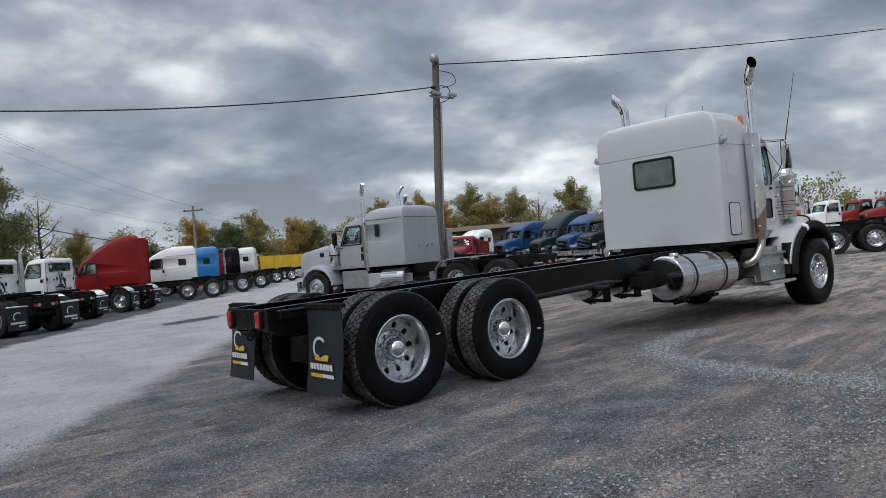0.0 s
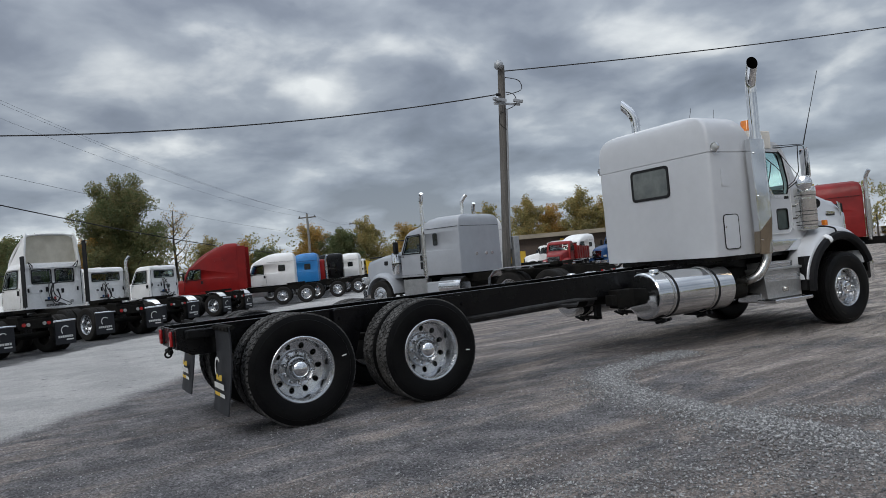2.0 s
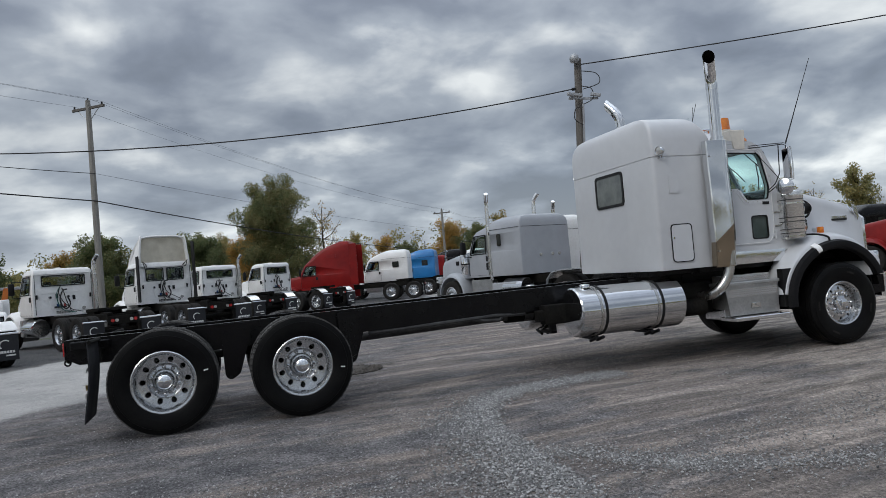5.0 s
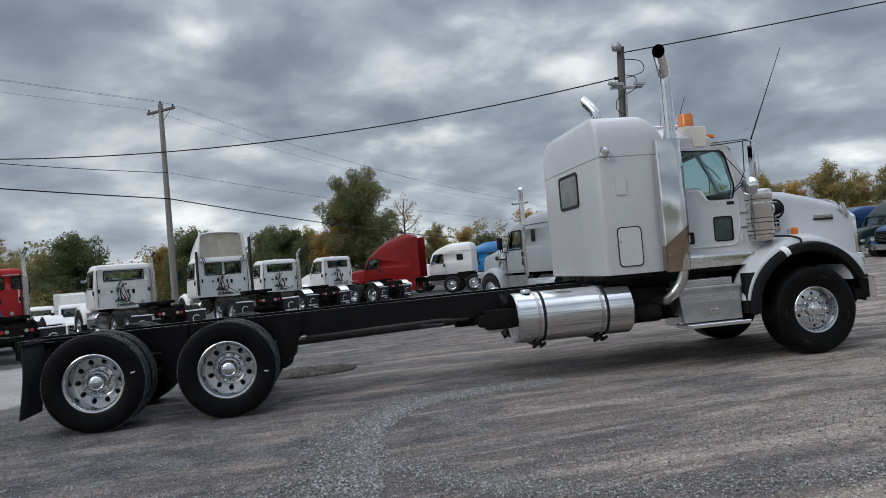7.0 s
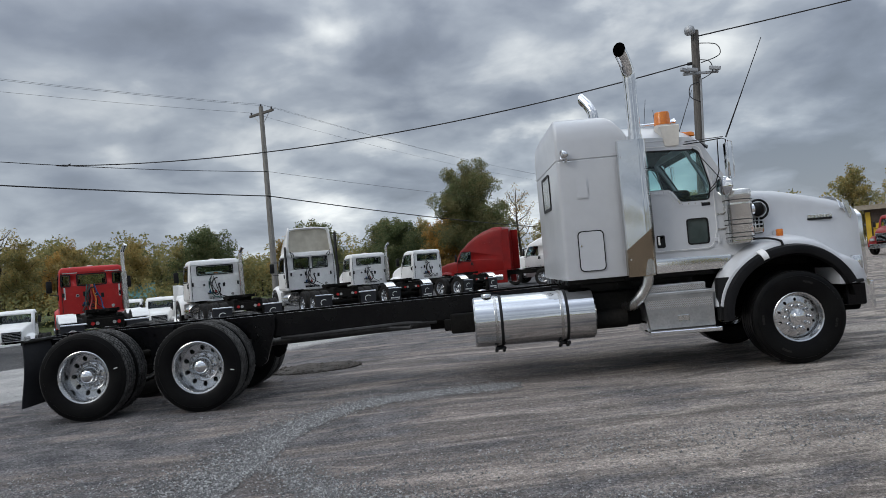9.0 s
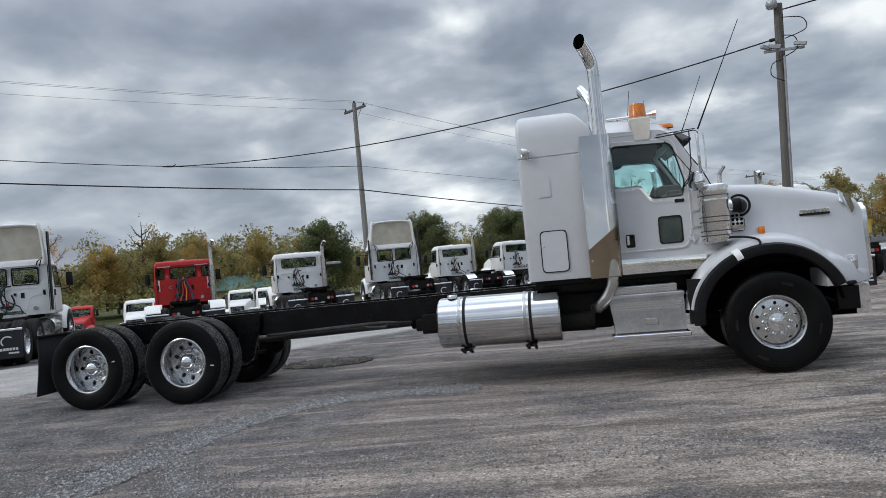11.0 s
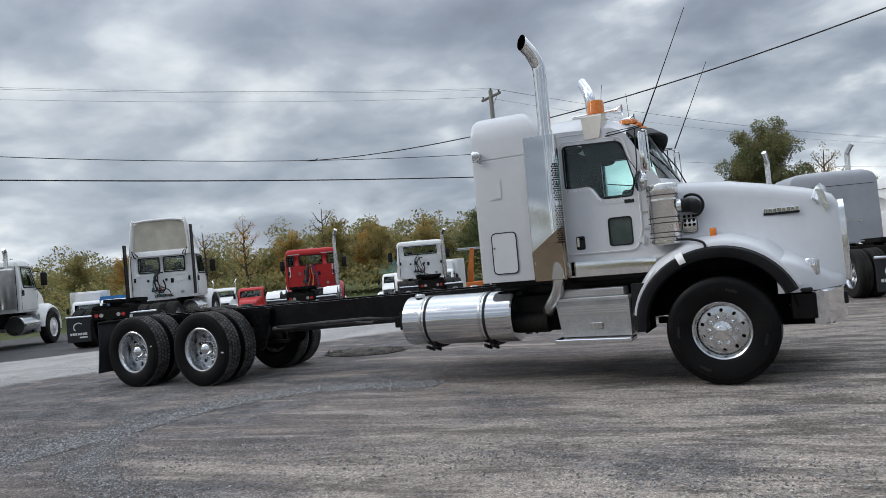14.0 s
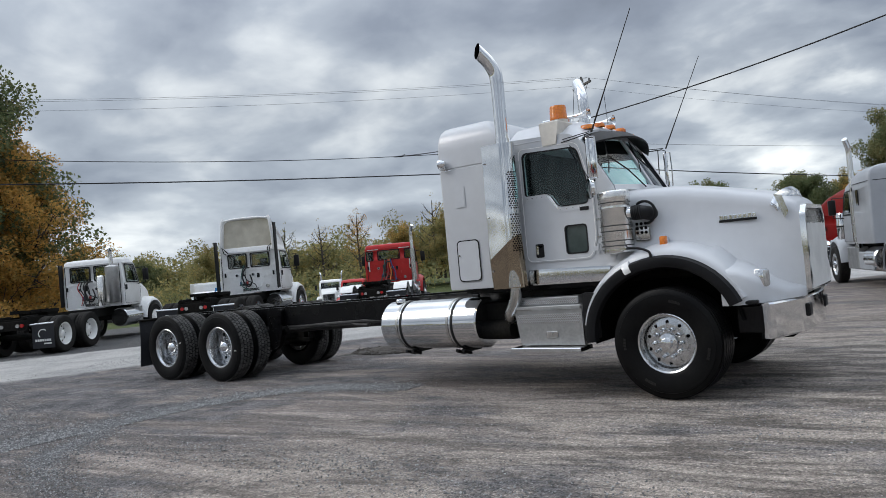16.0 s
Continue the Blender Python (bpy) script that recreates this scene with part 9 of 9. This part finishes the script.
L_G, L_O, L_A, L_B = "broadleaf tree with dense olive-green autumn crown", "bushy tree with mixed brown and green leaves", "tree with golden autumn leaves beyond the yard", "nearly bare autumn tree with thin twigs"
tree("broad", -1.7, 80.6, 1.0, 20, "tall broad tree with dense dark-green crown behind trucks")
tree("thin", 4.2, 82.1, 0.98, 70, "slender half-bare tree with sparse orange leaves")
for k, x, y, s, l_ in (("gold", 17.9, 73.0, 0.95, L_A), ("round", 20.6, 71.0, 0.80, L_G), ("oval", 24.0, 70.3, 0.90, L_O), ("gold", 28.0, 68.3, 0.85, L_A), ("round", 30.5, 70.0, 0.75, L_G),
                       ("oval", 40.0, 61.0, 1.0, L_O), ("oval", 45.5, 58.0, 1.05, L_O), ("oval", 50.5, 55.0, 0.95, L_O), ("oval", 54.0, 49.0, 1.0, L_O), ("gold", 43.0, 61.0, 0.95, L_A), ("oval", 48.0, 57.5, 0.9, L_O), ("round", 58.0, 44.0, 0.9, L_G), ("oval", 36.5, 64.5, 0.95, L_O), ("bare", 52.0, 53.0, 0.8, L_B),
                       ("oval", 8.0, 84.0, 0.85, L_O), ("gold", 11.5, 80.0, 0.80, L_A), ("round", 13.5, 78.5, 0.65, L_G), ("round", -12.5, 80.5, 1.0, L_G), ("oval", -8.5, 84.0, 0.95, L_O), ("gold", -6.0, 80.0, 0.95, L_A),
                       ("round", -20.0, 74.0, 1.0, L_G), ("gold", -25.0, 80.0, 0.9, L_A), ("round", -31.0, 68.8, 1.0, L_G), ("oval", -35.0, 72.0, 0.8, L_O), ("oval", -38.7, 66.8, 0.86, L_O), ("oval", -43.2, 64.3, 0.88, L_O),
                       ("oval", -48.0, 61.5, 0.96, L_O), ("gold", -52.0, 58.5, 0.88, L_A), ("thin", -55.8, 55.4, 0.8, L_B), ("bare", -58.5, 52.0, 0.9, L_B), ("bare", -61.5, 49.0, 0.9, L_B), ("gold", -64.0, 46.0, 0.72, L_A),
                       ("oval", -67.0, 42.0, 0.72, L_O), ("round", -70.0, 36.0, 0.62, L_G), ("bare", -50.5, 63.5, 1.15, L_B), ("gold", -46.0, 66.5, 0.86, L_A), ("round", -10.0, 71.0, 0.9, L_G), ("gold", -72.0, 30.0, 0.9, L_A)):
    tree(k, x, y, s, (x * 37) % 360, l_)
tree("orange", -37.0, 8.9, 1.0, 40, "large maple with orange and green autumn leaves", 0.82)
tree("broad", -38.5, 6.4, 1.05, 140, "tall dark-green tree beside the orange maple")

# the wood behind, all round; unseen behind the camera, added for chrome reflections
rng = np.random.default_rng(40)
cl = []
trunks = bmesh.new()
for i in range(1000):
    belt = i >= 620
    a = 2 * math.pi * rng.uniform() if not belt else math.radians(rng.uniform(92, 172))
    if belt:
        d = rng.uniform(84, 100)
    elif math.sin(a) > -0.2:
        d = rng.uniform(96, 125)
    else:
        d = rng.uniform(70, 110)
    x, y = -6 + d * math.cos(a), -4 + d * math.sin(a)
    if 18 < math.degrees(a) < 62 and rng.uniform() < 0.45:
        continue
    hgt = rng.uniform(6.0, 10.0) * (0.52 if a < 1.93 else 0.84 if a < 2.22 else 0.58) if belt else rng.uniform(4.5, 8.6)
    b_cyl(trunks, (x, y, -0.1), (x, y, hgt * 0.7), 0.14, 0.06, 6)
    for q in range(17 if belt else 11):
        cl.append(((x + rng.uniform(-1.7, 1.7), y + rng.uniform(-1.7, 1.7), hgt * rng.uniform(0.12, 0.97)), rng.uniform(0.6, 1.3)))
vs, fs = leaf_cloud(rng, cl, 40, 0.38)
me = bpy.data.meshes.new("far_wood")
me.from_pydata(vs, [], fs)
me.materials.append(M["leaf_wood"])
wd = tagged(new("far_wood", me), "far mixed autumn wood round the yard", "woodland", kind="stuff")
part("wood_trunks", trunks, M["bark"], wd, "", 0)

# low brush along the verge
rng = np.random.default_rng(44)
cl = []
for i in range(420):
    t = rng.uniform(-66, 62)
    p = V(-27, 46, 0) + V(ROW.x, ROW.y, 0) * t + V(ROWN.x, ROWN.y, 0) * rng.uniform(12, 26)
    cl.append(((p.x, p.y, rng.uniform(0.3, 1.6)), rng.uniform(0.8, 1.9)))
vs, fs = leaf_cloud(rng, cl, 34, 0.32)
me = bpy.data.meshes.new("verge_brush")
me.from_pydata(vs, [], fs)
me.materials.append(M["leaf_wood"])
tagged(new("verge_brush", me), "low brown-green brush at the wood's edge", "brush", kind="stuff")


# ---- loose stones ----
def stones(name, label, n, seed, place, lo, hi, mat):
    rng = np.random.default_rng(seed)
    base = np.array([(1, 0, 0), (-1, 0, 0), (0, 1, 0), (0, -1, 0), (0, 0, 1), (0, 0, -1)], float)
    tri = np.array([(0, 2, 4), (2, 1, 4), (1, 3, 4), (3, 0, 4), (2, 0, 5), (1, 2, 5), (3, 1, 5), (0, 3, 5)])
    vs, fs = [], []
    for i in range(n):
        x, y = place(rng)
        s = lo + (hi - lo) * rng.uniform() ** 2.6
        q = base * s * rng.uniform(0.55, 1.15, size=(6, 3)) + rng.normal(size=(6, 3)) * s * 0.16
        q[:, 2] *= 0.7
        a = rng.uniform(0, 6.28)
        c_, s_ = math.cos(a), math.sin(a)
        q = q @ np.array(((c_, -s_, 0), (s_, c_, 0), (0, 0, 1)))
        z = 0.022 * max(0.0, 1 - max(abs(x + 4) / 22, abs(y + 2) / 14)) * noise.noise((x * 0.45, y * 0.45, 0))
        vs.append(q + np.array((x, y, z + s * 0.18)))
        fs.append(tri + 6 * i)
    me = bpy.data.meshes.new(name)
    me.from_pydata(np.concatenate(vs).tolist(), [], np.concatenate(fs).tolist())
    me.materials.append(mat)
    return tagged(new(name, me), label, "gravel", kind="stuff")


def stone_material(name, cols):
    mt = bpy.data.materials.new(name)
    mt.use_nodes = True
    n, l = mt.node_tree.nodes, mt.node_tree.links
    p = n["Principled BSDF"]
    geo = n.new("ShaderNodeNewGeometry")
    rp = n.new("ShaderNodeValToRGB")
    rp.color_ramp.elements[0].color, rp.color_ramp.elements[1].color = (*cols[0], 1), (*cols[2], 1)
    e_ = rp.color_ramp.elements.new(0.6)
    e_.color = (*cols[1], 1)
    l.new(geo.outputs["Random Per Island"], rp.inputs[0])
    l.new(rp.outputs[0], p.inputs["Base Color"])
    p.inputs["Roughness"].default_value = 0.85
    p.inputs["Specular IOR Level"].default_value = 0.3
    return mt


M["stone"] = stone_material("crushed_stone", ((0.115, 0.115, 0.118), (0.225, 0.224, 0.222), (0.45, 0.447, 0.44)))


def strewn(rng):
    while True:
        x, y = rng.uniform(-13.5, 6.5), rng.uniform(-7.8, 1.2)
        if noise.noise((x * 0.33, y * 1.1, 7)) + 0.5 * noise.noise((x * 1.1, y * 3.0, 3)) + (0.25 if x < -6.5 else 0.0) > rng.uniform(-0.55, 0.45):
            return x, y


STREAK = smooth_path([(-6.05, -6.3, 0), (-5.88, -4.6, 0), (-5.80, -3.5, 0), (-5.62, -2.4, 0), (-5.12, -1.55, 0), (-4.35, -1.25, 0), (-3.5, -1.18, 0)], 8)
BRANCH = smooth_path([(-5.5, -3.8, 0), (-5.1, -4.4, 0), (-4.7, -4.85, 0), (-3.8, -5.2, 0), (-2.6, -5.4, 0)], 8)


def streak(rng):
    k = int(len(STREAK) * rng.uniform() ** 1.35)
    p, t = STREAK[k], k / len(STREAK)
    # a sharp rim on the inner side of the bend, a loose outer side
    w = 0.42 - 0.26 * t
    return p.x + 0.22 - abs(rng.normal()) * w + rng.uniform(-0.05, 0.05), p.y + rng.normal() * 0.14 + 0.12 * t


def streak_branch(rng):
    p = BRANCH[rng.integers(0, len(BRANCH))]
    return p.x + rng.normal() * 0.12, p.y + rng.normal() * 0.13


def streak_right(rng):
    t = rng.uniform()
    return -5.6 + 6.5 * t + rng.normal() * 0.35, -4.7 + 0.9 * t + rng.normal() * 0.28 + 0.25 * math.sin(5 * t)


def streak_rear(rng):
    t = rng.uniform()
    return -9.8 + 3.6 * t + rng.normal() * 0.4, -3.6 - 1.3 * t + rng.normal() * 0.45


stones("loose_gravel", "loose grey gravel strewn over the yard", 42000, 50, strewn, 0.003, 0.011, M["stone"])
stones("gravel_streak", "curved streak of coarse crushed stone", 32000, 51, streak, 0.004, 0.016, M["stone"])
stones("gravel_streak", "thin branch of coarse crushed stone", 7000, 54, streak_branch, 0.004, 0.014, M["stone"])
stones("gravel_streak", "scattered band of coarse crushed stone", 5000, 52, streak_right, 0.003, 0.014, M["stone"])
stones("gravel_streak", "patch of coarse crushed stone behind the wheels", 11000, 53, streak_rear, 0.004, 0.014, M["stone"])


def mound(rng):
    r, a = rng.uniform() ** 0.7, rng.uniform(0, 6.28)
    return -6.35 + 0.78 * r * math.cos(a), 2.1 + 0.5 * r * math.sin(a)


# low heap of dug-up dirt beyond the rear wheels
bm = bmesh.new()
rows_ = []
for i in range(15):
    u = -1 + 2 * i / 14
    rows_.append([bm.verts.new((-6.35 + 0.80 * u, 2.1 + 0.55 * v, -0.02 + 0.085 * max(0.0, 1 - u * u - v * v) ** 0.8 * (0.75 + 0.9 * noise.noise((u * 3.1, v * 3.1, 2)) + 0.5 * noise.noise((u * 9, v * 9, 5))))) for v in [-1 + 2 * j / 10 for j in range(11)]])
for a_, b_ in zip(rows_, rows_[1:]):
    for j in range(10):
        bm.faces.new((a_[j], b_[j], b_[j + 1], a_[j + 1]))
M["dirt"] = surf("dug_dirt", (0.10, 0.088, 0.076), (0.055, 0.05, 0.045), 6.0, 0.95, fine=0.4, bscale=45, bump=0.02)
tagged(part("dirt_mound", bm, M["dirt"], None, "", 60), "low heap of dark dug-up dirt on gravel", "dirt mound")
stones("rubble", "dark rubble lying on the dirt heap", 2600, 57, mound, 0.010, 0.055, M["dirt"])
